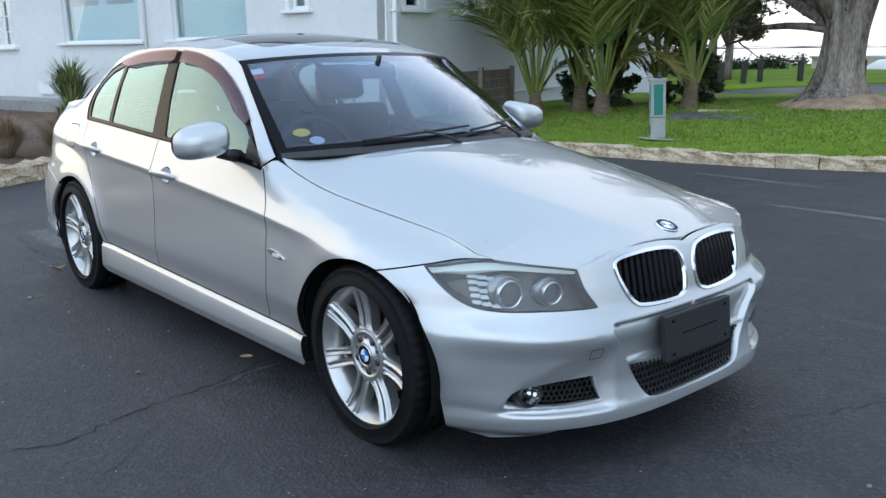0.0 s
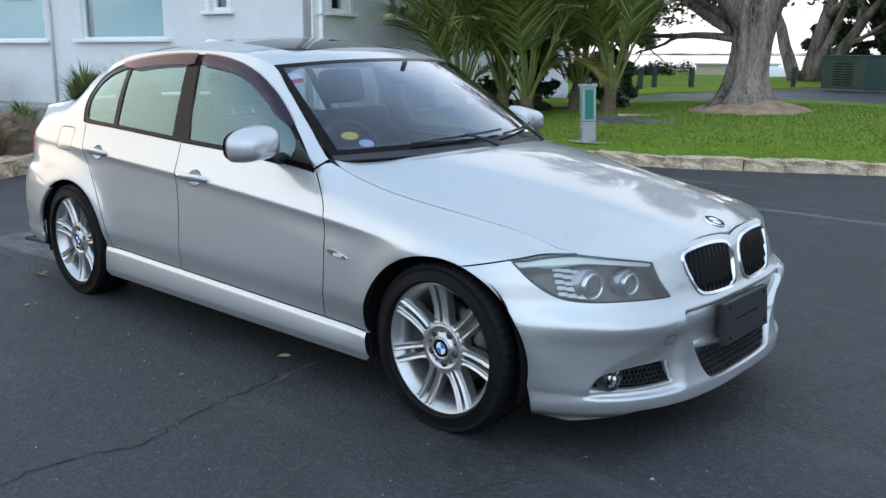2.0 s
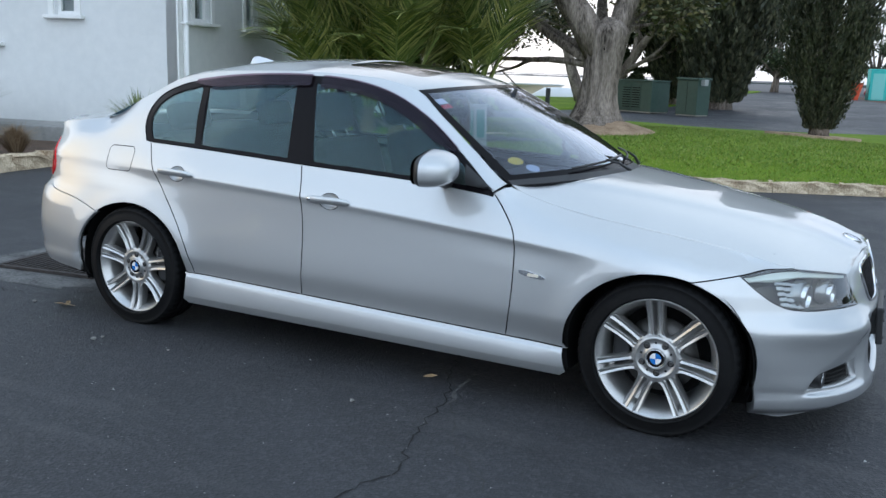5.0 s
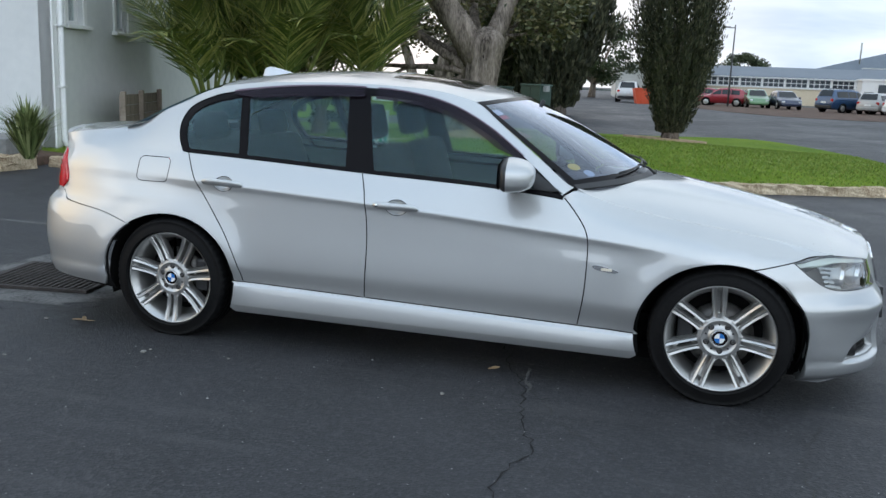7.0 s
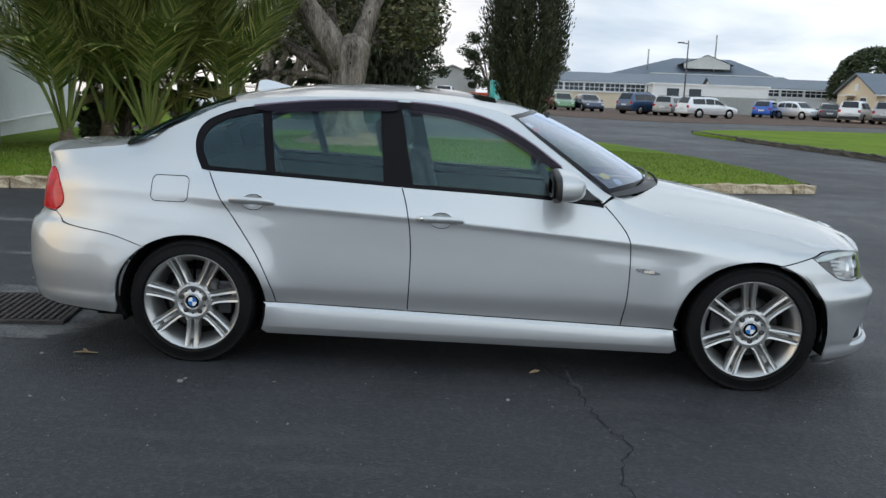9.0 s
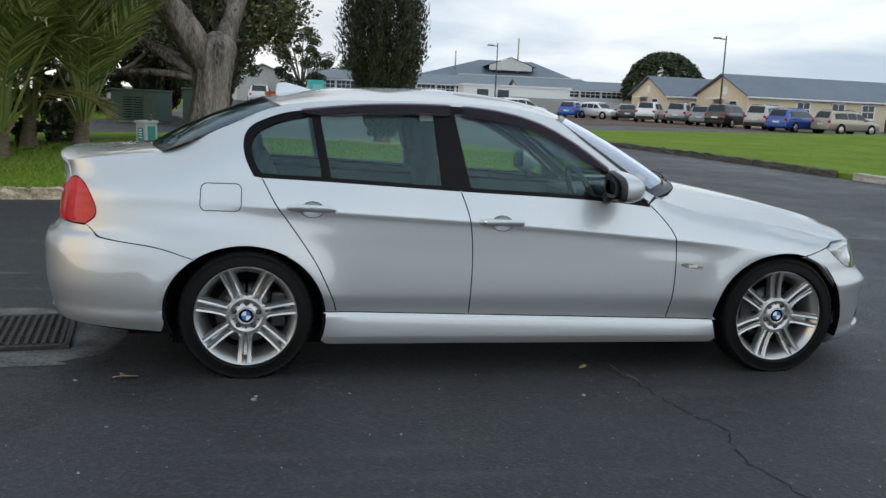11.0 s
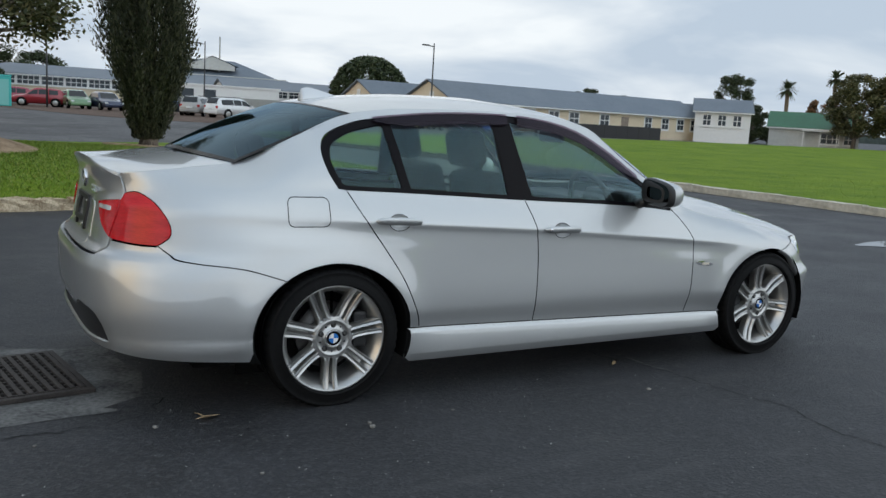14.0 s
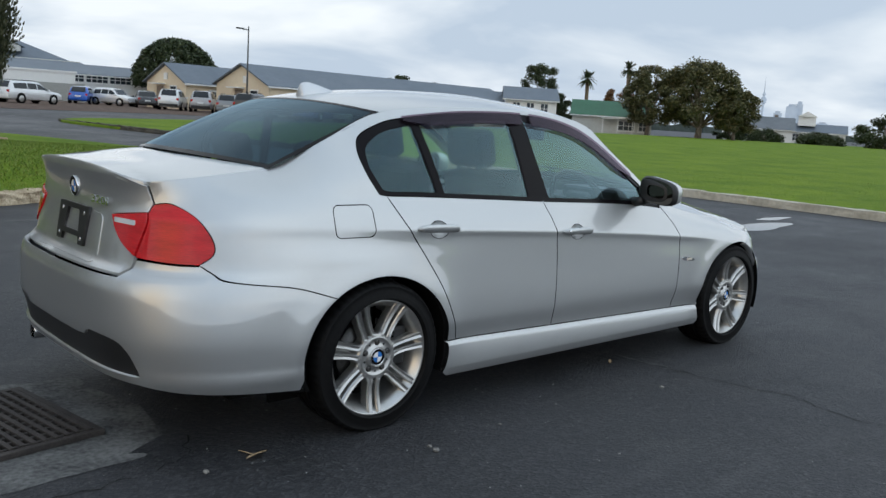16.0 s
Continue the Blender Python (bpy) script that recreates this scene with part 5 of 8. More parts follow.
def depot():
    """The big grey-roofed hall and its low ranges."""
    house("low_range", "long low cream range with grey roof and strip windows", pose(1.0, 101.0, GZ, 0, 0, -2), 32, 9, 3.0, 4.1, CREAM, ROOFGREY, [(2 + 2.4 * i, 2.2) for i in range(12)], win_h=0.9, win_z=2.4)
    house("grey_range", "long low pale range with a grey roof", pose(24.0, 90.5, GZ, 0, 0, -6), 24, 8, 2.8, 3.8, WHITE, ROOFGREY, [(5.6 + 2.4 * i, 2.2) for i in range(7)], win_h=0.8, win_z=2.4)
    b = thing("hall", "big hall with a hipped grey roof and pale gable", "building", m=pose(13.5, 112, GZ, 0, 0, -4) @ Matrix.Diagonal((1, 1, 0.87, 1)))
    part("wall", box_bm((25.4, 12, 4.6), (12.9, 8, 2.2)), PALEGREY, b)
    part("roof", mesh([(-0.5, 1, 4.2), (26.5, 1, 4.2), (26.5, 15, 4.2), (-0.5, 15, 4.2), (11.4, 8, 8.0), (19, 8, 8.0)], [(0, 1, 5, 4), (1, 2, 5), (2, 3, 4, 5), (3, 0, 4)]), ROOFGREY, b)
    part("gable_roof", mesh([(11.6, 3.6, 6.9), (18.8, 3.6, 6.9), (15.2, 3.6, 8.4), (15.2, 8, 8.4), (11.6, 8, 6.9), (18.8, 8, 6.9)], [(0, 2, 3, 4), (2, 1, 5, 3)]), ROOFGREY, b)
    part("gable_face", mesh([(12.2, 3.7, 6.3), (18.2, 3.7, 6.3), (18.2, 3.7, 7.05), (15.2, 3.7, 8.3), (12.2, 3.7, 7.05)], [(0, 1, 2, 3, 4)]), PALEGREY, b)
    part("lower_roof", mesh([(6.0, -1.4, 4.5), (26.2, -1.4, 4.5), (24.6, 1.2, 5.3), (7.6, 1.2, 5.3)], [(0, 1, 2, 3)]), ROOFGREY, b)
    part("ridge_flashing", box_bm((17.0, 0.2, 0.16), (16.1, 1.2, 5.33)), PALEGREY, b)
    for x, top in ((7.5, 9.0), (16.2, 11.4)):
        part("aerial_mast", tube([(x, 4, 6), (x, 4, top)], 0.1, 6), GREYMETAL, b)
    w = thing("white_annex", "flat-roofed white annex beside the car park", "building", m=pose(16.9, 86.5, GZ, 0, 0, -5))
    part("wall", box_bm((11.4, 6, 2.8), (5.7, 3, 1.35)), WHITE, w)
    part("parapet", box_bm((11.7, 6.2, 0.18), (5.7, 3, 2.82)), WHITE, w)
    for x in (2.0, 4.2):
        part("window", box_bm((1.2, 0.06, 1.4), (x, -0.03, 1.7)), DARKGLASS, w)
    part("fence", box_bm((6.5, 0.05, 1.7), (8.6, -1.6, 0.85)), GREYMETAL, w)


depot()
house("grey_shed", "long grey metal shed beyond the road", pose(-1.5, 105, GZ, 0, 0, 96), 24, 6, 3.2, 4.4, PALEGREY, PALEGREY)
house("white_block", "white two-storey block with a grey roof", pose(65.2, 62.2, GZ, 0, 0, -45), 5.5, 8, 3.2, 4.5, WHITE, ROOFGREY, [(1.2, 0.8), (2.7, 0.8), (4.2, 0.8)], win_z=2.3)
house("white_link", "low white link with a grey roof", pose(63.5, 66.0, GZ, 0, 0, -20), 7, 6, 2.4, 3.9, WHITE, ROOFGREY, [(2, 1.0), (4.6, 1.0)])
house("green_roof_house", "small white house with a green roof and veranda", pose(77.6, 63.0, 0.1, 0, 0, -53), 9.2, 6, 2.3, 3.9, PALEGREY, GREENROOF, [(6.3, 1.8), (8.2, 0.9)], win_z=1.2, extra=lambda b: [part("veranda_post", box_bm((0.12, 0.12, 1.9), (3.6 + 1.7 * i, -1.2, 0.95)), WHITE, b) for i in range(4)] + [part("veranda_roof", box_bm((5.6, 1.5, 0.1), (6.2, -0.7, 1.98)), WHITE, b)])
house("slate_roof_house", "white villa with a slate roof", pose(117.6, 66.5, GZ, 0, 0, -62), 10, 7, 2.0, 3.7, WHITE, BROWNROOF, [(3, 1.6), (7, 1.6)])
house("dormer_house", "white villa with a blue-grey roof and a dormer", pose(129.8, 65.0, GZ, 0, 0, -65), 11, 7, 1.9, 3.1, WHITE, ROOFGREY, [(4, 1.6), (8.2, 1.6)], win_z=1.0, extra=lambda b: (part("dormer", box_bm((2.6, 2.4, 1.5), (5.2, 2.2, 3.6)), WHITE, b), part("dormer_roof", mesh([(3.7, 0.7, 4.3), (6.7, 0.7, 4.3), (5.2, 0.7, 5.1), (5.2, 3.6, 5.1), (3.7, 3.6, 4.3), (6.7, 3.6, 4.3)], [(0, 2, 3, 4), (2, 1, 5, 3), (0, 1, 2)]), WHITE, b), part("chimney", box_bm((0.6, 0.6, 1.6), (0.5, 3.4, 3.6)), BARK, b)))

for i, (x, y, h, w, lab, mt) in enumerate((
    (80.3, 70.7, 8.2, 5.6, "dark broad tree beyond the field", FARLEAF), (84, 71, 4.6, 6.0, "dark bushy tree beyond the field", FARLEAF),
    (84.3, 50.2, 8.6, 9.0, "large dark spreading tree at the edge of the field", OAKLEAF), (81.0, 54.8, 8.0, 6.0, "dark spreading tree at the edge of the field", OAKLEAF), (87.0, 47.4, 6.2, 5.0, "large dark tree beyond the field", OAKLEAF),
    (92.9, 67.9, 6.0, 5.0, "rust-coloured bush behind the green-roofed house", RUSTLEAF), (96.0, 53.0, 3.8, 4.2, "grey-green tree before the villas", FARLEAF), (112, 40, 4.6, 8, "bushy tree among the far houses", FARLEAF), (103, 52, 1.6, 5, "low hedge before the far houses", FARLEAF), (106, 46, 1.4, 6, "low hedge before the far houses", FARLEAF),
    (0.1, 98, 8.7, 6.6, "spreading dark tree beyond the car park", FARLEAF), (-9, 92, 9, 9, "dark tree beyond the car park", FARLEAF), (7.5, 116, 6, 8, "tree behind the low range", FARLEAF), (81.5, 100, 6.6, 5.0, "tree behind the long wing", FARLEAF), (87.5, 100, 5.9, 4.4, "tree behind the long wing", FARLEAF),
    (-25, 34, 8, 8, "dark tree beyond the road", OAKLEAF), (-20, 31, 7.5, 6.5, "dark tree beyond the road", OAKLEAF), (-29, 38, 9, 9, "dark tree beyond the road", OAKLEAF))):
    round_tree(x, y, GZ if y > 40 else 0.05, h, w, 100 + i, lab, mt, 0.22 if h > 5 else 0.05, 0.014 * w + 0.05, 13000 if i not in (2, 3, 4) else 24000, 44 if i not in (2, 3, 4) else 90)


def dome_tree(x, y, h, w):
    """A clipped-looking dome of close foliage."""
    rng = random.Random(5)
    t = thing("tree", "dense round-topped tree behind the cream block", "tree", m=pose(x, y, GZ))
    part("trunk", tube([(0, 0, -0.1), (0.1, 0, h * 0.5)], [0.4, 0.3], 8), BARK, t)
    cs = []
    for i in range(420):
        a, u = rng.uniform(0, 6.283), rng.random() ** 0.8
        rad = w / 2 * math.sqrt(1 - u * u) * rng.uniform(0.93, 1.0)
        cs.append((rad * math.cos(a), rad * math.sin(a), h * (0.3 + 0.68 * u)))
    part("crown", leaves(cs, 0.55, 26000, 0.16, 6, 0.6, 0.8), FARLEAF, t)


dome_tree(38.5, 85.0, 7.0, 8.6)


def fan_palm(x, y, h, seed):
    rng = random.Random(seed)
    t = thing("fan_palm", "tall slim palm against the sky", "palm tree", "far palms", pose(x, y, GZ))
    part("trunk", tube([(0, 0, 0), (0.1, 0, h * 0.5), (0, 0, h - 0.6)], [0.28, 0.22, 0.25], 8), PALMTRUNK, t)
    vs, fs = [], []
    for i in range(90):
        a, e = rng.uniform(0, 6.283), rng.uniform(-0.9, 1.3)
        d = Vector((math.cos(a) * math.cos(e), math.sin(a) * math.cos(e), math.sin(e)))
        n = d.cross(Vector((0, 0, 1))).normalized() * 0.11
        o = Vector((0, 0, h - 0.6))
        k = len(vs)
        vs += [o, o + d * 0.8 + n, o + d * 1.5 + Vector((0, 0, -0.25)), o + d * 0.8 - n]
        fs.append((k, k + 1, k + 2, k + 3))
    part("crown", mesh(vs, fs), FARLEAF, t)


fan_palm(84.0, 66.3, 7.2, 1)
fan_palm(97.5, 70.0, 9.4, 2)

# far city on the skyline
# distance haze is mixed into this blue-grey concrete colour
SKYLINE = varied("hazy_concrete", (0.36, 0.42, 0.5), (0.42, 0.48, 0.55), 0.05, 0.9)


def city():
    t = thing("observation_tower", "slim concrete observation tower far on the skyline", "tower", m=pose(4240, 2236, 0) @ Matrix.Diagonal((0.92, 0.92, 0.92, 1)))
    part("shaft", lathe([(9, 0), (6, 120), (6, 215)], 16, "z"), SKYLINE, t)
    part("pod", lathe([(6, 168), (15, 178), (17, 196), (11, 206), (6, 210)], 20, "z"), SKYLINE, t)
    part("upper_deck", lathe([(5, 214), (9, 222), (5, 232)], 16, "z"), SKYLINE, t)
    part("mast", lathe([(3.5, 230), (2.0, 270), (0.6, 318)], 8, "z"), SKYLINE, t)
    for i, (dx, w, h) in enumerate(((-70, 40, 90), (75, 50, 115), (140, 70, 150), (175, 40, 165), (215, 60, 110), (290, 60, 75), (-160, 60, 55))):
        b = thing("city_block", "hazy office block far on the skyline", "building", "city blocks", pose(4240 + 0.46 * dx, 2236 - 0.89 * dx, 0, 0, 0, 27))
        part("body", box_bm((w * 0.7, w * 0.8, h), (0, 0, h / 2)), SKYLINE, b)
        part("top", box_bm((w * 0.4, w * 0.5, h * 0.08), (0, 0, h * 1.04)), SKYLINE, b)


city()
# greyed green: the haze over the woods is part of the colour
HILL = varied("hazy_far_woods", (0.05, 0.065, 0.06), (0.09, 0.11, 0.1), 0.03, 1.0, 0, 0.3, 0.6, 2.0, 0.1)


def treeline(x0, y0, x1, y1, h, seed, n=90):
    rng = random.Random(seed)
    vs, fs = [], []
    for i in range(n + 1):
        t = i / n
        x, y = x0 + (x1 - x0) * t, y0 + (y1 - y0) * t
        hh = h * (0.55 + 0.45 * rng.random())
        vs += [(x, y, -2), (x, y, hh), (x + rng.uniform(4, 8), y + rng.uniform(6, 12), hh * 0.7), (x, y + 14, -2)]
    for i in range(n):
        for k in range(3):
            a = 4 * i + k
            fs.append((a, a + 4, a + 5, a + 1))
    return mesh(vs, fs)


tagged(part("far_woods", treeline(-420, 190, 60, 330, 0.9, 2), HILL), "hazy line of far woods", "woods", kind="stuff")
tagged(part("far_woods", treeline(60, 330, 700, 120, 5.0, 3), HILL), "hazy line of far woods", "woods", kind="stuff")
tagged(part("far_woods", treeline(-420, 190, -330, -300, 5.0, 4), HILL), "hazy line of far woods", "woods", kind="stuff")
fb = thing("flat_roof_block", "low cream flat-roofed block at the edge of the park", "building", m=pose(-18.2, 46.3, 0, 0, 0, 27))
part("wall", box_bm((4.4, 2, 0.75), (0, 0, 0.3)), CREAM, fb)
part("roof", box_bm((4.7, 2.3, 0.08), (0, 0, 0.68)), PALEGREY, fb)
SEA = material("pale_sea_water", (0.3, 0.34, 0.36), 0.12)
tagged(part("water", patch(flat_surf(lambda x, y: 0.1 + ground_z(x, y)), [(-13.5, 54), (-22, 52), (-31, 47), (-40, 40), (-600, 520), (-380, 740), (-150, 760)], step=20.0, depth=0), SEA), "pale sea inlet beyond the park", "water", kind="structure")
arc_c = [(2.6 + 52.5 * math.cos(radians(a)) + 0.5 * math.sin(a * 7), -3.75 + 52.5 * math.sin(radians(a)), 0.3 + 0.25 * math.sin(a * 3.1) * math.sin(a * 1.7)) for a in np.linspace(116, 139, 60)]
tagged(part("hedge", leaves(arc_c, 0.55, 16000, 0.09, 77, 0.6, 0.8), FARLEAF), "low dark hedge along the edge of the park", "hedge", kind="stuff")
wm = part("white_mound_cover", lathe([(0.0, 0.55), (0.8, 0.5), (1.5, 0.1), (1.55, 0.0)], 20, "z"), WHITE)
wm.matrix_world = pose(-15.5, 45, 0.05)
tagged(wm, "pale low domed cover on the grass", "cover")


LAMPMETAL = varied("dark_galvanised_steel", (0.05, 0.052, 0.055), (0.09, 0.092, 0.095), 4, 0.6, 0.4)


def lamp_post(x, y, h, seed):
    p = thing("street_lamp", "slim grey street lamp with a short arm", "street lamp", "street lamps", pose(x, y, GZ))
    part("pole", tube([(0, 0, 0), (0, 0, h * 0.5), (0, 0, h)], [0.075, 0.06, 0.045], 8), LAMPMETAL, p)
    part("arm", tube([(0, 0, h - 0.25), (-0.55, 0.12, h - 0.2)], 0.04, 6), LAMPMETAL, p)
    part("lamp_head", box_bm((0.55, 0.2, 0.1), (-0.62, 0.14, h - 0.18), 0.02), LAMPMETAL, p)


lamp_post(29.05, 53.6, 6.4, 1)
lamp_post(17.15, 73.1, 6.3, 2)
lamp_post(4.25, 69.7, 6.4, 3)


# ---- parked cars ----
TAILRED = material("small_tail_lamp", (0.4, 0.01, 0.01), 0.2)
HEADPALE = material("small_headlamp", (0.7, 0.72, 0.72), 0.15)
TINT = material("parked_car_glass", (0.015, 0.018, 0.02), 0.08)


def parked_car(x, y, yaw, style, color, label, z=GZ):
    """A parked car: lofted body with roof, panes set in its flanks, wheels, lamps and bumpers."""
    c = thing("parked_car", label, "car", "parked cars", pose(x, y, z, 0, 0, yaw))
    L, H, W = {"suv": (4.55, 1.68, 0.92), "wagon": (4.5, 1.5, 0.88), "hatch": (4.05, 1.48, 0.87), "saloon": (4.5, 1.44, 0.89)}[style]
    paint = material("car_paint", color, 0.3, 0.2, coat=1.0)
    waist, r = H * 0.6, -L / 2
    tail = {"saloon": [(r + 0.5, waist + 0.05), (r + 1.15, H * 0.955)], "hatch": [(r + 0.62, H * 0.955)]}.get(style, [(r + 0.42, H * 0.965)])
    rear = tail[0][0] if style != "saloon" else r + 0.6
    top = spline((r, waist * 0.8), (r + 0.05, waist), *tail, (-0.08 * L, H), (0.03 * L, H * 0.98), (0.07 * L, H * 0.955), (0.245 * L, waist + 0.04), (0.29 * L, waist), (0.44 * L, waist - 0.1), (0.485 * L, waist - 0.22), (0.5 * L, waist - 0.42))

    def ring(xx):
        zt, e = float(top(xx)), abs(xx) / (L / 2)
        w, zb = W * (1 - 0.17 * e**5), 0.22 + 0.07 * e**6
        k = min(1.0, max(0.0, (zt - waist) / (H - waist)))
        return [(w * 0.8, zb), (w, zb + 0.1), (w, min(waist - 0.16, zt - 0.16)), (w * 0.97, min(waist, zt - 0.05)), (w * (0.93 - 0.19 * k), zt - 0.05 - 0.03 * k), (w * (0.8 - 0.2 * k), zt)]

    vs, fs, st = [], [], 38
    for i in range(st + 1):
        xx = r + L * i / st
        h = ring(xx)
        vs += [(xx, -yy, zz) for yy, zz in h] + [(xx, yy, zz) for yy, zz in h[::-1]]
    for i in range(st):
        for k in range(12):
            l = (k + 1) % 12
            fs.append((i * 12 + k, (i + 1) * 12 + k, (i + 1) * 12 + l, i * 12 + l))
    fs += [tuple(range(12)), tuple(st * 12 + k for k in range(12))[::-1]]
    part("body", mesh(vs, fs, True), paint, c)

    def flank(xa, xb, s):
        """A pane between waist and roof rail, set a little proud."""
        q, f, n = [], [], 8
        for i in range(n + 1):
            xx = xa + (xb - xa) * i / n
            h = ring(xx)
            for u in (0.14, 0.88):
                q.append((xx, s * (h[3][0] + (h[4][0] - h[3][0]) * u + 0.012), h[3][1] + (h[4][1] - h[3][1]) * u))
        for i in range(n):
            f.append((2 * i, 2 * i + 2, 2 * i + 3, 2 * i + 1))
        return mesh(q, f if s < 0 else [g[::-1] for g in f])

    def screen(xa, xb):
        q, f, n = [], [], 6
        for i in range(n + 1):
            xx = xa + (xb - xa) * i / n
            h = ring(xx)
            q += [(xx, -h[5][0] * 0.98, h[5][1] + 0.014), (xx, h[5][0] * 0.98, h[5][1] + 0.014)]
        for i in range(n):
            f.append((2 * i, 2 * i + 2, 2 * i + 3, 2 * i + 1))
        return mesh(q, [g[::-1] for g in f])

    for s in (-1, 1):
        for xa, xb in ((rear + 0.02, -0.12 * L - 0.24), (-0.12 * L - 0.18, 0.0), (0.06, 0.2 * L)):
            if xb - xa > 0.25:
                part("side_pane", flank(xa, xb, s), TINT, c)
        part("door_mirror", box_bm((0.12, 0.16, 0.12), (0.19 * L, s * (W + 0.06), waist + 0.05), 0.03), paint, c)
        part("tail_lamp", box_bm((0.1, 0.2, 0.2), (r + 0.06, s * (W - 0.24), waist - 0.12), 0.03), TAILRED, c)
        part("headlamp", box_bm((0.26, 0.24, 0.12), (L / 2 - 0.17, s * (W - 0.27), waist - 0.27), 0.03), HEADPALE, c)
        for wx in (-L * 0.295, L * 0.3):
            # flank is closed here: a near-black ring paints the wheel opening's shade
            part("wheel_arch", lathe([(0.3, 0.0), (0.365, 0.004), (0.37, -0.05)], 24), SHELL, c).matrix_local = pose(wx, s * (W + 0.002), 0.33, 0, 0, 0 if s > 0 else 180)
            w = part("wheel", lathe([(0.0, 0.09), (0.2, 0.1), (0.21, 0.11), (0.3, 0.11), (0.32, 0.08), (0.32, -0.1)], 24), RUBBER, c)
            w.matrix_local = pose(wx, s * (W - 0.09), 0.32, 0, 0, 0 if s > 0 else 180)
            part("hubcap", lathe([(0.0, 0.118), (0.12, 0.116), (0.2, 0.112), (0.21, 0.1)], 20), ALLOY, w)
    part("windscreen", screen(0.085 * L, 0.235 * L), TINT, c)
    part("rear_screen", screen(*((r + 0.58, r + 1.08) if style == "saloon" else (r + 0.1, tail[0][0] - 0.06))), TINT, c)
    part("rear_plate", box_bm((0.03, 0.45, 0.12), (r - 0.005, 0, waist * 0.72)), HEADPALE, c)
    part("bumper", box_bm((0.14, 1.45, 0.22), (r + 0.03, 0, 0.42), 0.05), paint if style != "suv" else BLACK, c)
    part("bumper", box_bm((0.14, 1.4, 0.2), (L / 2 - 0.05, 0, 0.4), 0.05), paint if style != "suv" else BLACK, c)
    if style in ("suv", "wagon"):
        for s in (-1, 1):
            part("roof_rail", tube([(rear + 0.1, s * 0.5, H + 0.02), (-0.3, s * 0.52, H + 0.04), (0.12, s * 0.5, H + 0.01)], 0.022, 6), BLACK, c)
    return c


for x, y, yaw, st, col, lab in (
    (3.9, 72.0, 172, "hatch", (0.3, 0.02, 0.03), "red hatchback parked in the car park"), (6.4, 70.8, 275, "hatch", (0.12, 0.24, 0.12), "pale green hatchback parked in the car park"), (8.45, 69.6, -80, "saloon", (0.02, 0.03, 0.07), "navy blue saloon parked in the car park"),
    (12.25, 64.9, 40, "suv", (0.02, 0.06, 0.14), "dark blue four-wheel drive parked in the car park"), (14.2, 63.5, 60, "wagon", (0.35, 0.35, 0.34), "silver estate car parked in the car park"), (16.0, 60.0, 25, "wagon", (0.75, 0.76, 0.76), "white estate car parked in the car park"),
    (24.2, 72.5, 60, "hatch", (0.01, 0.09, 0.42), "bright blue hatchback parked in the car park"), (26.3, 71.0, -60, "hatch", (0.75, 0.75, 0.75), "white hatchback parked in the car park"), (28.0, 68.5, 70, "saloon", (0.015, 0.015, 0.018), "black saloon parked in the car park"),
    (28.2, 63.8, 56, "suv", (0.72, 0.73, 0.73), "white four-wheel drive parked in the car park"), (29.6, 61.2, 56, "suv", (0.36, 0.36, 0.37), "silver four-wheel drive parked in the car park"), (29.9, 57.4, 52, "wagon", (0.2, 0.22, 0.24), "grey estate car parked in the car park"),
    (30.3, 54.6, 38, "suv", (0.012, 0.012, 0.014), "black four-wheel drive parked in the car park"), (31.6, 51.3, 36, "suv", (0.42, 0.42, 0.42), "silver four-wheel drive parked beside the field"), (31.6, 48.1, 28, "wagon", (0.01, 0.07, 0.32), "bright blue estate car parked beside the field"), (34.3, 46.6, 14, "wagon", (0.4, 0.34, 0.25), "gold estate car parked beside the field"),
    (1.9, 76.0, 172, "hatch", (0.25, 0.02, 0.04), "dark red hatchback parked in the car park"), (-3.6, 69.5, 90, "suv", (0.6, 0.6, 0.6), "white van-like car behind the skip", )):
    parked_car(x, y, yaw, st, col, lab)
ORANGE = varied("orange_red_skip_paint", (0.55, 0.07, 0.02), (0.65, 0.1, 0.04), 2, 0.6)
TURQ = varied("turquoise_plastic", (0.03, 0.42, 0.38), (0.05, 0.5, 0.45), 2, 0.5)
sk = thing("skip_bin", "orange-red waste skip in the car park", "skip", m=pose(-1.55, 65.3, GZ, 0, 0, 10))
part("body", mesh([(-1.2, -0.8, 0), (1.2, -0.8, 0), (1.2, 0.8, 0), (-1.2, 0.8, 0), (-1.45, -0.9, 1.15), (1.45, -0.9, 1.15), (1.45, 0.9, 1.15), (-1.45, 0.9, 1.15)], [(3, 2, 1, 0), (0, 1, 5, 4), (1, 2, 6, 5), (2, 3, 7, 6), (3, 0, 4, 7)]), ORANGE, sk)
part("rim", box_bm((2.95, 0.06, 0.08), (0, -0.92, 1.15)), ORANGE, sk)
for i in (-0.8, 0.0, 0.8):
    part("rib", box_bm((0.08, 0.08, 1.0), (i, -0.88, 0.58)), ORANGE, sk)
part("marking", box_bm((0.9, 0.02, 0.16), (0.1, -0.925, 0.7)), ENAMELW, sk)
pt = thing("portable_toilet", "turquoise plastic portable toilet in the car park", "toilet", m=pose(0.85, 65.9, GZ, 0, 0, 12))
part("cabin", box_bm((1.15, 1.15, 2.05), (0, 0, 1.03), 0.04), TURQ, pt)
part("roof", box_bm((1.2, 1.2, 0.14), (0, 0, 2.12), 0.06), TURQ, pt)
part("door", box_bm((0.78, 0.03, 1.8), (0, -0.585, 0.98), 0.01), material("pale_turquoise", (0.2, 0.55, 0.5), 0.5), pt)


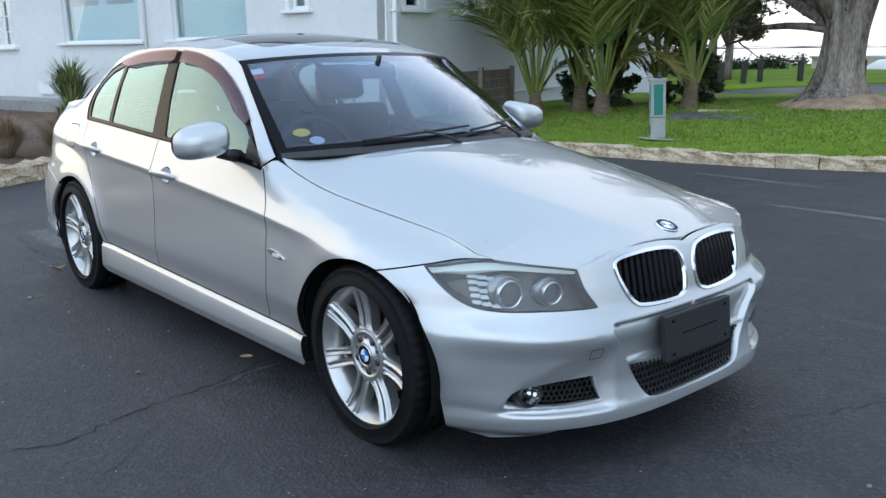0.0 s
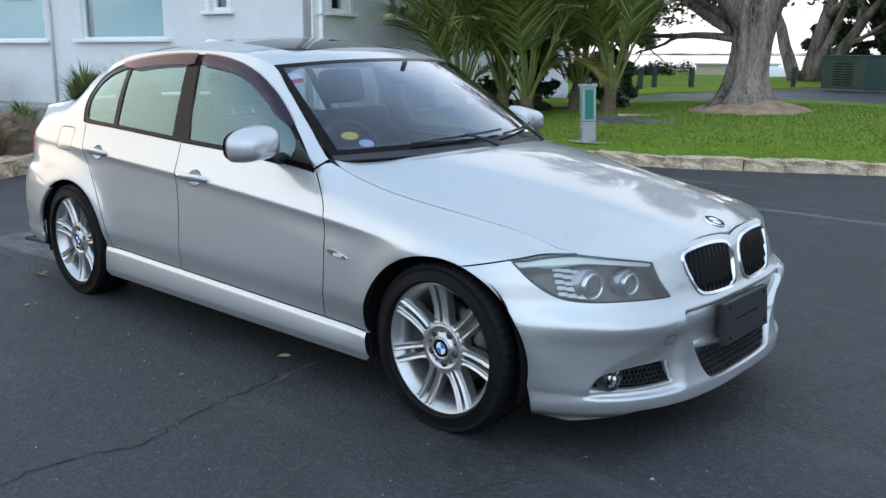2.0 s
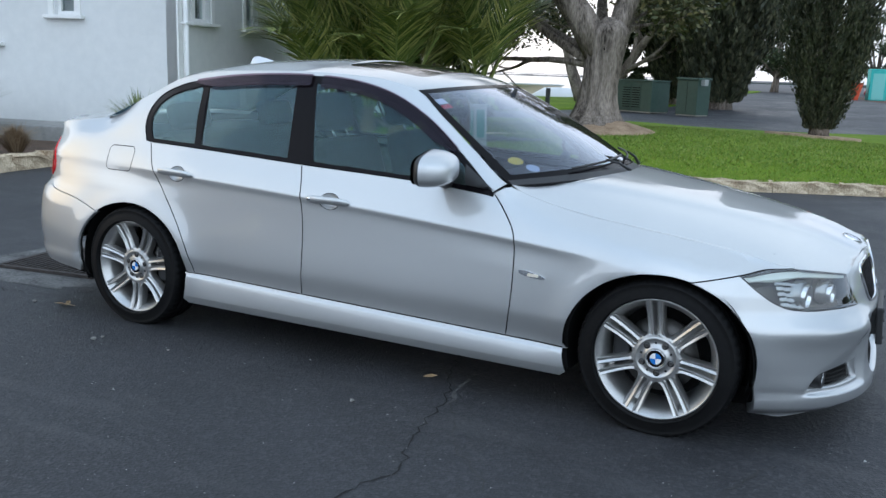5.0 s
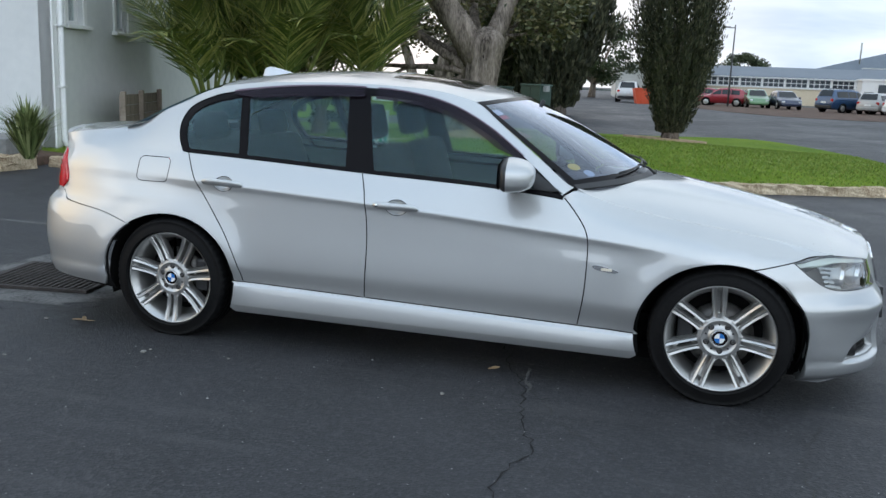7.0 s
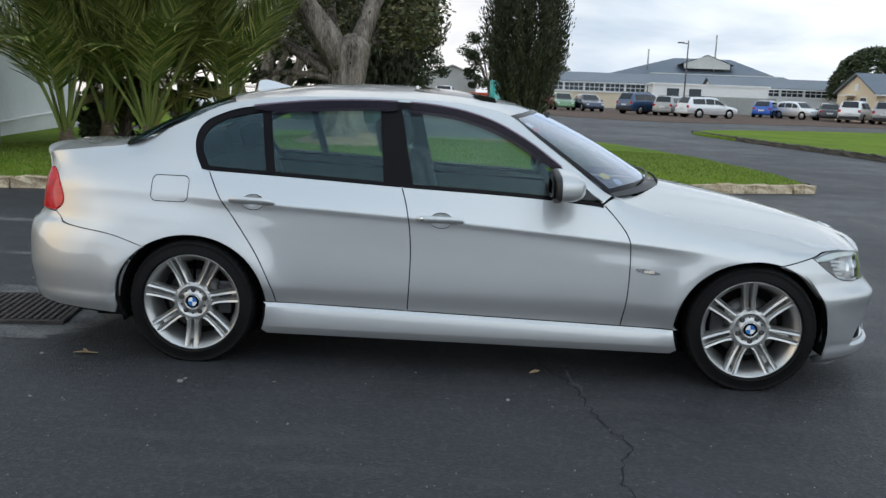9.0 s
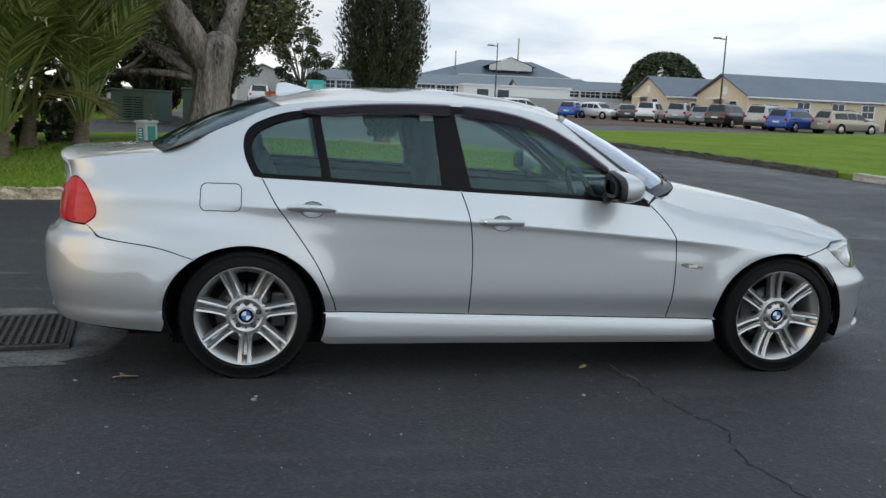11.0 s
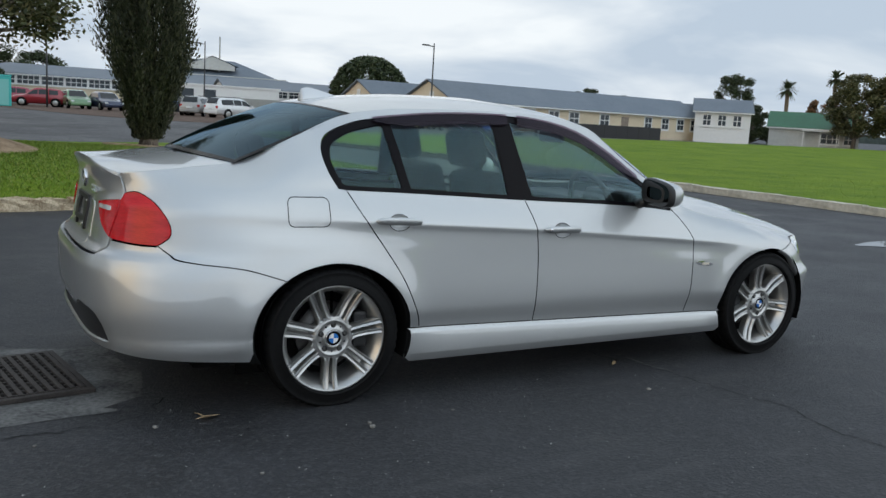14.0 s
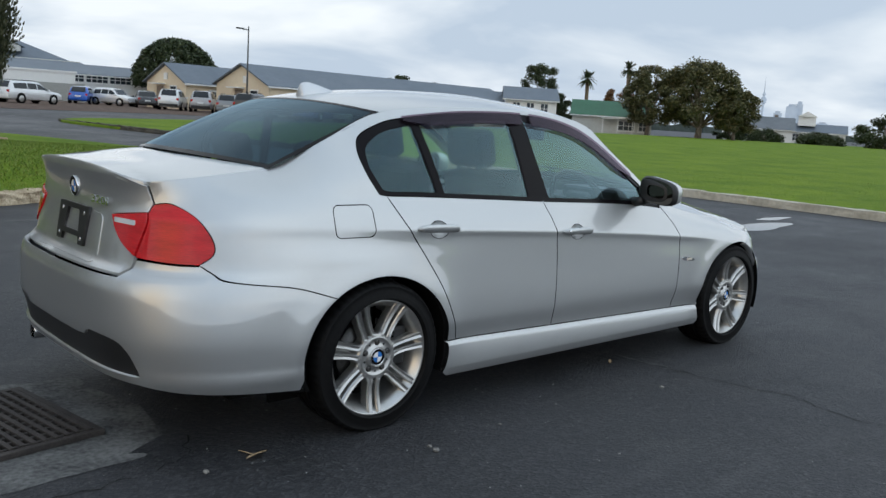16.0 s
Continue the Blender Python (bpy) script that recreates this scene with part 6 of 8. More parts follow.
# ---- the silver saloon ----
XS, AXLE, HUBZ = 1.25, 1.38, 0.306
ARCH_X, ARCH_Z = 0.374, 0.340  # half width and height of the wheel openings
T_Z = spline((-2.34, 0.96), (-2.23, 1.0), (-2.01, 1.032), (-1.784, 1.061), (-1.5, 1.188), (-1.231, 1.3), (-0.9, 1.338), (-0.437, 1.348), (-0.1, 1.336), (0.167, 1.284), (0.31, 1.182), (0.5, 1.045), (0.68, 0.918), (0.78, 0.878), (1.0, 0.828), (1.3, 0.785), (1.6, 0.738), (1.83, 0.70), (2.2, 0.695))
T_Y = spline((-2.34, 0.75), (-2.24, 0.712), (-2.01, 0.645), (-1.784, 0.605), (-1.5, 0.585), (-1.231, 0.567), (-0.9, 0.583), (-0.437, 0.60), (0.167, 0.598), (0.31, 0.63), (0.5, 0.68), (0.68, 0.72), (1.0, 0.725), (1.3, 0.708), (1.437, 0.703), (1.561, 0.706), (1.679, 0.722), (1.786, 0.755), (1.875, 0.81), (1.95, 0.84), (2.2, 0.85))
CREASE = spline((-2.34, 0.845), (-1.87, 0.85), (-1.57, 0.84), (-0.33, 0.785), (0.77, 0.71), (1.0, 0.69), (1.3, 0.65), (1.6, 0.60), (2.2, 0.585))
SHARP = spline((-2.2, 0.0), (-1.8, 0.3), (-1.35, 0.55), (-1.0, 1.0), (0.8, 1.0), (1.25, 0.0), (2.2, 0.0))
BELT_Z = spline((-2.34, 0.915), (-1.8, 0.965), (-1.5, 0.972), (-1.32, 0.968), (-0.41, 0.93), (0.61, 0.876), (0.8, 0.815), (1.0, 0.765), (1.3, 0.722), (1.6, 0.672), (2.2, 0.642))
BELT_Y = spline((-2.34, 0.74), (-1.8, 0.738), (-1.6, 0.743), (-1.32, 0.753), (-0.41, 0.766), (0.61, 0.772), (0.8, 0.79), (1.0, 0.813), (1.3, 0.834), (1.6, 0.842), (2.2, 0.85))
CREASE_Y = spline((-2.34, 0.80), (-2.0, 0.80), (-1.6, 0.803), (-1.2, 0.829), (-0.8, 0.837), (0.6, 0.841), (1.0, 0.856), (1.3, 0.866), (2.2, 0.868))
FLANK_Y = spline((-2.34, 0.806), (-2.0, 0.82), (-1.6, 0.838), (-1.2, 0.840), (-0.9, 0.840), (0.3, 0.843), (0.6, 0.847), (1.0, 0.861), (2.2, 0.868))
LOW_Y = spline((-2.34, 0.864), (-1.3, 0.864), (-0.8, 0.851), (0.4, 0.852), (1.1, 0.864), (2.2, 0.864))
SILLY = spline((-1.8, 0.0), (-1.55, 1.0), (1.55, 1.0), (1.8, 0.0))
NOSE = spline((0.12, 2.07), (0.15, 2.125), (0.175, 2.152), (0.21, 2.15), (0.25, 2.137), (0.31, 2.126), (0.4, 2.129), (0.448, 2.138), (0.466, 2.136), (0.52, 2.11), (0.6, 2.09), (0.68, 2.065), (0.72, 2.03))
TAIL = spline((0.2, 2.30), (0.26, 2.345), (0.34, 2.365), (0.45, 2.385), (0.6, 2.39), (0.655, 2.375), (0.69, 2.325), (0.75, 2.315), (0.9, 2.295), (0.97, 2.30), (1.02, 2.315), (1.06, 2.30), (1.3, 2.2))
NOSE_N = spline((0.13, 2.8), (0.2, 2.95), (0.3, 3.12), (0.46, 3.15), (0.55, 2.7), (0.7, 2.6))


def step01(v):
    v = np.clip(v, 0, 1)
    return v * v * (3 - 2 * v)


def section(x, z):
    """Half width of the body at station x and height z."""
    x, z = np.broadcast_arrays(np.asarray(x, float), np.asarray(z, float))
    zc, cs, zb, zt, s = CREASE(x), SHARP(x), BELT_Z(x), T_Z(x), SILLY(x)
    one, sz = np.ones_like(x), 0.31 - 0.02 * x
    kz = np.stack([0.13 * one, 0.165 * one, 0.199 * one, (0.23 - 0.022 * s), 0.255 + s * (sz - 0.275), 0.315 + s * (sz - 0.319), 0.42 * one, zc - 0.13, zc - 0.036, zc - 0.003, zc + 0.012, np.maximum(zb, zc + 0.04), np.maximum(zt, zb + 0.04)], -1)
    yc, yf, lip = CREASE_Y(x), FLANK_Y(x), 0.035 * step01((x - 1.35) / 0.25)
    ky = np.stack([0.775 + lip, 0.833 + 0.012 * s + 0.6 * lip, 0.847 + 0.011 * s + 0.3 * lip, 0.853 + 0.0075 * s, 0.857 - 0.005 * s, 0.860 - 0.021 * s, LOW_Y(x), yf, yc + 0.001 - 0.0015 * cs + 0.24 * (1 - cs) * np.maximum(yf - yc, 0), yc + 0.003 * cs, yc - 0.0035, BELT_Y(x), T_Y(x)], -1)
    y = hermite(kz, ky, pchip_slopes(kz, ky), z)
    cab = np.clip((z - zb) / np.maximum(zt - zb, 0.05), 0, 1) * step01((x + 1.75) / 0.35) * step01((0.75 - x) / 0.12)
    y = y + 0.014 * np.sin(math.pi * cab)
    for ax in (-AXLE, AXLE):
        d = np.hypot((x - ax) / ARCH_X, (z - HUBZ) / ARCH_Z) * 0.356
        y = y + 0.013 * np.exp(-(((d - 0.356) / 0.075) ** 2)) * np.clip((z - 0.2) / 0.15, 0, 1)
    # stepped lower edge of the rear bumper
    y = y + 0.010 * step01((-x - 1.62) / 0.2) * np.clip((0.72 - z) / 0.13, 0, 1)
    y = y + 0.011 * step01((0.345 - z) / 0.02) * step01((-x - 1.70) / 0.12) * step01((z - 0.24) / 0.06)
    return y


def ring_table(A, W, n):
    ph = np.linspace(math.pi / 2, 0, 900)
    r = (np.abs(np.cos(ph) / A) ** n + np.abs(np.sin(ph) / W) ** n) ** (-1 / n)
    x, y = r * np.cos(ph), r * np.sin(ph)
    s = np.concatenate([[0], np.cumsum(np.hypot(np.diff(x), np.diff(y)))])
    return ph, s, x


FT, RT = ring_table(0.88, 0.87, 3.2), ring_table(1.10, 0.86, 4.2)
A_FRONT, A_REAR = XS + FT[1][-1], -(XS + RT[1][-1])


def body(q, side=-1.0):
    """The body's side, nose and tail skin: a runs along the waist from tail to nose, z is the height."""
    a, z = q[:, 0], q[:, 1]
    x, y = a.copy(), np.zeros_like(a)
    mid = np.abs(a) <= XS
    y[mid] = section(a[mid], z[mid])
    for tab, sgn, ext, n in ((FT, 1, NOSE, NOSE_N), (RT, -1, TAIL, lambda v: np.full_like(v, 4.2))):
        m = a * sgn > XS
        if not m.any():
            continue
        s = np.clip(a[m] * sgn - XS, 0, tab[1][-1])
        over = a[m] * sgn - XS - s
        ph = np.interp(s, tab[1], tab[0])
        xr = XS + np.interp(s, tab[1], tab[2])
        W = section(sgn * xr, z[m])
        A = ext(z[m]) - XS
        nn = n(z[m])
        if sgn > 0:
            r = (np.abs(np.cos(ph) / A) ** nn + np.abs(np.sin(ph) / W) ** nn) ** (-1 / nn)
            x[m] = XS + r * np.cos(ph)
            y[m] = r * np.sin(ph) - over
        else:
            yr = (xr - XS) * np.tan(ph)
            x[m] = -(XS + (xr - XS) * A / 1.10)
            y[m] = np.where(xr - XS > 1e-6, yr, 0.86) * W / 0.86 - over
    return np.stack([x, y * side, z], 1)


def at(x, y=None):
    """The waist coordinate of a place; on the straight sides it is x itself."""
    if abs(x) <= XS:
        return x
    sgn, tab = (1, FT) if x > 0 else (-1, RT)
    if y is None:
        return sgn * (XS + float(np.interp(abs(x) - XS, tab[2], tab[1])))
    ph = math.atan2(abs(y), abs(x) - XS)
    return sgn * (XS + float(np.interp(-ph, -tab[0], tab[1])))


def side_skin(side):
    return with_normals(lambda q: body(q, side), -side)


SCOOP = ([0.40, 0.50, 0.586, 0.706, 0.755, 0.795], [0.465, 0.435, 0.402, 0.346, 0.30, 0.25])


def nose_skin(q):
    """The nose, with the number plate's panel set back between two slanting edges."""
    p = body(np.stack([A_FRONT - np.abs(q[:, 0]), q[:, 1]], 1), 1.0) * np.where(q[:, :1] < 0, [[1, -1, 1]], [[1, 1, 1]])
    c, z = np.abs(q[:, 0]), q[:, 1]
    edge = 0.412 - 0.06 * np.clip((0.465 - z) / 0.1, 0, 1.1)
    p[:, 0] -= 0.024 * step01((edge - c) / 0.018) * step01((z - 0.34) / 0.015) * step01((0.492 - z) / 0.012)
    # scooped cheeks round the fog lamps, over a ledge
    top = np.interp(c, *SCOOP)
    p[:, 0] -= 0.02 * step01((top - z) / 0.1) * step01((z - 0.220) / 0.010) * step01((c - 0.39) / 0.05) * step01((0.83 + (0.25 - z) * 0.2 - c) / 0.09)
    # fold below the lamps that runs round the corner
    fold = np.interp(c, [0.44, 0.63, 0.81, 1.0], [0.471, 0.475, 0.486, 0.521])
    d = 0.008 * np.exp(-np.abs(z - fold) / 0.035) * step01((c - 0.42) / 0.1) * step01((1.05 - c) / 0.28)
    r = np.maximum(np.hypot(p[:, 0] - 1.3, p[:, 1]), 0.1)
    p[:, 0] += d * (p[:, 0] - 1.3) / r
    p[:, 1] += d * p[:, 1] / r
    return p


def tail_skin(q):
    return body(np.stack([A_REAR + np.abs(q[:, 0]), q[:, 1]], 1), 1.0) * np.where(q[:, :1] < 0, [[1, -1, 1]], [[1, 1, 1]])


NOSE_S, TAIL_S = with_normals(nose_skin, 1.0), with_normals(tail_skin, -1.0)
SIDE_S = {-1: side_skin(-1.0), 1: side_skin(1.0)}


def cn(x, y):
    """Distance from the nose's middle along the skin."""
    return A_FRONT - at(x, y)


def ct(x, y):
    return at(x, y) - A_REAR


def mirrored(half):
    """A loop from the right half: half runs from the lower middle to the upper middle."""
    return outline([(-c, z) for c, z in half], [(c, z) for c, z in half[::-1]])


HOOD_MID = spline((0.7, 0.965), (0.95, 0.945), (1.32, 0.888), (1.7, 0.81), (1.9, 0.757), (2.0, 0.722), (2.07, 0.695), (2.2, 0.65))
ROOF_MID = spline((-1.6, 1.22), (-1.34, 1.335), (-1.1, 1.38), (-0.74, 1.412), (-0.44, 1.418), (-0.14, 1.402), (0.16, 1.352), (0.36, 1.288))
DECK_MID = spline((-2.36, 1.038), (-2.3, 1.044), (-2.24, 1.047), (-2.1, 1.052), (-1.9, 1.075), (-1.7, 1.09))


def top_skin(mid, power, rim, extra=None):
    """A crowned skin between the rim on one side and its mirror image; rim: points (x, y, z) in rising x."""
    rx, ry, rz = np.array(sorted(rim)).T

    def f(q):
        x, y = q[:, 0], q[:, 1]
        zm, zt, ye = mid(x), np.interp(x, rx, rz), np.interp(x, rx, ry)
        u = np.clip(np.abs(y) / np.maximum(ye, 0.03), 0, 1.05)
        z = np.maximum(zm, zt) - (np.maximum(zm, zt) - zt) * u**power
        if extra is not None:
            z = z + extra(x, y) * (1 - np.clip(u, 0, 1) ** 8)
        return np.stack([x, y, z], 1)

    return with_normals(f, 1.0)


def hood_ridges(x, y):
    """Two soft ridges that run from the windscreen's foot in to the grille."""
    yr = 0.50 - 0.24 * (x - 0.9) / 1.1
    d = np.abs(y) - yr
    fade = np.clip((x - 0.7) / 0.3, 0, 1)
    return fade * 0.009 / (1 + np.exp(d / 0.016)) - 0.006 * fade * np.exp(-((np.abs(y) / 0.16) ** 2)) * np.clip((x - 1.5) / 0.5, 0, 1)




def screen_skin(bot_mid, bot_cor, top_mid, top_cor, bulge, side, flat=0.0):
    """A bowed pane between a lower and an upper edge; u across from -1 to 1, v up from 0 to 1."""

    def f(q):
        u, v = q[:, 0], q[:, 1]
        k = np.abs(u) ** 2.2
        edge = lambda m, c: np.stack([m[0] + (c[0] - m[0]) * k, c[1] * u, m[2] + (c[2] - m[2]) * k], 1)
        b, t = edge(bot_mid, bot_cor), edge(top_mid, top_cor)
        p = b * (1 - v)[:, None] + t * v[:, None]
        p[:, 2] += bulge * 4 * v * (1 - v) * (1 - flat * np.abs(u) ** 4)
        return p

    return with_normals(f, side)


WS = dict(bot_mid=(1.0, 0, 0.945), bot_cor=(0.68, 0.718, 0.917), top_mid=(0.30, 0, 1.312), top_cor=(0.167, 0.597, 1.284))
RW = dict(bot_mid=(-1.90, 0, 1.082), bot_cor=(-1.784, 0.607, 1.06), top_mid=(-1.33, 0, 1.338), top_cor=(-1.231, 0.569, 1.3))
WIND_S = screen_skin(**WS, bulge=0.022, side=1.0, flat=1.0)
REAR_S = screen_skin(**RW, bulge=0.02, side=-1.0, flat=1.1)

car = thing("saloon_car", "silver metallic four-door saloon car parked on asphalt", "car")


def build_shell():
    """The dark inner skin behind the gaps, cut away for wheels and windows."""
    for side in (-1, 1):
        loop = outline(straight([(at(-2.12), 0.24), (at(-1.80), 0.22)], 0.04), arc(-AXLE, HUBZ, 0.36, 195, -15, 30), straight([(-1.0, 0.18), (1.0, 0.18)], 0.05),
                       arc(AXLE, HUBZ, 0.36, 195, -15, 30), straight([(at(1.74), 0.25), (at(1.70), 0.62)], 0.04),
                       [(a, float(T_Z(a) - 0.03)) for a in np.linspace(1.5, 0.8, 20)], straight([(0.62, 0.85), (-0.4, 0.89), (-1.3, 0.92)], 0.05),
                       straight([(-1.7, 0.94), (at(-2.12), 0.88)], 0.05))
        part("inner_shell", patch(SIDE_S[side], loop, step=0.05, depth=0, lift=-0.016), SHELL, car)
    # wheel housings
    for sx in (-1, 1):
        for side in (-1, 1):
            me = lathe([(0.36, 0.62), (0.365, 0.8), (0.365, 0.845)], 40)
            vs = [(v.co.x + sx * AXLE, v.co.y * side, v.co.z + HUBZ) for v in me.vertices]
            fs = [tuple(p.vertices) for p in me.polygons if (sum(me.vertices[i].co.z for i in p.vertices) / 4) > -0.12]
            part("wheel_housing", mesh(vs, fs, True), SHELL, car)
            part("inner_panel", box_bm((0.74, 0.02, 0.62), (sx * AXLE, side * 0.60, 0.42)), SHELL, car)
    part("underbody", box_bm((3.9, 1.3, 0.03), (0, 0, 0.185)), SHELL, car)


# outlines on the right-hand skin, in waist coordinate and height
GAP_A = [(0.637, 0.879), (0.695, 0.82), (0.755, 0.74), (0.772, 0.66), (0.77, 0.46), (0.748, 0.295)]
GAP_B = [(-0.352, 0.925), (-0.318, 0.82), (-0.298, 0.70), (-0.292, 0.55), (-0.30, 0.312)]
GAP_C = [(-1.318, 0.962), (-1.245, 0.84), (-1.15, 0.71), (-1.05, 0.56), (-0.975, 0.40), (-0.955, 0.328)]
DLO_TOP = [(-1.355, 0.968), (-1.40, 1.06), (-1.412, 1.138), (-1.375, 1.20), (-1.255, 1.25), (-1.13, 1.278), (-0.80, 1.316), (-0.44, 1.328), (-0.165, 1.311), (0.055, 1.26), (0.25, 1.165), (0.43, 1.04), (0.55, 0.948), (0.632, 0.881)]
BUMP_R = [(at(-1.60), 0.578), (at(-1.77), 0.63), (A_REAR + 1.03, 0.654), (A_REAR + 0.931, 0.668), (A_REAR + 0.883, 0.684), (A_REAR + 0.82, 0.72)]
TL_OUT = [(0.82, 0.72), (0.868, 0.757), (0.866, 0.80), (0.828, 0.855), (0.782, 0.90), (0.72, 0.928), (0.655, 0.922)]


def arch(ax, a0, a1, n=24):
    """The edge of a wheel opening, a little wider than it is high."""
    return [(ax + ARCH_X * math.cos(radians(a0 + (a1 - a0) * k / n)), HUBZ + ARCH_Z * math.sin(radians(a0 + (a1 - a0) * k / n))) for k in range(n + 1)]


def sill_z(x):
    return 0.31 - 0.02 * x


def belt_run(x0, x1, d=0.0):
    return [(float(x), float(BELT_Z(x)) - d) for x in np.linspace(x0, x1, max(3, int(abs(x1 - x0) / 0.03)))]


def t_run(a0, a1, n=40, d=0.0):
    out = []
    for a in np.linspace(a0, a1, n):
        xr = a if abs(a) <= XS else (1 if a > 0 else -1) * (XS + float(np.interp(abs(a) - XS, *((FT[1], FT[2]) if a > 0 else (RT[1], RT[2])))))
        z = float(T_Z(xr))
        for _ in range(12):
            z = float(T_Z(body(np.array([(a, z)]), 1.0)[0, 0]))
        out.append((float(a), z - d))
    return out


def arch_angle(ax, x, z):
    return math.degrees(math.atan2((z - HUBZ) / ARCH_Z, (x - ax) / ARCH_X))


LAMP_OUT, LAMP_TOP, LAMP_IN, LAMP_LOW = (cn(1.657, 0.80), 0.667), (cn(1.832, 0.668), 0.694), (cn(2.0, 0.468), 0.659), (cn(2.05, 0.425), 0.541)
LAMP = outline(smooth_path([LAMP_OUT, (cn(1.745, 0.742), 0.684), LAMP_TOP, (cn(1.918, 0.562), 0.679), LAMP_IN], 0.015), smooth_path([LAMP_IN, (cn(2.0, 0.445), 0.60), LAMP_LOW], 0.015),
               smooth_path([LAMP_LOW, (cn(1.985, 0.58), 0.544), (cn(1.89, 0.695), 0.546), (cn(1.814, 0.75), 0.560), (cn(1.74, 0.782), 0.602), LAMP_OUT], 0.015))
TLAMP = outline(smooth_path(TL_OUT, 0.015), straight([(0.655, 0.922), (0.618, 0.89), (0.57, 0.728)], 0.02), straight([(0.57, 0.728), (0.66, 0.724), (0.75, 0.72), (0.82, 0.72)], 0.02))
TLAMP_IN = outline(straight([(0.563, 0.731), (0.612, 0.892)], 0.02), straight([(0.612, 0.892), (0.388, 0.868)], 0.02), smooth_path([(0.388, 0.868), (0.412, 0.825), (0.475, 0.774), (0.563, 0.731)], 0.02))
FUEL = round_rect(at(-1.512), 0.867, 0.196, 0.124, 0.028)


HOOD_NOSE = smooth_path([LAMP_IN, (0.43, 0.684), (0.385, 0.694), (0.33, 0.701), (0.2, 0.706), (0.08, 0.702), (0.0, 0.69)], 0.02)
HOOD_FRONT = smooth_path([LAMP_TOP, (cn(1.918, 0.562), 0.679), LAMP_IN], 0.02)[:-1] + HOOD_NOSE


def rim_of(run):
    return [(float(p[0]), abs(float(p[1])), float(p[2])) for p in run]


HOOD_RIM = rim_of(body(np.array(t_run(0.68, A_FRONT - LAMP_TOP[0], 40)), 1.0)) + rim_of(NOSE_S(np.array(HOOD_FRONT))[0])
ROOF_RIM = rim_of(body(np.array(t_run(-1.3, 0.25, 60)), 1.0))
DECK_RIM = rim_of(body(np.array(t_run(at(-2.225, 0.60), at(-1.75), 40)), 1.0))
HOOD_S = top_skin(HOOD_MID, 2.6, HOOD_RIM, hood_ridges)
ROOF_S = top_skin(ROOF_MID, 2.3, ROOF_RIM)
DECK_S = top_skin(DECK_MID, 3.0, DECK_RIM)


LIP = smooth_path([(ct(-2.225, 0.60) - 0.008, 0.985), (0.5, 1.015), (0.35, 1.032), (0.15, 1.04), (0.0, 1.042)], 0.03)


def crease_points(a0, a1):
    out = []
    for a in np.arange(a0, a1, 0.025):
        zc = float(CREASE(a))
        out += [(float(a), zc + d) for d in (-0.05, -0.036, -0.02, -0.009, -0.002, 0.005, 0.013, 0.03)]
        out += [(float(a), 0.31 - 0.02 * float(a) - d) for d in (0.001, 0.004, 0.008, 0.012, 0.016, 0.02, 0.025, 0.035)]
        out += [(float(a), z) for z in (0.18, 0.197, 0.203, 0.21, 0.23, 0.25, 0.27)]
    return out


HANDLES = [(-0.153, 0.775), (-1.08, 0.823)]
HANDLE_CUPS = [[(hx + 0.005 + 0.052 * math.cos(t), hz - 0.002 + 0.036 * math.sin(t)) for t in np.linspace(0, 2 * math.pi, 28, endpoint=False)] for hx, hz in HANDLES]


def door_handle(S, side, door, cup, hx, hz):
    """A bar handle over a dished cup in the door skin."""
    def dish(q):
        d = np.hypot((q[:, 0] - hx - 0.005) / 0.052, (q[:, 1] - hz + 0.002) / 0.036)
        p, n = S(q)
        return p - n * (0.017 * np.sqrt(np.clip(1 - d**2, 0, 1)))[:, None]
    part("handle_cup", patch(with_normals(dish, -side), cup, step=0.012, depth=0), PAINT, door)
    n = 22
    vs, fs = [], []
    seg = 12
    for i in range(n + 1):
        t = -1 + 2 * i / n
        a = hx + 0.118 * t
        zc = hz - 0.004 * t * 1.0 - 0.012 * 0
        hh = 0.0165 * max(0.0, 1 - abs(t) ** 5) ** 0.5 + 0.001
        th = 0.011 * max(0.0, 1 - abs(t) ** 6) ** 0.5 + 0.001
        off = 0.017 - 0.012 * abs(t) ** 4
        P, N = S(np.array([(a, zc)]))
        c = P[0] + N[0] * off
        for k in range(seg):
            an = 2 * math.pi * k / seg
            vs.append(c + N[0] * th * math.sin(an) + np.array([0, 0, 1]) * hh * math.cos(an))
    for i in range(n):
        for k in range(seg):
            l = (k + 1) % seg
            f = (i * seg + k, i * seg + l, (i + 1) * seg + l, (i + 1) * seg + k)
            fs.append(f if side < 0 else f[::-1])
    part("door_handle", mesh(vs, fs, True), PAINT, door)
    if hx > -0.5 and side < 0:
        P, N = S(np.array([(hx - 0.088, hz + 0.003)]))
        k = part("lock_barrel", lathe([(0.0, 0.004), (0.007, 0.004), (0.009, 0.0)], 16), CHROME, door)
        k.matrix_local = Matrix.Translation(P[0] + N[0] * 0.027) @ Matrix.Rotation(math.pi, 4, "X")


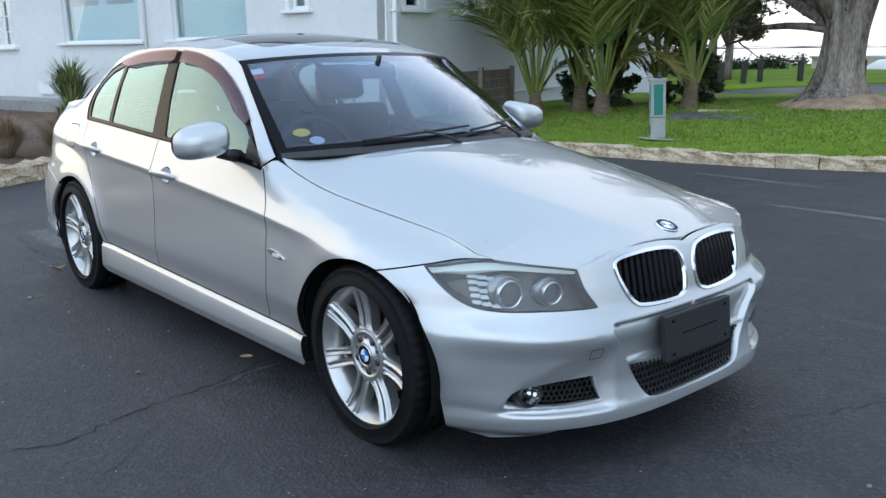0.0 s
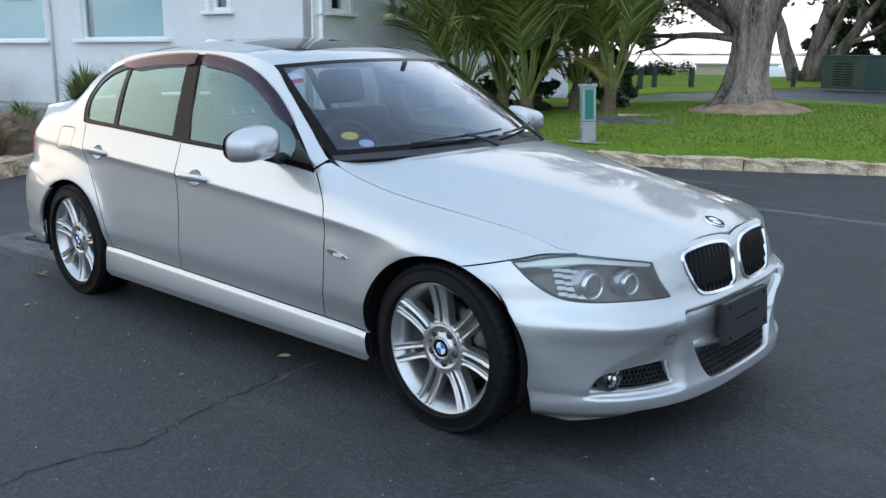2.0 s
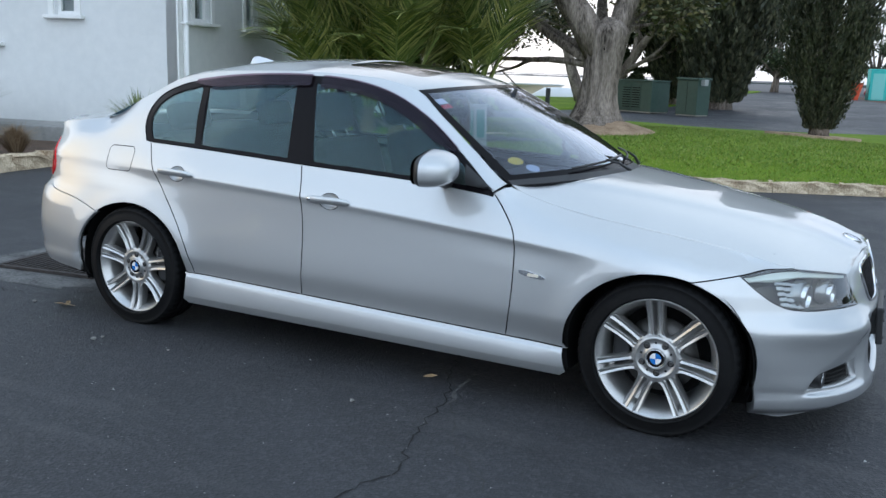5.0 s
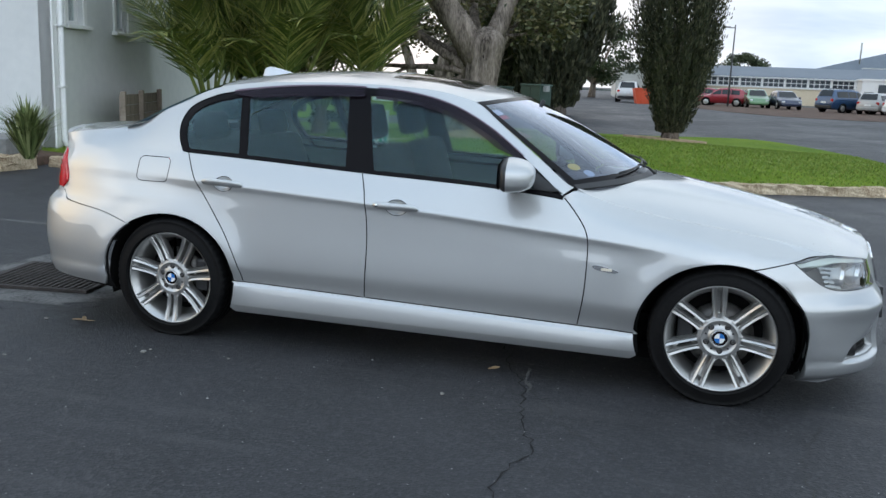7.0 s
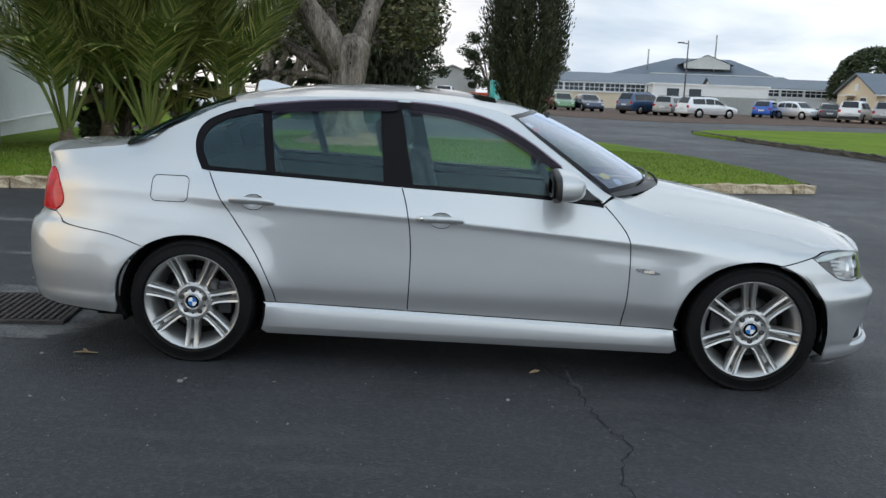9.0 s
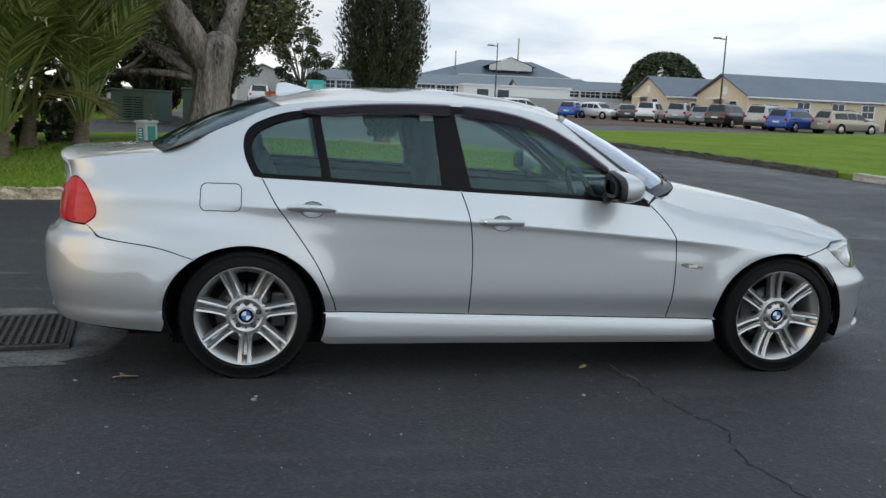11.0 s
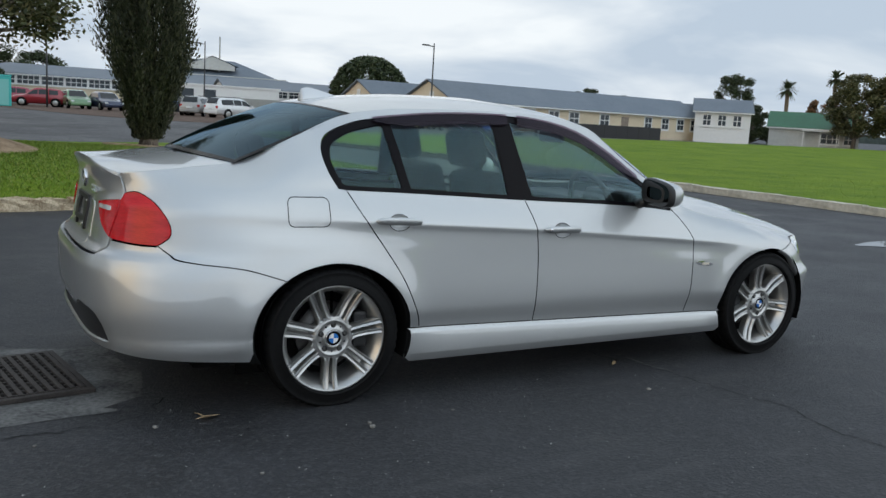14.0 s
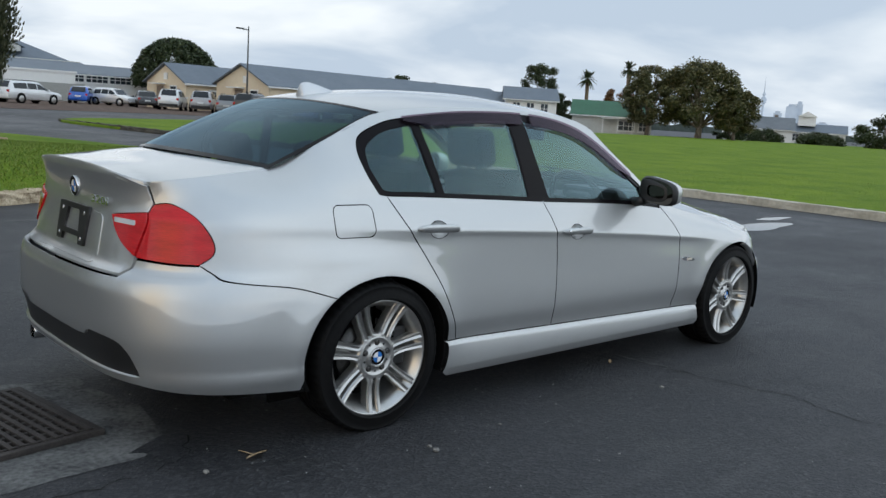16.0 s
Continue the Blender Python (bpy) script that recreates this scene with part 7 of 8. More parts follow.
def side_panels(side):
    S = SIDE_S[side]
    G = 0.0027
    sill_a = [(float(x), sill_z(x)) for x in np.linspace(0.748, -0.955, 60)]
    door_f = outline(smooth_path(GAP_A, 0.015), [p for p in sill_a if p[0] > -0.30], smooth_path(GAP_B, 0.015)[::-1], belt_run(-0.352, 0.637, 0.006))
    door_r = outline(smooth_path(GAP_B, 0.015), [p for p in sill_a if p[0] < -0.30], smooth_path(GAP_C, 0.015)[::-1], belt_run(-1.318, -0.352, 0.006))
    a0, a1 = arch_angle(-AXLE, -1.03, sill_z(-1.0)), arch_angle(-AXLE, -1.60, 0.578)
    quarter = outline(smooth_path(GAP_C, 0.015), [(-1.0, sill_z(-1.0))], arch(-AXLE, a0, a1 - 1, 30), smooth_path(BUMP_R, 0.02),
                      smooth_path([(A_REAR + c, z) for c, z in TL_OUT], 0.015),
                      straight([(A_REAR + 0.655, 0.922), (at(-2.225, 0.60), 0.985)], 0.02), t_run(at(-2.225, 0.60), 0.68, 110), smooth_path(DLO_TOP, 0.02)[::-1])
    b0, b1 = arch_angle(AXLE, 1.492, 0.629), 180 - a0
    fender = outline(smooth_path(GAP_A, 0.015), [(float(x), sill_z(x)) for x in np.linspace(0.748, 1.03, 8)], arch(AXLE, 183, b0, 30),
                     smooth_path([(at(1.492), 0.631), (A_FRONT - LAMP_OUT[0], LAMP_OUT[1])], 0.02), [(A_FRONT - c, z) for c, z in smooth_path([LAMP_OUT, (cn(1.745, 0.742), 0.684), LAMP_TOP], 0.015)],
                     t_run(A_FRONT - LAMP_TOP[0], 0.70, 50), [(0.675, 0.905)])
    sill = outline([(float(x), 0.167) for x in np.linspace(-1.0, 1.0, 60)], arch(AXLE, 200, 180, 6), [(float(x), sill_z(x)) for x in np.linspace(1.02, -1.02, 60)], arch(-AXLE, 2, -20, 6))
    cr = crease_points(-2.0, 1.4)
    front = part("front_door", patch(S, door_f, [HANDLE_CUPS[0]], gap=G, extra=cr, dark=True), PAINT, car)
    rear = part("rear_door", patch(S, door_r, [HANDLE_CUPS[1]], gap=G, extra=cr, dark=True), PAINT, car)
    for door, cup, hx, hz in ((front, HANDLE_CUPS[0], HANDLES[0][0], HANDLES[0][1]), (rear, HANDLE_CUPS[1], HANDLES[1][0], HANDLES[1][1])):
        door_handle(S, side, door, cup, hx, hz)
    part("rear_quarter_panel", patch(S, quarter, [[(A, z) for A, z in FUEL]] if side < 0 else (), gap=G, extra=cr, dark=True), PAINT, car)
    part("front_fender", patch(S, fender, gap=G, extra=cr, dark=True), PAINT, car)
    part("side_skirt", patch(S, sill, gap=G, step=0.03, extra=cr, dark=True), PAINT, car)
    if side < 0:
        part("fuel_flap", patch(S, FUEL, gap=0.0014, dark=True), PAINT, car)


def windows(side):
    S = SIDE_S[side]
    top = smooth_path(DLO_TOP, 0.02)
    frame_out = outline(belt_run(-1.352, 0.632, 0.004), top[::-1])
    hi_f = spline(*sorted((p for p in DLO_TOP if p[0] > -1.32), key=lambda p: p[0]))
    front = outline([(float(x), float(BELT_Z(x)) + 0.014) for x in np.linspace(-0.298, 0.50, 24)], [(float(x), float(hi_f(x)) - 0.028) for x in np.linspace(0.50, -0.375, 30)])
    rear = outline([(float(x), float(BELT_Z(x)) + 0.014) for x in np.linspace(-0.985, -0.445, 20)], [(float(x), float(hi_f(x)) - 0.028) for x in np.linspace(-0.485, -1.04, 20)])
    quart = outline([(float(x), float(BELT_Z(x)) + 0.014) for x in np.linspace(-1.31, -1.03, 12)], [(-1.085, float(hi_f(-1.085)) - 0.028)], smooth_path([(-1.10, float(hi_f(-1.10)) - 0.028), (-1.25, 1.218), (-1.345, 1.17), (-1.372, 1.12), (-1.365, 1.065), (-1.325, 0.988)], 0.02))
    part("window_frame", patch(S, frame_out, [front, rear, quart], step=0.03, depth=0.02, lift=-0.004, gap=0.001), TRIM, car, "gloss black window surround and pillar trim")
    for nm, l in (("front_side_window", front), ("rear_side_window", rear), ("quarter_window", quart)):
        g = part(nm, patch(S, l, step=0.05, depth=0, lift=-0.009), GLASS, car)
        g.visible_shadow = False


FOG = outline(straight([(0.433, 0.248), (0.458, 0.327)], 0.02), smooth_path([(0.458, 0.327), (0.56, 0.325), (0.66, 0.318), (0.728, 0.304), (0.756, 0.278), (0.768, 0.246)], 0.015), straight([(0.768, 0.246), (0.6, 0.244), (0.433, 0.248)], 0.02))
INTAKE = outline(straight([(0.0, 0.214), (0.2, 0.218)], 0.03), smooth_path([(0.2, 0.218), (0.268, 0.24), (0.342, 0.348)], 0.02), straight([(0.342, 0.348), (0.0, 0.342)], 0.03))


def bumpers():
    low = [(0.0, 0.178), (0.3, 0.176), (0.6, 0.172), (0.635, 0.155), (0.66, 0.118), (0.82, 0.108), (A_FRONT - at(1.768), 0.128), (A_FRONT - at(1.762), 0.2)]
    half = outline(straight(low, 0.03), [(A_FRONT - a, z) for a, z in [(at(x), z) for x, z in arch(AXLE, -8, arch_angle(AXLE, 1.496, 0.628), 24)]],
                   smooth_path([(A_FRONT - at(1.496), 0.631), LAMP_OUT], 0.02), smooth_path([LAMP_LOW, (cn(1.985, 0.58), 0.544), (cn(1.89, 0.695), 0.546), (cn(1.814, 0.75), 0.560), (cn(1.74, 0.782), 0.602), LAMP_OUT], 0.015)[::-1],
                   smooth_path([LAMP_IN, (cn(2.0, 0.445), 0.60), LAMP_LOW], 0.015)[::-1], HOOD_NOSE)
    loop = mirrored(half)
    holes = []
    centre = mirrored(INTAKE)
    fog = FOG
    kid = outline(smooth_path([(0.03, 0.545), (0.06, 0.521), (0.11, 0.513), (0.25, 0.518), (0.305, 0.534), (0.35, 0.59), (0.376, 0.65), (0.362, 0.676), (0.30, 0.686), (0.2, 0.690), (0.1, 0.684), (0.05, 0.668), (0.024, 0.62)], 0.008, True))
    folds = []
    for c in np.arange(0.36, 0.84, 0.016):
        t = float(np.interp(c, *SCOOP))
        for z in (0.18, 0.2, 0.212, 0.219, 0.2225, 0.226, 0.231, 0.237, t - 0.08, t - 0.05, t - 0.02, t - 0.005, t + 0.004, t + 0.02):
            folds += [(c, z), (-c, z)]
    for c in np.arange(0.02, 0.44, 0.02):
        folds += [(k * c, z) for k in (-1, 1) for z in (0.474, 0.48, 0.486, 0.492, 0.50)]
    for z in np.arange(0.345, 0.5, 0.008):
        e = 0.412 - 0.06 * min(1.1, max(0, (0.465 - z) / 0.1))
        folds += [(k * (e + d), float(z)) for k in (-1, 1) for d in (-0.022, -0.017, -0.012, -0.007, -0.002, 0.003)]
    neg = lambda l: [(-c, z) for c, z in l]
    part("front_bumper", patch(NOSE_S, loop, [centre, fog, neg(fog), kid, neg(kid)], gap=0.002, step=0.018, depth=0.035, extra=folds), PAINT, car)
    for nm, l in (("centre_intake_back", centre), ("fog_intake_back", fog), ("fog_intake_back", neg(fog))):
        part(nm, patch(NOSE_S, offset_loop(l, -0.01), step=0.03, depth=0, lift=-0.06), SHELL, car)
    for l in (kid, neg(kid)):
        inner = offset_loop(l, 0.010)
        part("grille_surround", patch(NOSE_S, l, [inner], step=0.02, depth=0.03, lift=0.006), CHROME, car, "chrome kidney grille surround")
        part("grille_back", patch(NOSE_S, l, step=0.03, depth=0, lift=-0.045), SHELL, car)
        L = np.array(inner)
        for k in range(11):
            c = L[:, 0].min() + (k + 0.7) / 11.4 * np.ptp(L[:, 0])
            zs = [z for (c0, z), (c1, z1) in zip(inner, inner[1:] + inner[:1]) if (c0 - c) * (c1 - c) <= 0]
            if len(zs) > 1 and max(zs) - min(zs) > 0.03:
                bar = [(c - 0.0035, min(zs)), (c + 0.0035, min(zs)), (c + 0.0035, max(zs)), (c - 0.0035, max(zs))]
                part("grille_slat", patch(NOSE_S, outline(straight(bar + bar[:1], 0.03)), step=0.05, depth=0.04, lift=0.0), TRIM, car)
    # rear
    half = outline(straight([(0.0, 0.272), (ct(-2.3, 0.6), 0.272), (ct(-2.2, 0.75), 0.258), (A_REAR * -1 + at(-1.775), 0.236)], 0.03), [(at(-x) - A_REAR, z) for x, z in arch(AXLE, -5, arch_angle(AXLE, 1.61, 0.575), 24)],
                   [(a - A_REAR, z) for a, z in smooth_path(BUMP_R, 0.02)], straight([(0.82, 0.716), (0.75, 0.715), (0.66, 0.718), (0.57, 0.72), (0.558, 0.69), (0.535, 0.66)], 0.02), straight([(0.535, 0.66), (0.0, 0.652)], 0.03))
    loop = mirrored(half)
    dif = mirrored(outline(straight([(0.0, 0.296), (0.39, 0.300), (0.613, 0.306)], 0.03), smooth_path([(0.613, 0.306), (0.60, 0.35), (0.575, 0.395), (0.515, 0.43), (0.35, 0.436), (0.31, 0.41)], 0.02), straight([(0.31, 0.41), (0.25, 0.405), (0.0, 0.402)], 0.03)))
    part("rear_bumper", patch(TAIL_S, loop, [dif], gap=0.002, step=0.025, depth=0.025), PAINT, car)
    part("rear_diffuser", patch(TAIL_S, offset_loop(dif, -0.012), step=0.03, depth=0, lift=-0.012), BLACK, car, "black lower bumper insert")


def tops():
    cowl = [(1.0 + 0.02 - 0.325 * abs(u) ** 2.2, 0.715 * u) for u in np.linspace(0, 1, 20)]
    half = outline(cowl, [(x, y - 0.002) for x, y, z in HOOD_RIM if x > 0.72 and y > 0.01], [(HOOD_RIM[-1][0], 0.0)])
    loop = outline(half, [(x, -y) for x, y in half[::-1]])
    part("hood", patch(HOOD_S, loop, step=0.022, gap=0.0006, depth=0.014), PAINT, car)
    # roof
    hdr = [(0.30 - (0.30 - 0.167) * abs(u) ** 2.2, 0.588 * u) for u in np.linspace(0, 1, 16)]
    rr = [(float(p[0]), abs(float(p[1]))) for p in body(np.array(t_run(0.167, -1.231, 50)), 1.0)]
    rt = [(-1.33 + (1.33 - 1.231) * abs(u) ** 2.2, 0.562 * u) for u in np.linspace(1, 0, 16)]
    half = outline(hdr, rr, rt)
    loop = outline(half, [(x, -y) for x, y in half[::-1]])
    sr = round_rect(-0.12, 0.0, 0.44, 0.86, 0.06)
    part("roof", patch(ROOF_S, loop, [sr], step=0.035, gap=0.0005), PAINT, car)
    part("sunroof", patch(ROOF_S, sr, step=0.05, gap=0.004, lift=-0.002), material("sunroof_glass", (0.01, 0.012, 0.013), 0.04), car, "dark glass sunroof panel")
    # boot lid: top and upright rear face
    fr = [(-1.91 + 0.126 * abs(u) ** 2.2, 0.58 * u) for u in np.linspace(0, 1, 16)]
    dr = [(float(p[0]), abs(float(p[1])) - 0.003) for p in body(np.array(t_run(at(-1.79), at(-2.225, 0.60), 24)), 1.0)]
    lip = [(float(p[0]), float(p[1])) for p in TAIL_S(np.array(LIP))[0]]
    lip[-1] = (lip[-1][0], 0.0)
    half = outline(fr, dr, lip)
    loop = outline(half, [(x, -y) for x, y in half[::-1]])
    part("boot_lid", patch(DECK_S, loop, step=0.03, gap=0.002, depth=0.02), PAINT, car)
    tl = [p for p in TLAMP_IN]
    half = outline(straight([(0.0, 0.662), (0.525, 0.668), (0.55, 0.692), (0.563, 0.728)], 0.03), [(0.614, 0.893), (0.648, 0.925)], LIP)
    part("boot_face", patch(TAIL_S, mirrored(half), [TLAMP_IN, [(-c, z) for c, z in TLAMP_IN]], step=0.03, gap=0.002, depth=0.015), PAINT, car)
    g = part("windscreen", patch(WIND_S, outline(straight([(-1, 0), (1, 0), (1, 1), (-1, 1), (-1, 0)], 0.05)), step=0.08, depth=0), SCREEN, car)
    g.visible_shadow = False
    g = part("rear_window", patch(REAR_S, outline(straight([(-1, 0), (1, 0), (1, 1), (-1, 1), (-1, 0)], 0.05)), step=0.08, depth=0), REARGLASS, car)
    g.visible_shadow = False


RED = varied("red_lamp_lens", (0.42, 0.004, 0.008), (0.66, 0.012, 0.018), 9, 0.06, 0, 0, 0.2, 0.004, 0.4, (0.6, 0.6, 5))
BUCKET = material("lamp_bucket_grey", (0.085, 0.085, 0.08), 0.35, 0.3)
EYEBROW = material("lamp_eyebrow", (0.62, 0.66, 0.6), 0.35)
FROST = material("pale_reflector", (0.8, 0.8, 0.8), 0.15, 0.6)
CELL = material("lamp_cell", (0.36, 0.375, 0.375), 0.14, 0.85)
DULL = material("satin_lamp_metal", (0.32, 0.33, 0.33), 0.22, 0.9)
BLUE = material("roundel_blue", (0.02, 0.16, 0.5), 0.2, coat=1.0)
ENAMEL = material("roundel_white", (0.8, 0.8, 0.8), 0.2, coat=1.0)
SEAT = varied("dark_grey_seat_cloth", (0.012, 0.012, 0.013), (0.024, 0.024, 0.025), 5, 0.9)
LINER = varied("grey_headliner", (0.35, 0.35, 0.34), (0.42, 0.42, 0.4), 20, 0.95)
CREAMTRIM = varied("grey_door_card", (0.12, 0.12, 0.12), (0.2, 0.2, 0.19), 10, 0.8)
GRID = material("matt_black_grid", (0.012, 0.012, 0.012), 0.7)
MIRROR = material("mirror_glass", (0.06, 0.065, 0.07), 0.03, 1.0)


def roundel(parent, at_pose, r, name="roundel"):
    """A round badge: dark ring, bright rim and four quarters."""
    ring = part(name, lathe([(r * 0.62, 0.004), (r * 0.66, 0.0055), (r * 0.94, 0.005), (r, 0.002), (r, -0.004)], 40, "z"), TRIM, parent)
    ring.matrix_local = at_pose
    part("bright_rim", lathe([(r * 0.93, 0.005), (r * 0.97, 0.0065), (r * 1.01, 0.004), (r * 1.02, -0.003)], 40, "z"), CHROME, ring)
    for k in range(4):
        vs = [(0, 0, 0.0045)] + [(r * 0.62 * math.cos(radians(90 * k + 90 * i / 8)), r * 0.62 * math.sin(radians(90 * k + 90 * i / 8)), 0.0045) for i in range(9)]
        part("quarter", mesh(vs, [(0, i, i + 1) for i in range(1, 9)]), (BLUE, ENAMEL)[k % 2], ring)
    return ring


def honeycomb(surf, loop, cell, wire, lift, thick):
    """A hexagonal mesh of thin bars inside loop, on surf."""
    P = np.array(loop)
    lo, hi = P.min(0), P.max(0)
    segs = []
    dy = cell * 0.75
    dx = cell * math.sqrt(3) / 2
    for r in range(int((hi[1] - lo[1]) / dy) + 2):
        for k in range(int((hi[0] - lo[0]) / dx) + 2):
            c = np.array([lo[0] + (k + 0.5 * (r % 2)) * dx, lo[1] + r * dy])
            h = [c + 0.5 * cell * np.array([math.sin(radians(60 * i)), math.cos(radians(60 * i))]) for i in range(4)]
            segs += list(zip(h, h[1:]))
    q, fs = [], []
    for a, b in segs:
        if not inside(loop, np.array([(a + b) / 2]))[0]:
            continue
        d = (b - a) / np.linalg.norm(b - a)
        n = np.array([-d[1], d[0]]) * wire / 2
        i = len(q)
        q += [a + n, b + n, b - n, a - n]
        fs.append((i, i + 1, i + 2, i + 3))
    X, N = surf(np.array(q))
    top = X + N * lift
    bot = X + N * (lift - thick)
    n = len(q)
    vs = np.concatenate([top, bot])
    F = []
    for f in fs:
        F.append(f[::-1])
        for i, j in zip(f, f[1:] + f[:1]):
            F.append((i, j, j + n, i + n))
    return mesh(vs, F)


def mesh_disc(r, h, seg=24):
    return lathe([(0.0, h), (r, h), (r, 0)], seg, "z")


def stand(P, N, up=(0, 0, 1)):
    """A pose at P whose z points along N."""
    z = Vector(N).normalized()
    x = Vector(up).cross(z).normalized()
    y = z.cross(x)
    m = Matrix((x, y, z)).transposed().to_4x4()
    m.translation = Vector(P)
    return m


def lamps():
    for s in (-1, 1):
        L = [(s * c, z) for c, z in LAMP]
        lamp = part("headlamp", patch(NOSE_S, L, step=0.04, depth=0, lift=-0.075), BUCKET, car, "headlamp with grey inner housing")
        inner = offset_loop(L, 0.004)
        part("side_wall", patch(NOSE_S, L, [inner], step=0.04, depth=0.08, lift=-0.001), BLACK, lamp)
        part("lens", patch(NOSE_S, L, step=0.04, depth=0, lift=0.001, gap=0.002), LENS, lamp).visible_shadow = False
        brow = outline(smooth_path([LAMP_OUT, (cn(1.745, 0.742), 0.684), LAMP_TOP, (cn(1.918, 0.562), 0.679), LAMP_IN], 0.02), smooth_path([(LAMP_IN[0] + 0.004, LAMP_IN[1] - 0.012), (cn(1.92, 0.565), 0.660), (LAMP_TOP[0], 0.668), (cn(1.74, 0.745), 0.66), (LAMP_OUT[0] - 0.03, LAMP_OUT[1] - 0.018)], 0.02))
        part("eyebrow", patch(NOSE_S, [(s * c, z) for c, z in brow], step=0.03, depth=0.02, lift=-0.012), EYEBROW, lamp, "pale eyebrow strip")
        # two projectors with bright rings
        for c, z, r in ((cn(1.90, 0.655), 0.598, 0.047), (cn(1.975, 0.54), 0.598, 0.038)):
            P, N = NOSE_S(np.array([(s * c, z)]))
            axis = Vector((1, 0.22 * s, -0.02))
            base = Vector(P[0]) - Vector(N[0]) * 0.03
            ring = part("projector_ring", lathe([(r * 0.80, -0.05), (r * 0.82, 0.0), (r * 0.92, 0.006), (r, 0.0), (r * 1.02, -0.05)], 36, "z"), CHROME, lamp)
            ring.matrix_local = stand(base, axis)
            ball = part("projector_lens", lathe([(r * 0.8 * math.sin(t), -0.02 + 0.45 * r * math.cos(t)) for t in np.linspace(math.pi / 2, 0.001, 8)], 28, "z"), material("projector_glass", (0.06, 0.065, 0.07), 0.02, 0.3), lamp)
            ball.matrix_local = stand(base - axis * 0.004, axis)
            shroud = part("projector_shroud", lathe([(r * 1.02, -0.05), (r * 1.06, -0.012), (r * 1.25, -0.018), (r * 1.3, -0.05)], 30, "z"), DULL, lamp)
            shroud.matrix_local = stand(base, axis)
        # ribbed bright corner lights
        for row in range(5):
            for col in range(3):
                c0 = cn(1.80, 0.735) - 0.036 * col - 0.006 * row
                z = 0.652 - 0.021 * row - 0.004 * col
                P, N = NOSE_S(np.array([(s * c0, z)]))
                o = part("reflector_cell", box_bm((0.032, 0.015, 0.012), bevel=0.004), CELL, lamp)
                o.matrix_local = stand(P[0] - N[0] * 0.03, N[0]) @ pose(0, 0, 0, -15)
        # tail lamps
        tl = part("tail_lamp", patch(TAIL_S, [(s * c, z) for c, z in TLAMP], step=0.025, depth=0.02, lift=0.006, gap=0.002), RED, car, "red tail lamp with ribbed lens")
        bl = part("boot_lamp", patch(TAIL_S, [(s * c, z) for c, z in TLAMP_IN], step=0.025, depth=0.02, lift=0.006, gap=0.002), RED, car, "red inner lamp on the boot lid")
        for k in range(4):
            z = 0.745 + 0.034 * k
            c0, c1 = 0.595 + 0.012 * k, 0.845 - 0.006 * k
            rib = outline(straight([(c0, z), (c1, z + 0.006), (c1, z + 0.012), (c0, z + 0.006), (c0, z)], 0.03))
            part("lamp_rib", patch(TAIL_S, [(s * c, zz) for c, zz in rib], step=0.05, depth=0, lift=0.0068), RED, tl)
        win = round_rect(0.48, 0.85, 0.13, 0.018, 0.005)
        part("reversing_window", patch(TAIL_S, [(s * c, z) for c, z in win], step=0.03, depth=0.004, lift=0.009), FROST, bl, "clear reversing lamp window")


def grilles():
    centre = mirrored(INTAKE)
    part("centre_grille", honeycomb(NOSE_S, centre, 0.024, 0.0032, -0.022, 0.008), GRID, car, "black honeycomb grille")
    for s in (-1, 1):
        fog = [(s * c, z) for c, z in FOG]
        g = part("fog_grille", honeycomb(NOSE_S, fog, 0.022, 0.003, -0.03, 0.008), GRID, car, "black honeycomb grille")
        P, N = NOSE_S(np.array([(s * 0.672, 0.283)]))
        m = stand(P[0] - N[0] * 0.02, Vector((1, 0.1 * s, 0)))
        f = part("fog_lamp", lathe([(0.037, -0.02), (0.04, 0.01), (0.043, 0.012), (0.047, 0.0), (0.048, -0.03)], 32, "z"), BLACK, car)
        f.matrix_local = m
        part("reflector", lathe([(0.006, -0.03), (0.03, -0.01), (0.037, 0.004)], 28, "z"), CHROME, f)
        part("lens", lathe([(0.0, 0.012), (0.02, 0.01), (0.037, 0.004)], 28, "z"), LENS, f)
        wash = round_rect(cn(2.1, 0.47), 0.405, 0.05, 0.036, 0.006)
        rim = offset_loop(wash, 0.002)
        part("washer_cover_seam", patch(NOSE_S, [(s * c, z) for c, z in wash], [[(s * c, z) for c, z in rim]], step=0.03, depth=0, lift=0.0012), SHELL, car)
    # number plate bracket
    br = part("plate_bracket", box_bm((0.026, 0.375, 0.155), (0, 0, 0), 0.006), BLACK, car, "empty black number plate bracket")
    br.matrix_local = pose(2.142, -0.015, 0.405, 0, -5, 0)
    part("bracket_wedge", box_bm((0.04, 0.3, 0.09), (-0.03, 0, 0.0), 0.004), BLACK, br)
    for sy in (-1, 1):
        for sz in (-1, 1):
            o = part("screw", lathe([(0.0, 0.003), (0.005, 0.003), (0.006, 0.0)], 12, "z"), SHELL, br)
            o.matrix_local = pose(0.0135, sy * 0.15, sz * 0.055, 0, 90, 0)
    part("bracket_line", box_bm((0.002, 0.2, 0.003), (0.0135, 0, 0.005)), SHELL, br)
    P, N = HOOD_S(np.array([(1.995, 0.0)]))
    roundel(car, stand(P[0] + N[0] * 0.002, N[0], (-1, 0, 0)) @ pose(0, 0, 0, 0, 0, 90), 0.041)


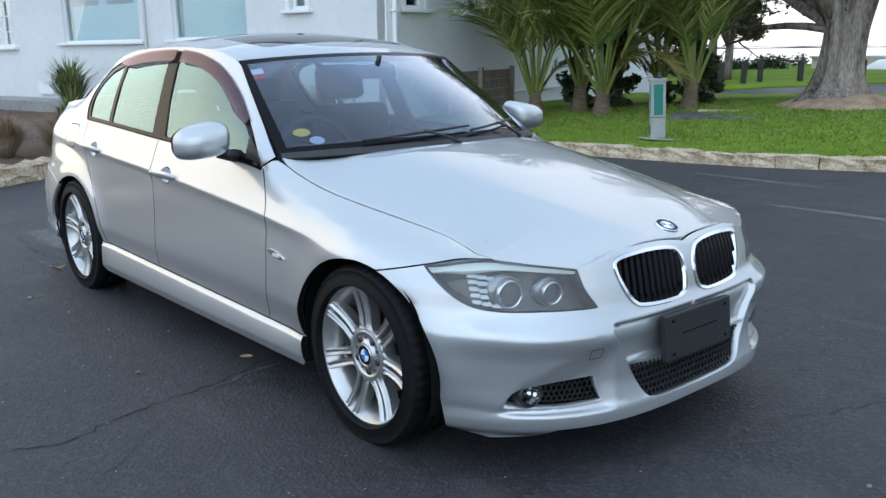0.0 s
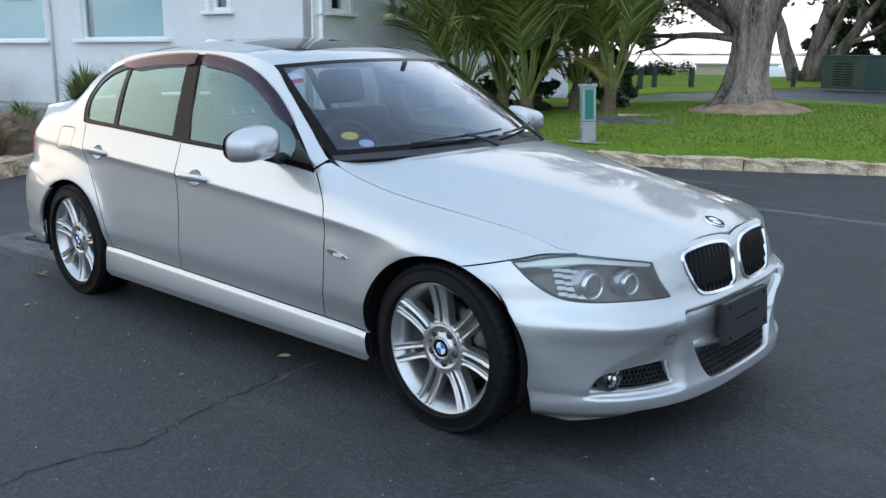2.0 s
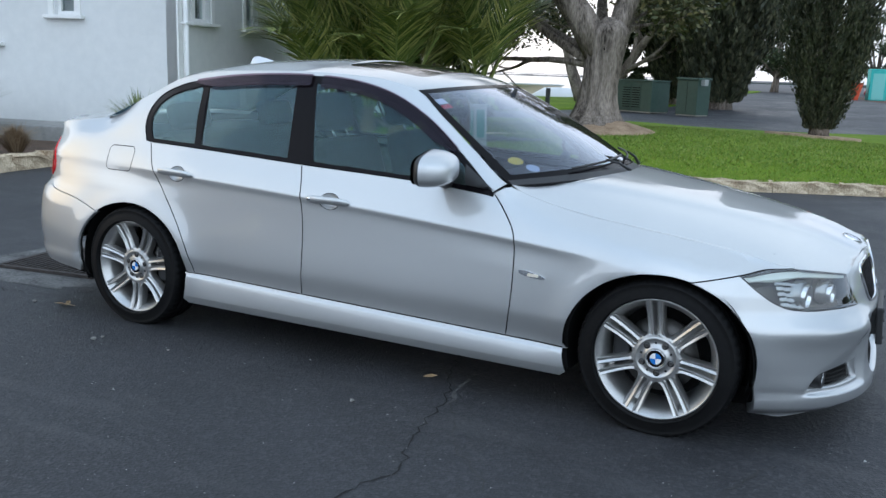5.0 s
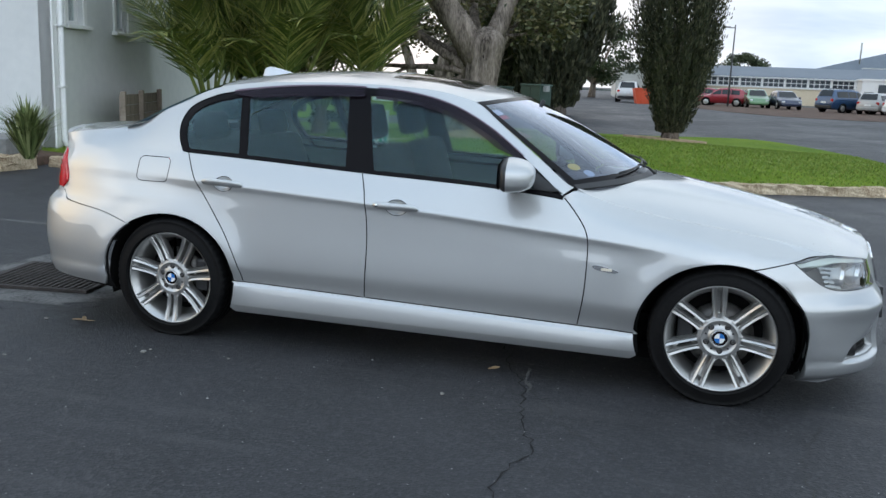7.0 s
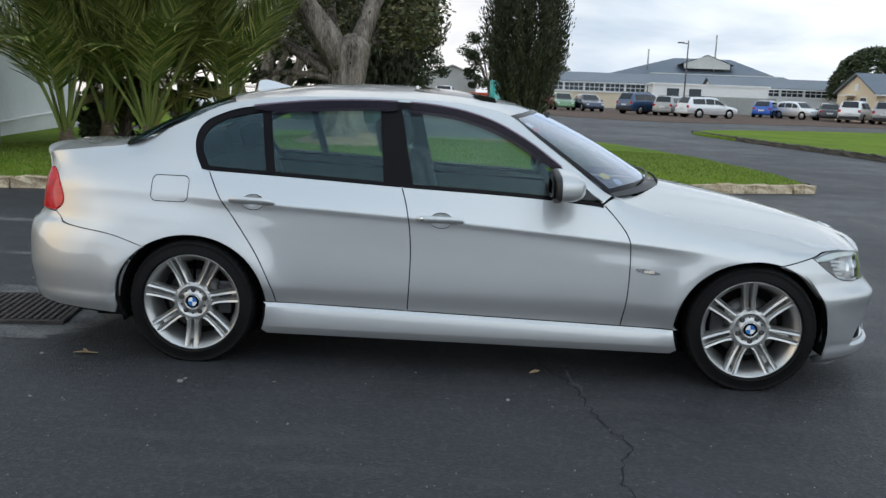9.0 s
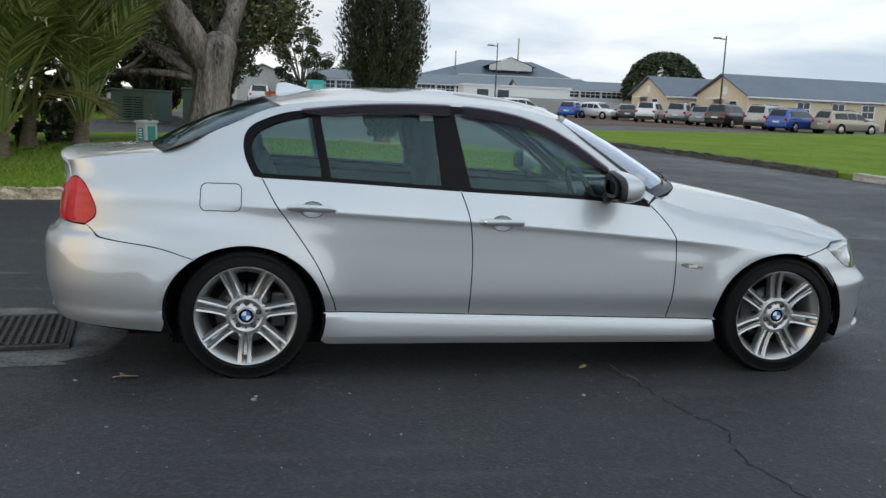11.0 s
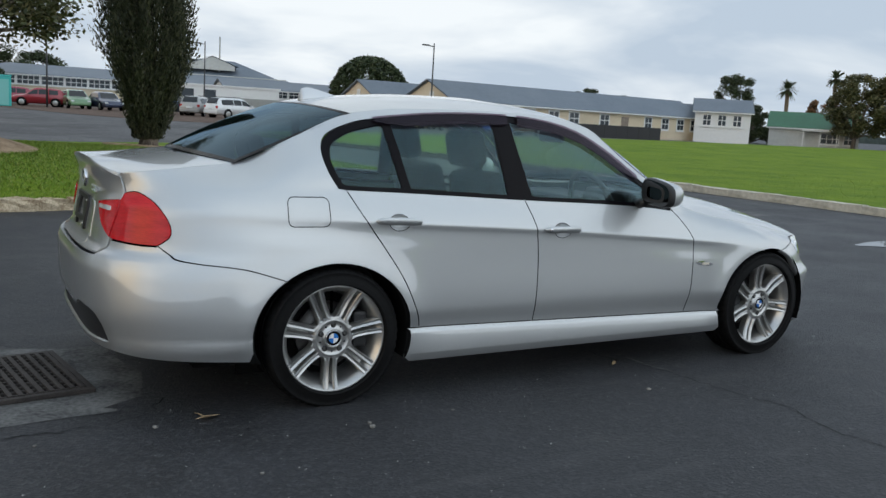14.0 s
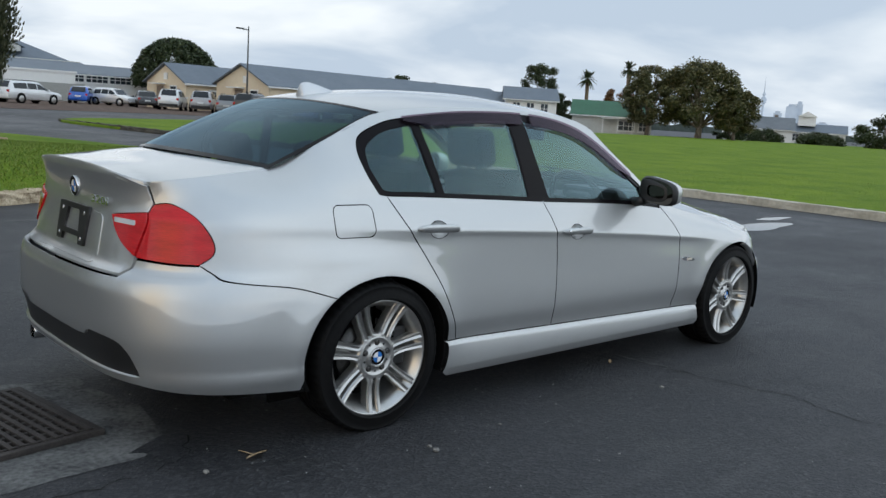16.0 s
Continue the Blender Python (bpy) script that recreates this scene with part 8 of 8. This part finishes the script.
def boot_fittings():
    P, N = TAIL_S(np.array([(0.0, 0.935)]))
    roundel(car, stand(P[0] + N[0] * 0.002, N[0]), 0.041)
    # lettering
    cu = bpy.data.curves.new("model_lettering", "FONT")
    cu.body = "320i"
    cu.size = 0.062
    cu.extrude = 0.002
    cu.materials.append(CHROME)
    ob = new("model_lettering", cu)
    ob.parent = car
    P, N = TAIL_S(np.array([(-0.19, 0.893)]))
    ob.matrix_local = stand(P[0] + N[0] * 0.003, N[0]) @ Matrix.Diagonal((1.55, 0.68, 1, 1))
    # plate recess
    recess = round_rect(0.0, 0.765, 0.62, 0.185, 0.03)
    part("plate_recess", patch(TAIL_S, recess, step=0.03, depth=0.006, lift=0.003), PAINT, car)
    legs = straight([(-0.195, 0.868), (-0.18, 0.716), (-0.125, 0.716), (-0.118, 0.745), (0.058, 0.745), (0.065, 0.716), (0.12, 0.716), (0.135, 0.868), (-0.195, 0.868)], 0.03)
    opening = outline(straight([(-0.115, 0.765), (-0.095, 0.848), (0.035, 0.848), (0.055, 0.765), (-0.115, 0.765)], 0.03))
    pb = part("rear_plate_bracket", patch(TAIL_S, outline(legs), [opening], step=0.03, depth=0.012, lift=0.014), BLACK, car, "empty black rear plate bracket")
    for c in (-0.15, 0.09):
        for z in (0.74, 0.84):
            P, N = TAIL_S(np.array([(c, z)]))
            o = part("screw_hole", lathe([(0.0, 0.001), (0.007, 0.001), (0.008, 0.0)], 12, "z"), FROST, pb)
            o.matrix_local = stand(P[0] + N[0] * 0.0145, N[0])
    ex = part("exhaust_tip", lathe([(0.03, 0.09), (0.034, 0.09), (0.036, 0.085), (0.036, -0.05), (0.03, -0.05)], 24, "z"), CHROME, car)
    ex.matrix_local = stand((-2.22, 0.50, 0.225), (-1, 0, 0))
    high = spline((-0.105, 0.03), (-0.10, 0.05), (-0.085, 0.062), (-0.06, 0.064), (-0.02, 0.054), (0.05, 0.028), (0.10, 0.008), (0.12, 0.0))
    vs, fs, n, seg = [], [], 24, 12
    for i in range(n + 1):
        x = -0.105 + 0.225 * i / n
        h = float(high(x))
        hw = 0.034 * (1 - (max(0.0, x) / 0.125) ** 2) ** 0.5
        for k in range(seg + 1):
            a = math.pi * k / seg
            vs.append((x, hw * math.cos(a) * (0.45 + 0.55 * (1 - math.sin(a))), h * math.sin(a) ** 0.8 - 0.006))
    m = seg + 1
    for i in range(n):
        for k in range(seg):
            fs.append((i * m + k, (i + 1) * m + k, (i + 1) * m + k + 1, i * m + k + 1))
    fs.append(tuple(range(m)))
    fin = part("aerial_fin", mesh(vs, fs, True), material("pale_fin", (0.6, 0.62, 0.64), 0.3, 0.3, coat=1.0), car, "pale silver roof aerial fin")
    fin.matrix_local = pose(-1.16, 0, float(ROOF_MID(-1.16)) - 0.004, 0, -7, 0)


def mirrors():
    for s in (-1, 1):
        sg = lambda v, e: math.copysign(abs(v) ** e, v)

        def shell(ph0, ph1, depth, k=1.0):
            """Half of a soft-cornered shell; depth along x."""
            vs, fs, nu, nv = [], [], 36, 10
            for j in range(nv + 1):
                ph = ph0 + (ph1 - ph0) * j / nv
                for i in range(nu):
                    th = 2 * math.pi * i / nu
                    y = k * 0.112 * sg(math.cos(ph), 0.6) * sg(math.cos(th), 0.6)
                    z = k * 0.07 * sg(math.cos(ph), 0.6) * sg(math.sin(th), 0.62)
                    z *= 1 + 0.16 * s * (y / 0.112) * (-1 if z > 0 else -0.3)
                    vs.append((depth * math.sin(ph), y, z - s * 0.01 * y / 0.112))
            for j in range(nv):
                for i in range(nu):
                    q = (i + 1) % nu
                    fs.append((j * nu + i, j * nu + q, (j + 1) * nu + q, (j + 1) * nu + i))
            return mesh(vs, fs if depth > 0 else [f[::-1] for f in fs], True)

        m = part("wing_mirror", shell(0.0, math.pi / 2, 0.125), PAINT, car, "silver wing mirror")
        m.matrix_local = pose(0.40, s * 0.922, 0.975, 0, 0, s * -6)
        part("mirror_rear_shell", shell(0.0, 1.12, -0.04, 1.0), BLACK, m)
        part("mirror_housing", shell(1.12, 1.3, -0.04, 1.0), BLACK, m)
        face = shell(1.0, math.pi / 2, -0.004, 1.28)
        o = part("mirror_glass", face, MIRROR, m)
        o.matrix_local = pose(-0.028, 0, 0, 0, 0, s * 4)
        arm = part("mirror_arm", tube([(0.0, -s * 0.085, -0.055), (0.015, -s * 0.12, -0.065), (0.03, -s * 0.165, -0.075)], [0.022, 0.024, 0.03], 10), BLACK, m)
        # black triangle at the window's front corner
        tri = outline(straight([(0.50, 0.902), (0.635, 0.89), (0.485, 0.985), (0.50, 0.902)], 0.03))
        part("mirror_sail", patch(SIDE_S[s], tri, step=0.04, depth=0.012, lift=0.004), BLACK, car)


def visors():
    top = smooth_path(DLO_TOP, 0.02)
    for s in (-1, 1):
        for nm, x0, x1 in (("rear_rain_visor", -1.15, -0.385), ("front_rain_visor", -0.345, 0.43)):
            run = [p for p in top if x0 <= p[0] <= x1]
            xs = [p[0] for p in run]
            low = []
            for i, p in enumerate(run):
                q = run[min(i + 1, len(run) - 1)]
                r = run[max(i - 1, 0)]
                d = np.array(q) - np.array(r)
                n = np.array([d[1], -d[0]]) / np.linalg.norm(d)
                t = (p[0] - x0) / (x1 - x0)
                w = 0.05 * (min(1, (t if nm[0] == "r" else 1.0) * 4) ** 0.6) * (min(1, (1 - t) * 5 + (0.75 if nm[0] == "r" else 0.35)))
                low.append(tuple(np.array(p) + n * w))
            up = [tuple(np.array(p) + np.array([0, 0.006])) for p in run]
            loop = outline(up, low[::-1])
            S = SIDE_S[s]

            def flared(q, S=S):
                p, n = S(q)
                return p + n * 0.009

            part(nm, patch(with_normals(flared, -s), loop, step=0.03, depth=0.003), VISOR, car, "smoked plastic rain visor")
            edge = outline(low, [tuple(np.array(p) + np.array([0, 0.004])) for p in low[::-1]])
            part("visor_lip", patch(with_normals(flared, -s), edge, step=0.03, depth=0.005, lift=0.001), VISOR, car)


def wipers():
    """Cowl, arms and blades at the foot of the windscreen."""
    cow = outline([(u, -0.018) for u in np.linspace(-0.99, 0.99, 40)], [(u, 0.03) for u in np.linspace(0.99, -0.99, 40)])
    part("cowl", patch(WIND_S, cow, step=0.05, depth=0.01, lift=0.0015), BLACK, car, "black plastic cowl below the windscreen")
    band = outline(straight([(-1, 0), (1, 0), (1, 1), (-1, 1), (-1, 0)], 0.05))
    hole = outline(straight([(-0.955, 0.075), (0.955, 0.075), (0.955, 0.955), (-0.955, 0.955), (-0.955, 0.075)], 0.05))
    part("screen_border", patch(WIND_S, band, [hole], step=0.05, depth=0, lift=0.001), TRIM, car)
    hole2 = outline(straight([(-0.965, 0.04), (0.965, 0.04), (0.965, 0.97), (-0.965, 0.97), (-0.965, 0.04)], 0.05))
    part("rear_screen_border", patch(REAR_S, band, [hole2], step=0.05, depth=0, lift=0.001), TRIM, car)
    for (u0, v0), (u1, v1), (ua, va) in (((-0.62, 0.055), (0.08, 0.10), (-0.08, -0.02)), ((0.06, 0.06), (0.62, 0.13), (0.50, -0.02))):
        pts = WIND_S(np.array([(u0 + (u1 - u0) * t, v0 + (v1 - v0) * t) for t in np.linspace(0, 1, 9)]))
        bl = part("wiper", tube([p + n * 0.018 for p, n in zip(*pts)], 0.0055, 6), BLACK, car)
        a = WIND_S(np.array([(ua, va), ((u0 + u1) / 2, (v0 + v1) / 2)]))
        part("wiper_arm", tube([a[0][0] + a[1][0] * 0.012, (a[0][0] + a[0][1]) / 2 + a[1][0] * 0.028, a[0][1] + a[1][1] * 0.026], [0.009, 0.006, 0.005], 6), BLACK, bl)
    # stickers inside the glass
    for nm, u, v, w, h, mat in (("registration_label", -0.93, 0.86, 0.05, 0.03, ENAMEL), ("registration_label", -0.93, 0.80, 0.05, 0.022, RED), ("round_sticker", -0.86, 0.20, 0.04, 0.036, material("yellow_sticker", (0.75, 0.55, 0.05), 0.5)), ("round_sticker", -0.81, 0.12, 0.034, 0.034, material("pale_sticker", (0.55, 0.62, 0.68), 0.5))):
        loop = [(u + w * math.cos(t), v + h * math.sin(t)) for t in np.linspace(0, 2 * math.pi, 24, endpoint=False)] if "round" in nm else outline(straight([(u - w, v - h), (u + w, v - h), (u + w, v + h), (u - w, v + h), (u - w, v - h)], 0.02))
        part(nm, patch(WIND_S, loop, step=0.05, depth=0, lift=-0.003), mat, car)


def side_marker():
    for s in (-1, 1):
        m = outline(smooth_path([(0.80, 0.585), (0.835, 0.588), (0.90, 0.575), (0.92, 0.566), (0.89, 0.560), (0.815, 0.570)], 0.01, True))
        part("side_marker", patch(SIDE_S[s], m, step=0.02, depth=0.006, lift=0.006), CHROME, car)
        c = round_rect(0.865, 0.573, 0.05, 0.012, 0.005)
        part("marker_lens", patch(SIDE_S[s], c, step=0.02, depth=0.003, lift=0.008), material("amber_clear_lens", (0.66, 0.6, 0.5), 0.2), car)


def tyre_mesh():
    """A tyre with grooved tread, cut shoulder blocks and a flattened foot."""
    prof = [(0.226, -0.098), (0.242, -0.118), (0.278, -0.114), (0.300, -0.108), (0.3115, -0.098), (0.3165, -0.084), (0.3175, -0.062), (0.3175, -0.046), (0.310, -0.045), (0.310, -0.038), (0.3185, -0.037), (0.3185, -0.004), (0.311, -0.003), (0.311, 0.004), (0.3185, 0.005), (0.3185, 0.037),
            (0.310, 0.038), (0.310, 0.045), (0.3175, 0.046), (0.3175, 0.062), (0.3165, 0.084), (0.3115, 0.098), (0.302, 0.107), (0.2985, 0.109), (0.297, 0.1075), (0.282, 0.113), (0.268, 0.1135), (0.266, 0.115), (0.254, 0.112), (0.249, 0.119), (0.245, 0.106), (0.242, 0.098)]
    n, seg = len(prof), 216
    vs, fs = [], []
    for i in range(seg):
        a = 2 * math.pi * i / seg
        for r, h in prof:
            if i % 4 == 0 and 0.05 < abs(h) < 0.1 and r > 0.3:
                r -= 0.006
            cz = r * math.sin(a)
            squash = max(0.0, -0.305 - cz)
            vs.append((r * math.cos(a), h + math.copysign(0.6 * squash, h) * (abs(h) > 0.1), max(cz, -0.305)))
    for i in range(seg):
        j = (i + 1) % seg
        for k in range(n - 1):
            fs.append((i * n + k, i * n + k + 1, j * n + k + 1, j * n + k))
    return mesh(vs, fs, True)


def wheel(x, side, turn):
    w = part("wheel", lathe([(0.19, -0.1), (0.19, -0.03), (0.208, 0.045), (0.216, 0.074), (0.229, 0.086), (0.2345, 0.095), (0.240, 0.099), (0.2435, 0.095), (0.2435, 0.06)], 72), ALLOY, car, "seven twin-spoke silver alloy wheel")
    # built with the outer face towards +y, then turned
    part("tyre", tyre_mesh(), RUBBER, w)
    half_w = spline((0.06, 0.052), (0.082, 0.046), (0.094, 0.0365), (0.11, 0.0315), (0.15, 0.0325), (0.2, 0.0355), (0.236, 0.038))
    for k in range(7):
        # a broad spoke: two ribs beside a deep slot that opens at the rim
        vs, fs, n = [], [], 26
        for i in range(n + 1):
            r = 0.078 + 0.158 * i / n
            t = max(0.0, (r - 0.07) / 0.16)
            y = 0.079 + 0.015 * t**2 - 0.007 * math.sin(math.pi * min(1, t))
            hw = float(half_w(r))
            g = 0.05 * float(step01((r - 0.094) / 0.009))
            gw = 0.0062 + 0.0035 * t
            ridge = 0.0025 * float(step01((r - 0.088) / 0.02))
            mid = (hw + gw) / 2
            for dx, dy in ((-hw, -0.045), (-hw, -0.007), (-hw + 0.004, ridge - 0.002), (-mid, -0.0035 * (g > 0)), (-gw - 0.004, ridge), (-gw, -0.003 * (g > 0)), (-gw * 0.8, -g), (gw * 0.8, -g), (gw, -0.003 * (g > 0)), (gw + 0.004, ridge), (mid, -0.0035 * (g > 0)), (hw - 0.004, ridge - 0.002), (hw, -0.007), (hw, -0.045)):
                vs.append((dx, y + dy, r))
        for i in range(n):
            for q in range(i * 14, i * 14 + 13):
                fs.append((q, q + 1, q + 15, q + 14))
        sp = part("spoke", mesh(vs, fs), ALLOY, w)
        sp.matrix_local = Matrix.Rotation(2 * math.pi * k / 7 + turn, 4, "Y")
        # near-black strip over the alloy floor, painting the slot's shade
        slot = part("slot_floor", box_bm((0.013, 0.004, 0.11), (0, 0.045, 0.16)), SHELL, w)
        slot.matrix_local = sp.matrix_local
    hub = part("hub", lathe([(0.0, 0.077), (0.036, 0.077), (0.039, 0.083), (0.044, 0.083), (0.047, 0.074), (0.07, 0.073), (0.0745, 0.077), (0.079, 0.0795), (0.086, 0.077), (0.092, 0.066), (0.094, 0.045), (0.094, 0.02)], 56), ALLOY, w)
    roundel(hub, Matrix.Translation((0, 0.0805, 0)) @ Matrix.Rotation(-math.pi / 2, 4, "X") @ Matrix.Rotation(turn, 4, "Z"), 0.036, "hub_cap")
    for k in range(5):
        a = 2 * math.pi * (k + 0.5) / 5 + turn
        # black disc on the hub face: shade of the bolt's pocket as colour
        dk = part("bolt_pocket", lathe([(0.0, 0.0765), (0.0125, 0.0765), (0.0135, 0.072)], 16), BLACK, w)
        dk.matrix_local = Matrix.Translation((0.060 * math.sin(a), 0, 0.060 * math.cos(a)))
        bo = part("wheel_bolt", lathe([(0.0, 0.078), (0.0055, 0.078), (0.0075, 0.079), (0.009, 0.0765)], 14), STEEL, w)
        bo.matrix_local = Matrix.Translation((0.060 * math.sin(a), 0.0006, 0.060 * math.cos(a)))
        # likewise a black disc for the shade in a small hole
        pin = part("locating_hole", lathe([(0.0, 0.0755), (0.0045, 0.0755), (0.005, 0.072)], 12), BLACK, w)
        pin.matrix_local = Matrix.Translation((0.061 * math.sin(a + 0.63), 0, 0.061 * math.cos(a + 0.63)))
    part("brake_disc", lathe([(0.06, 0.01), (0.15, 0.01), (0.15, -0.012), (0.06, -0.012)], 48), STEEL, w)
    part("brake_caliper", box_bm((0.07, 0.09, 0.17), (0.15 if x > 0 else -0.15, -0.005, 0.02), 0.015), BLACK, w)
    part("dust_shield", lathe([(0.0, -0.04), (0.19, -0.04)], 32), SHELL, w)
    w.matrix_local = pose(x, side * 0.75, HUBZ, 0, 0, 0 if side > 0 else 180)
    return w


def cabin():
    """Seats, dashboard, steering wheel and dark lining."""
    part("cabin_floor", box_bm((2.9, 1.35, 0.03), (-0.3, 0, 0.33)), SHELL, car)
    for s in (-1, 1):
        loop = outline(straight([(-0.92, 0.36), (0.8, 0.36), (0.75, 0.86), (-0.4, 0.90), (-1.35, 0.94), (-1.3, 0.78), (-1.02, 0.66), (-0.92, 0.36)], 0.08))
        part("door_card", patch(SIDE_S[s], loop, step=0.1, depth=0, lift=-0.07), CREAMTRIM, car)
        # lining of the pillars: inner side of the frame
    hl = outline([(x, y * 0.97) for x, y, z in ROOF_RIM if -1.22 < x < 0.16], [(x, -y * 0.97) for x, y, z in ROOF_RIM[::-1] if -1.22 < x < 0.16])
    part("headliner", patch(ROOF_S, hl, step=0.12, depth=0, lift=-0.03), LINER, car)
    part("dashboard", join_bm([box_bm((0.42, 1.16, 0.17), (0.68, 0, 0.785), 0.05, 3), box_bm((0.2, 0.42, 0.08), (0.62, -0.36, 0.90), 0.03, 3)]), BLACK, car)
    part("parcel_shelf", box_bm((0.5, 1.2, 0.04), (-1.6, 0, 0.985), 0.01), SEAT, car)
    part("rear_bulkhead", box_bm((0.06, 1.25, 0.55), (-1.42, 0, 0.66)), SEAT, car)
    for y in (-0.36, 0.36):
        seat = part("front_seat", box_bm((0.5, 0.5, 0.16), (0.0, y, 0.5), 0.06, 3), SEAT, car)
        b = part("backrest", box_bm((0.15, 0.48, 0.53), (0, 0, 0.265), 0.07, 4), SEAT, seat)
        b.matrix_local = pose(-0.24, y, 0.52, 0, -16, 0)
        h = part("headrest", box_bm((0.11, 0.28, 0.19), (0, 0, 0.0), 0.05, 4), SEAT, seat)
        h.matrix_local = pose(-0.465, y, 1.15, 0, -12, 0)
        for dy in (-0.06, 0.06):
            part("headrest_post", tube([(-0.385, y + dy, 1.0), (-0.45, y + dy, 1.12)], 0.006), CHROME, seat)
    bench = part("rear_seat", box_bm((0.5, 1.26, 0.18), (-0.95, 0, 0.5), 0.06, 3), SEAT, car)
    b = part("backrest", box_bm((0.16, 1.26, 0.5), (0, 0, 0.25), 0.06, 3), SEAT, bench)
    b.matrix_local = pose(-1.22, 0, 0.52, 0, -20, 0)
    for y in (-0.38, 0.38):
        h = part("headrest", box_bm((0.1, 0.27, 0.15), (0, 0, 0.0), 0.045, 4), SEAT, bench)
        h.matrix_local = pose(-1.40, y, 1.08, 0, -16, 0)
    ring = []
    for i in range(33):
        a = 2 * math.pi * i / 32
        ring.append((0.0, 0.185 * math.cos(a), 0.185 * math.sin(a)))
    st = part("steering_wheel", tube(ring, 0.016, 8, False), BLACK, car)
    st.matrix_local = pose(0.42, -0.36, 0.86, 0, -24, 0)
    part("airbag_boss", box_bm((0.05, 0.17, 0.12), (0.02, 0, -0.01), 0.025, 3), BLACK, st)
    for y in (-1, 1):
        part("wheel_spoke", box_bm((0.015, 0.1, 0.03), (0.01, y * 0.125, 0.0), 0.005), BLACK, st)
    rm = part("inner_mirror", box_bm((0.03, 0.24, 0.065), (0, 0, 0), 0.02, 3), BLACK, car)
    rm.matrix_local = pose(0.36, 0, 1.225, 0, -10, 0)
    part("mirror_stalk", tube([(0.02, 0, 0.02), (0.05, 0, 0.065)], 0.012), BLACK, rm)


build_shell()
for sd in (-1, 1):
    side_panels(sd)
    windows(sd)
bumpers()
tops()
lamps()
grilles()
boot_fittings()
mirrors()
visors()
wipers()
side_marker()
for wx, tn in ((AXLE, 0.09), (-AXLE, math.pi - 0.03)):
    for sd in (-1, 1):
        wheel(wx, sd, tn)
cabin()
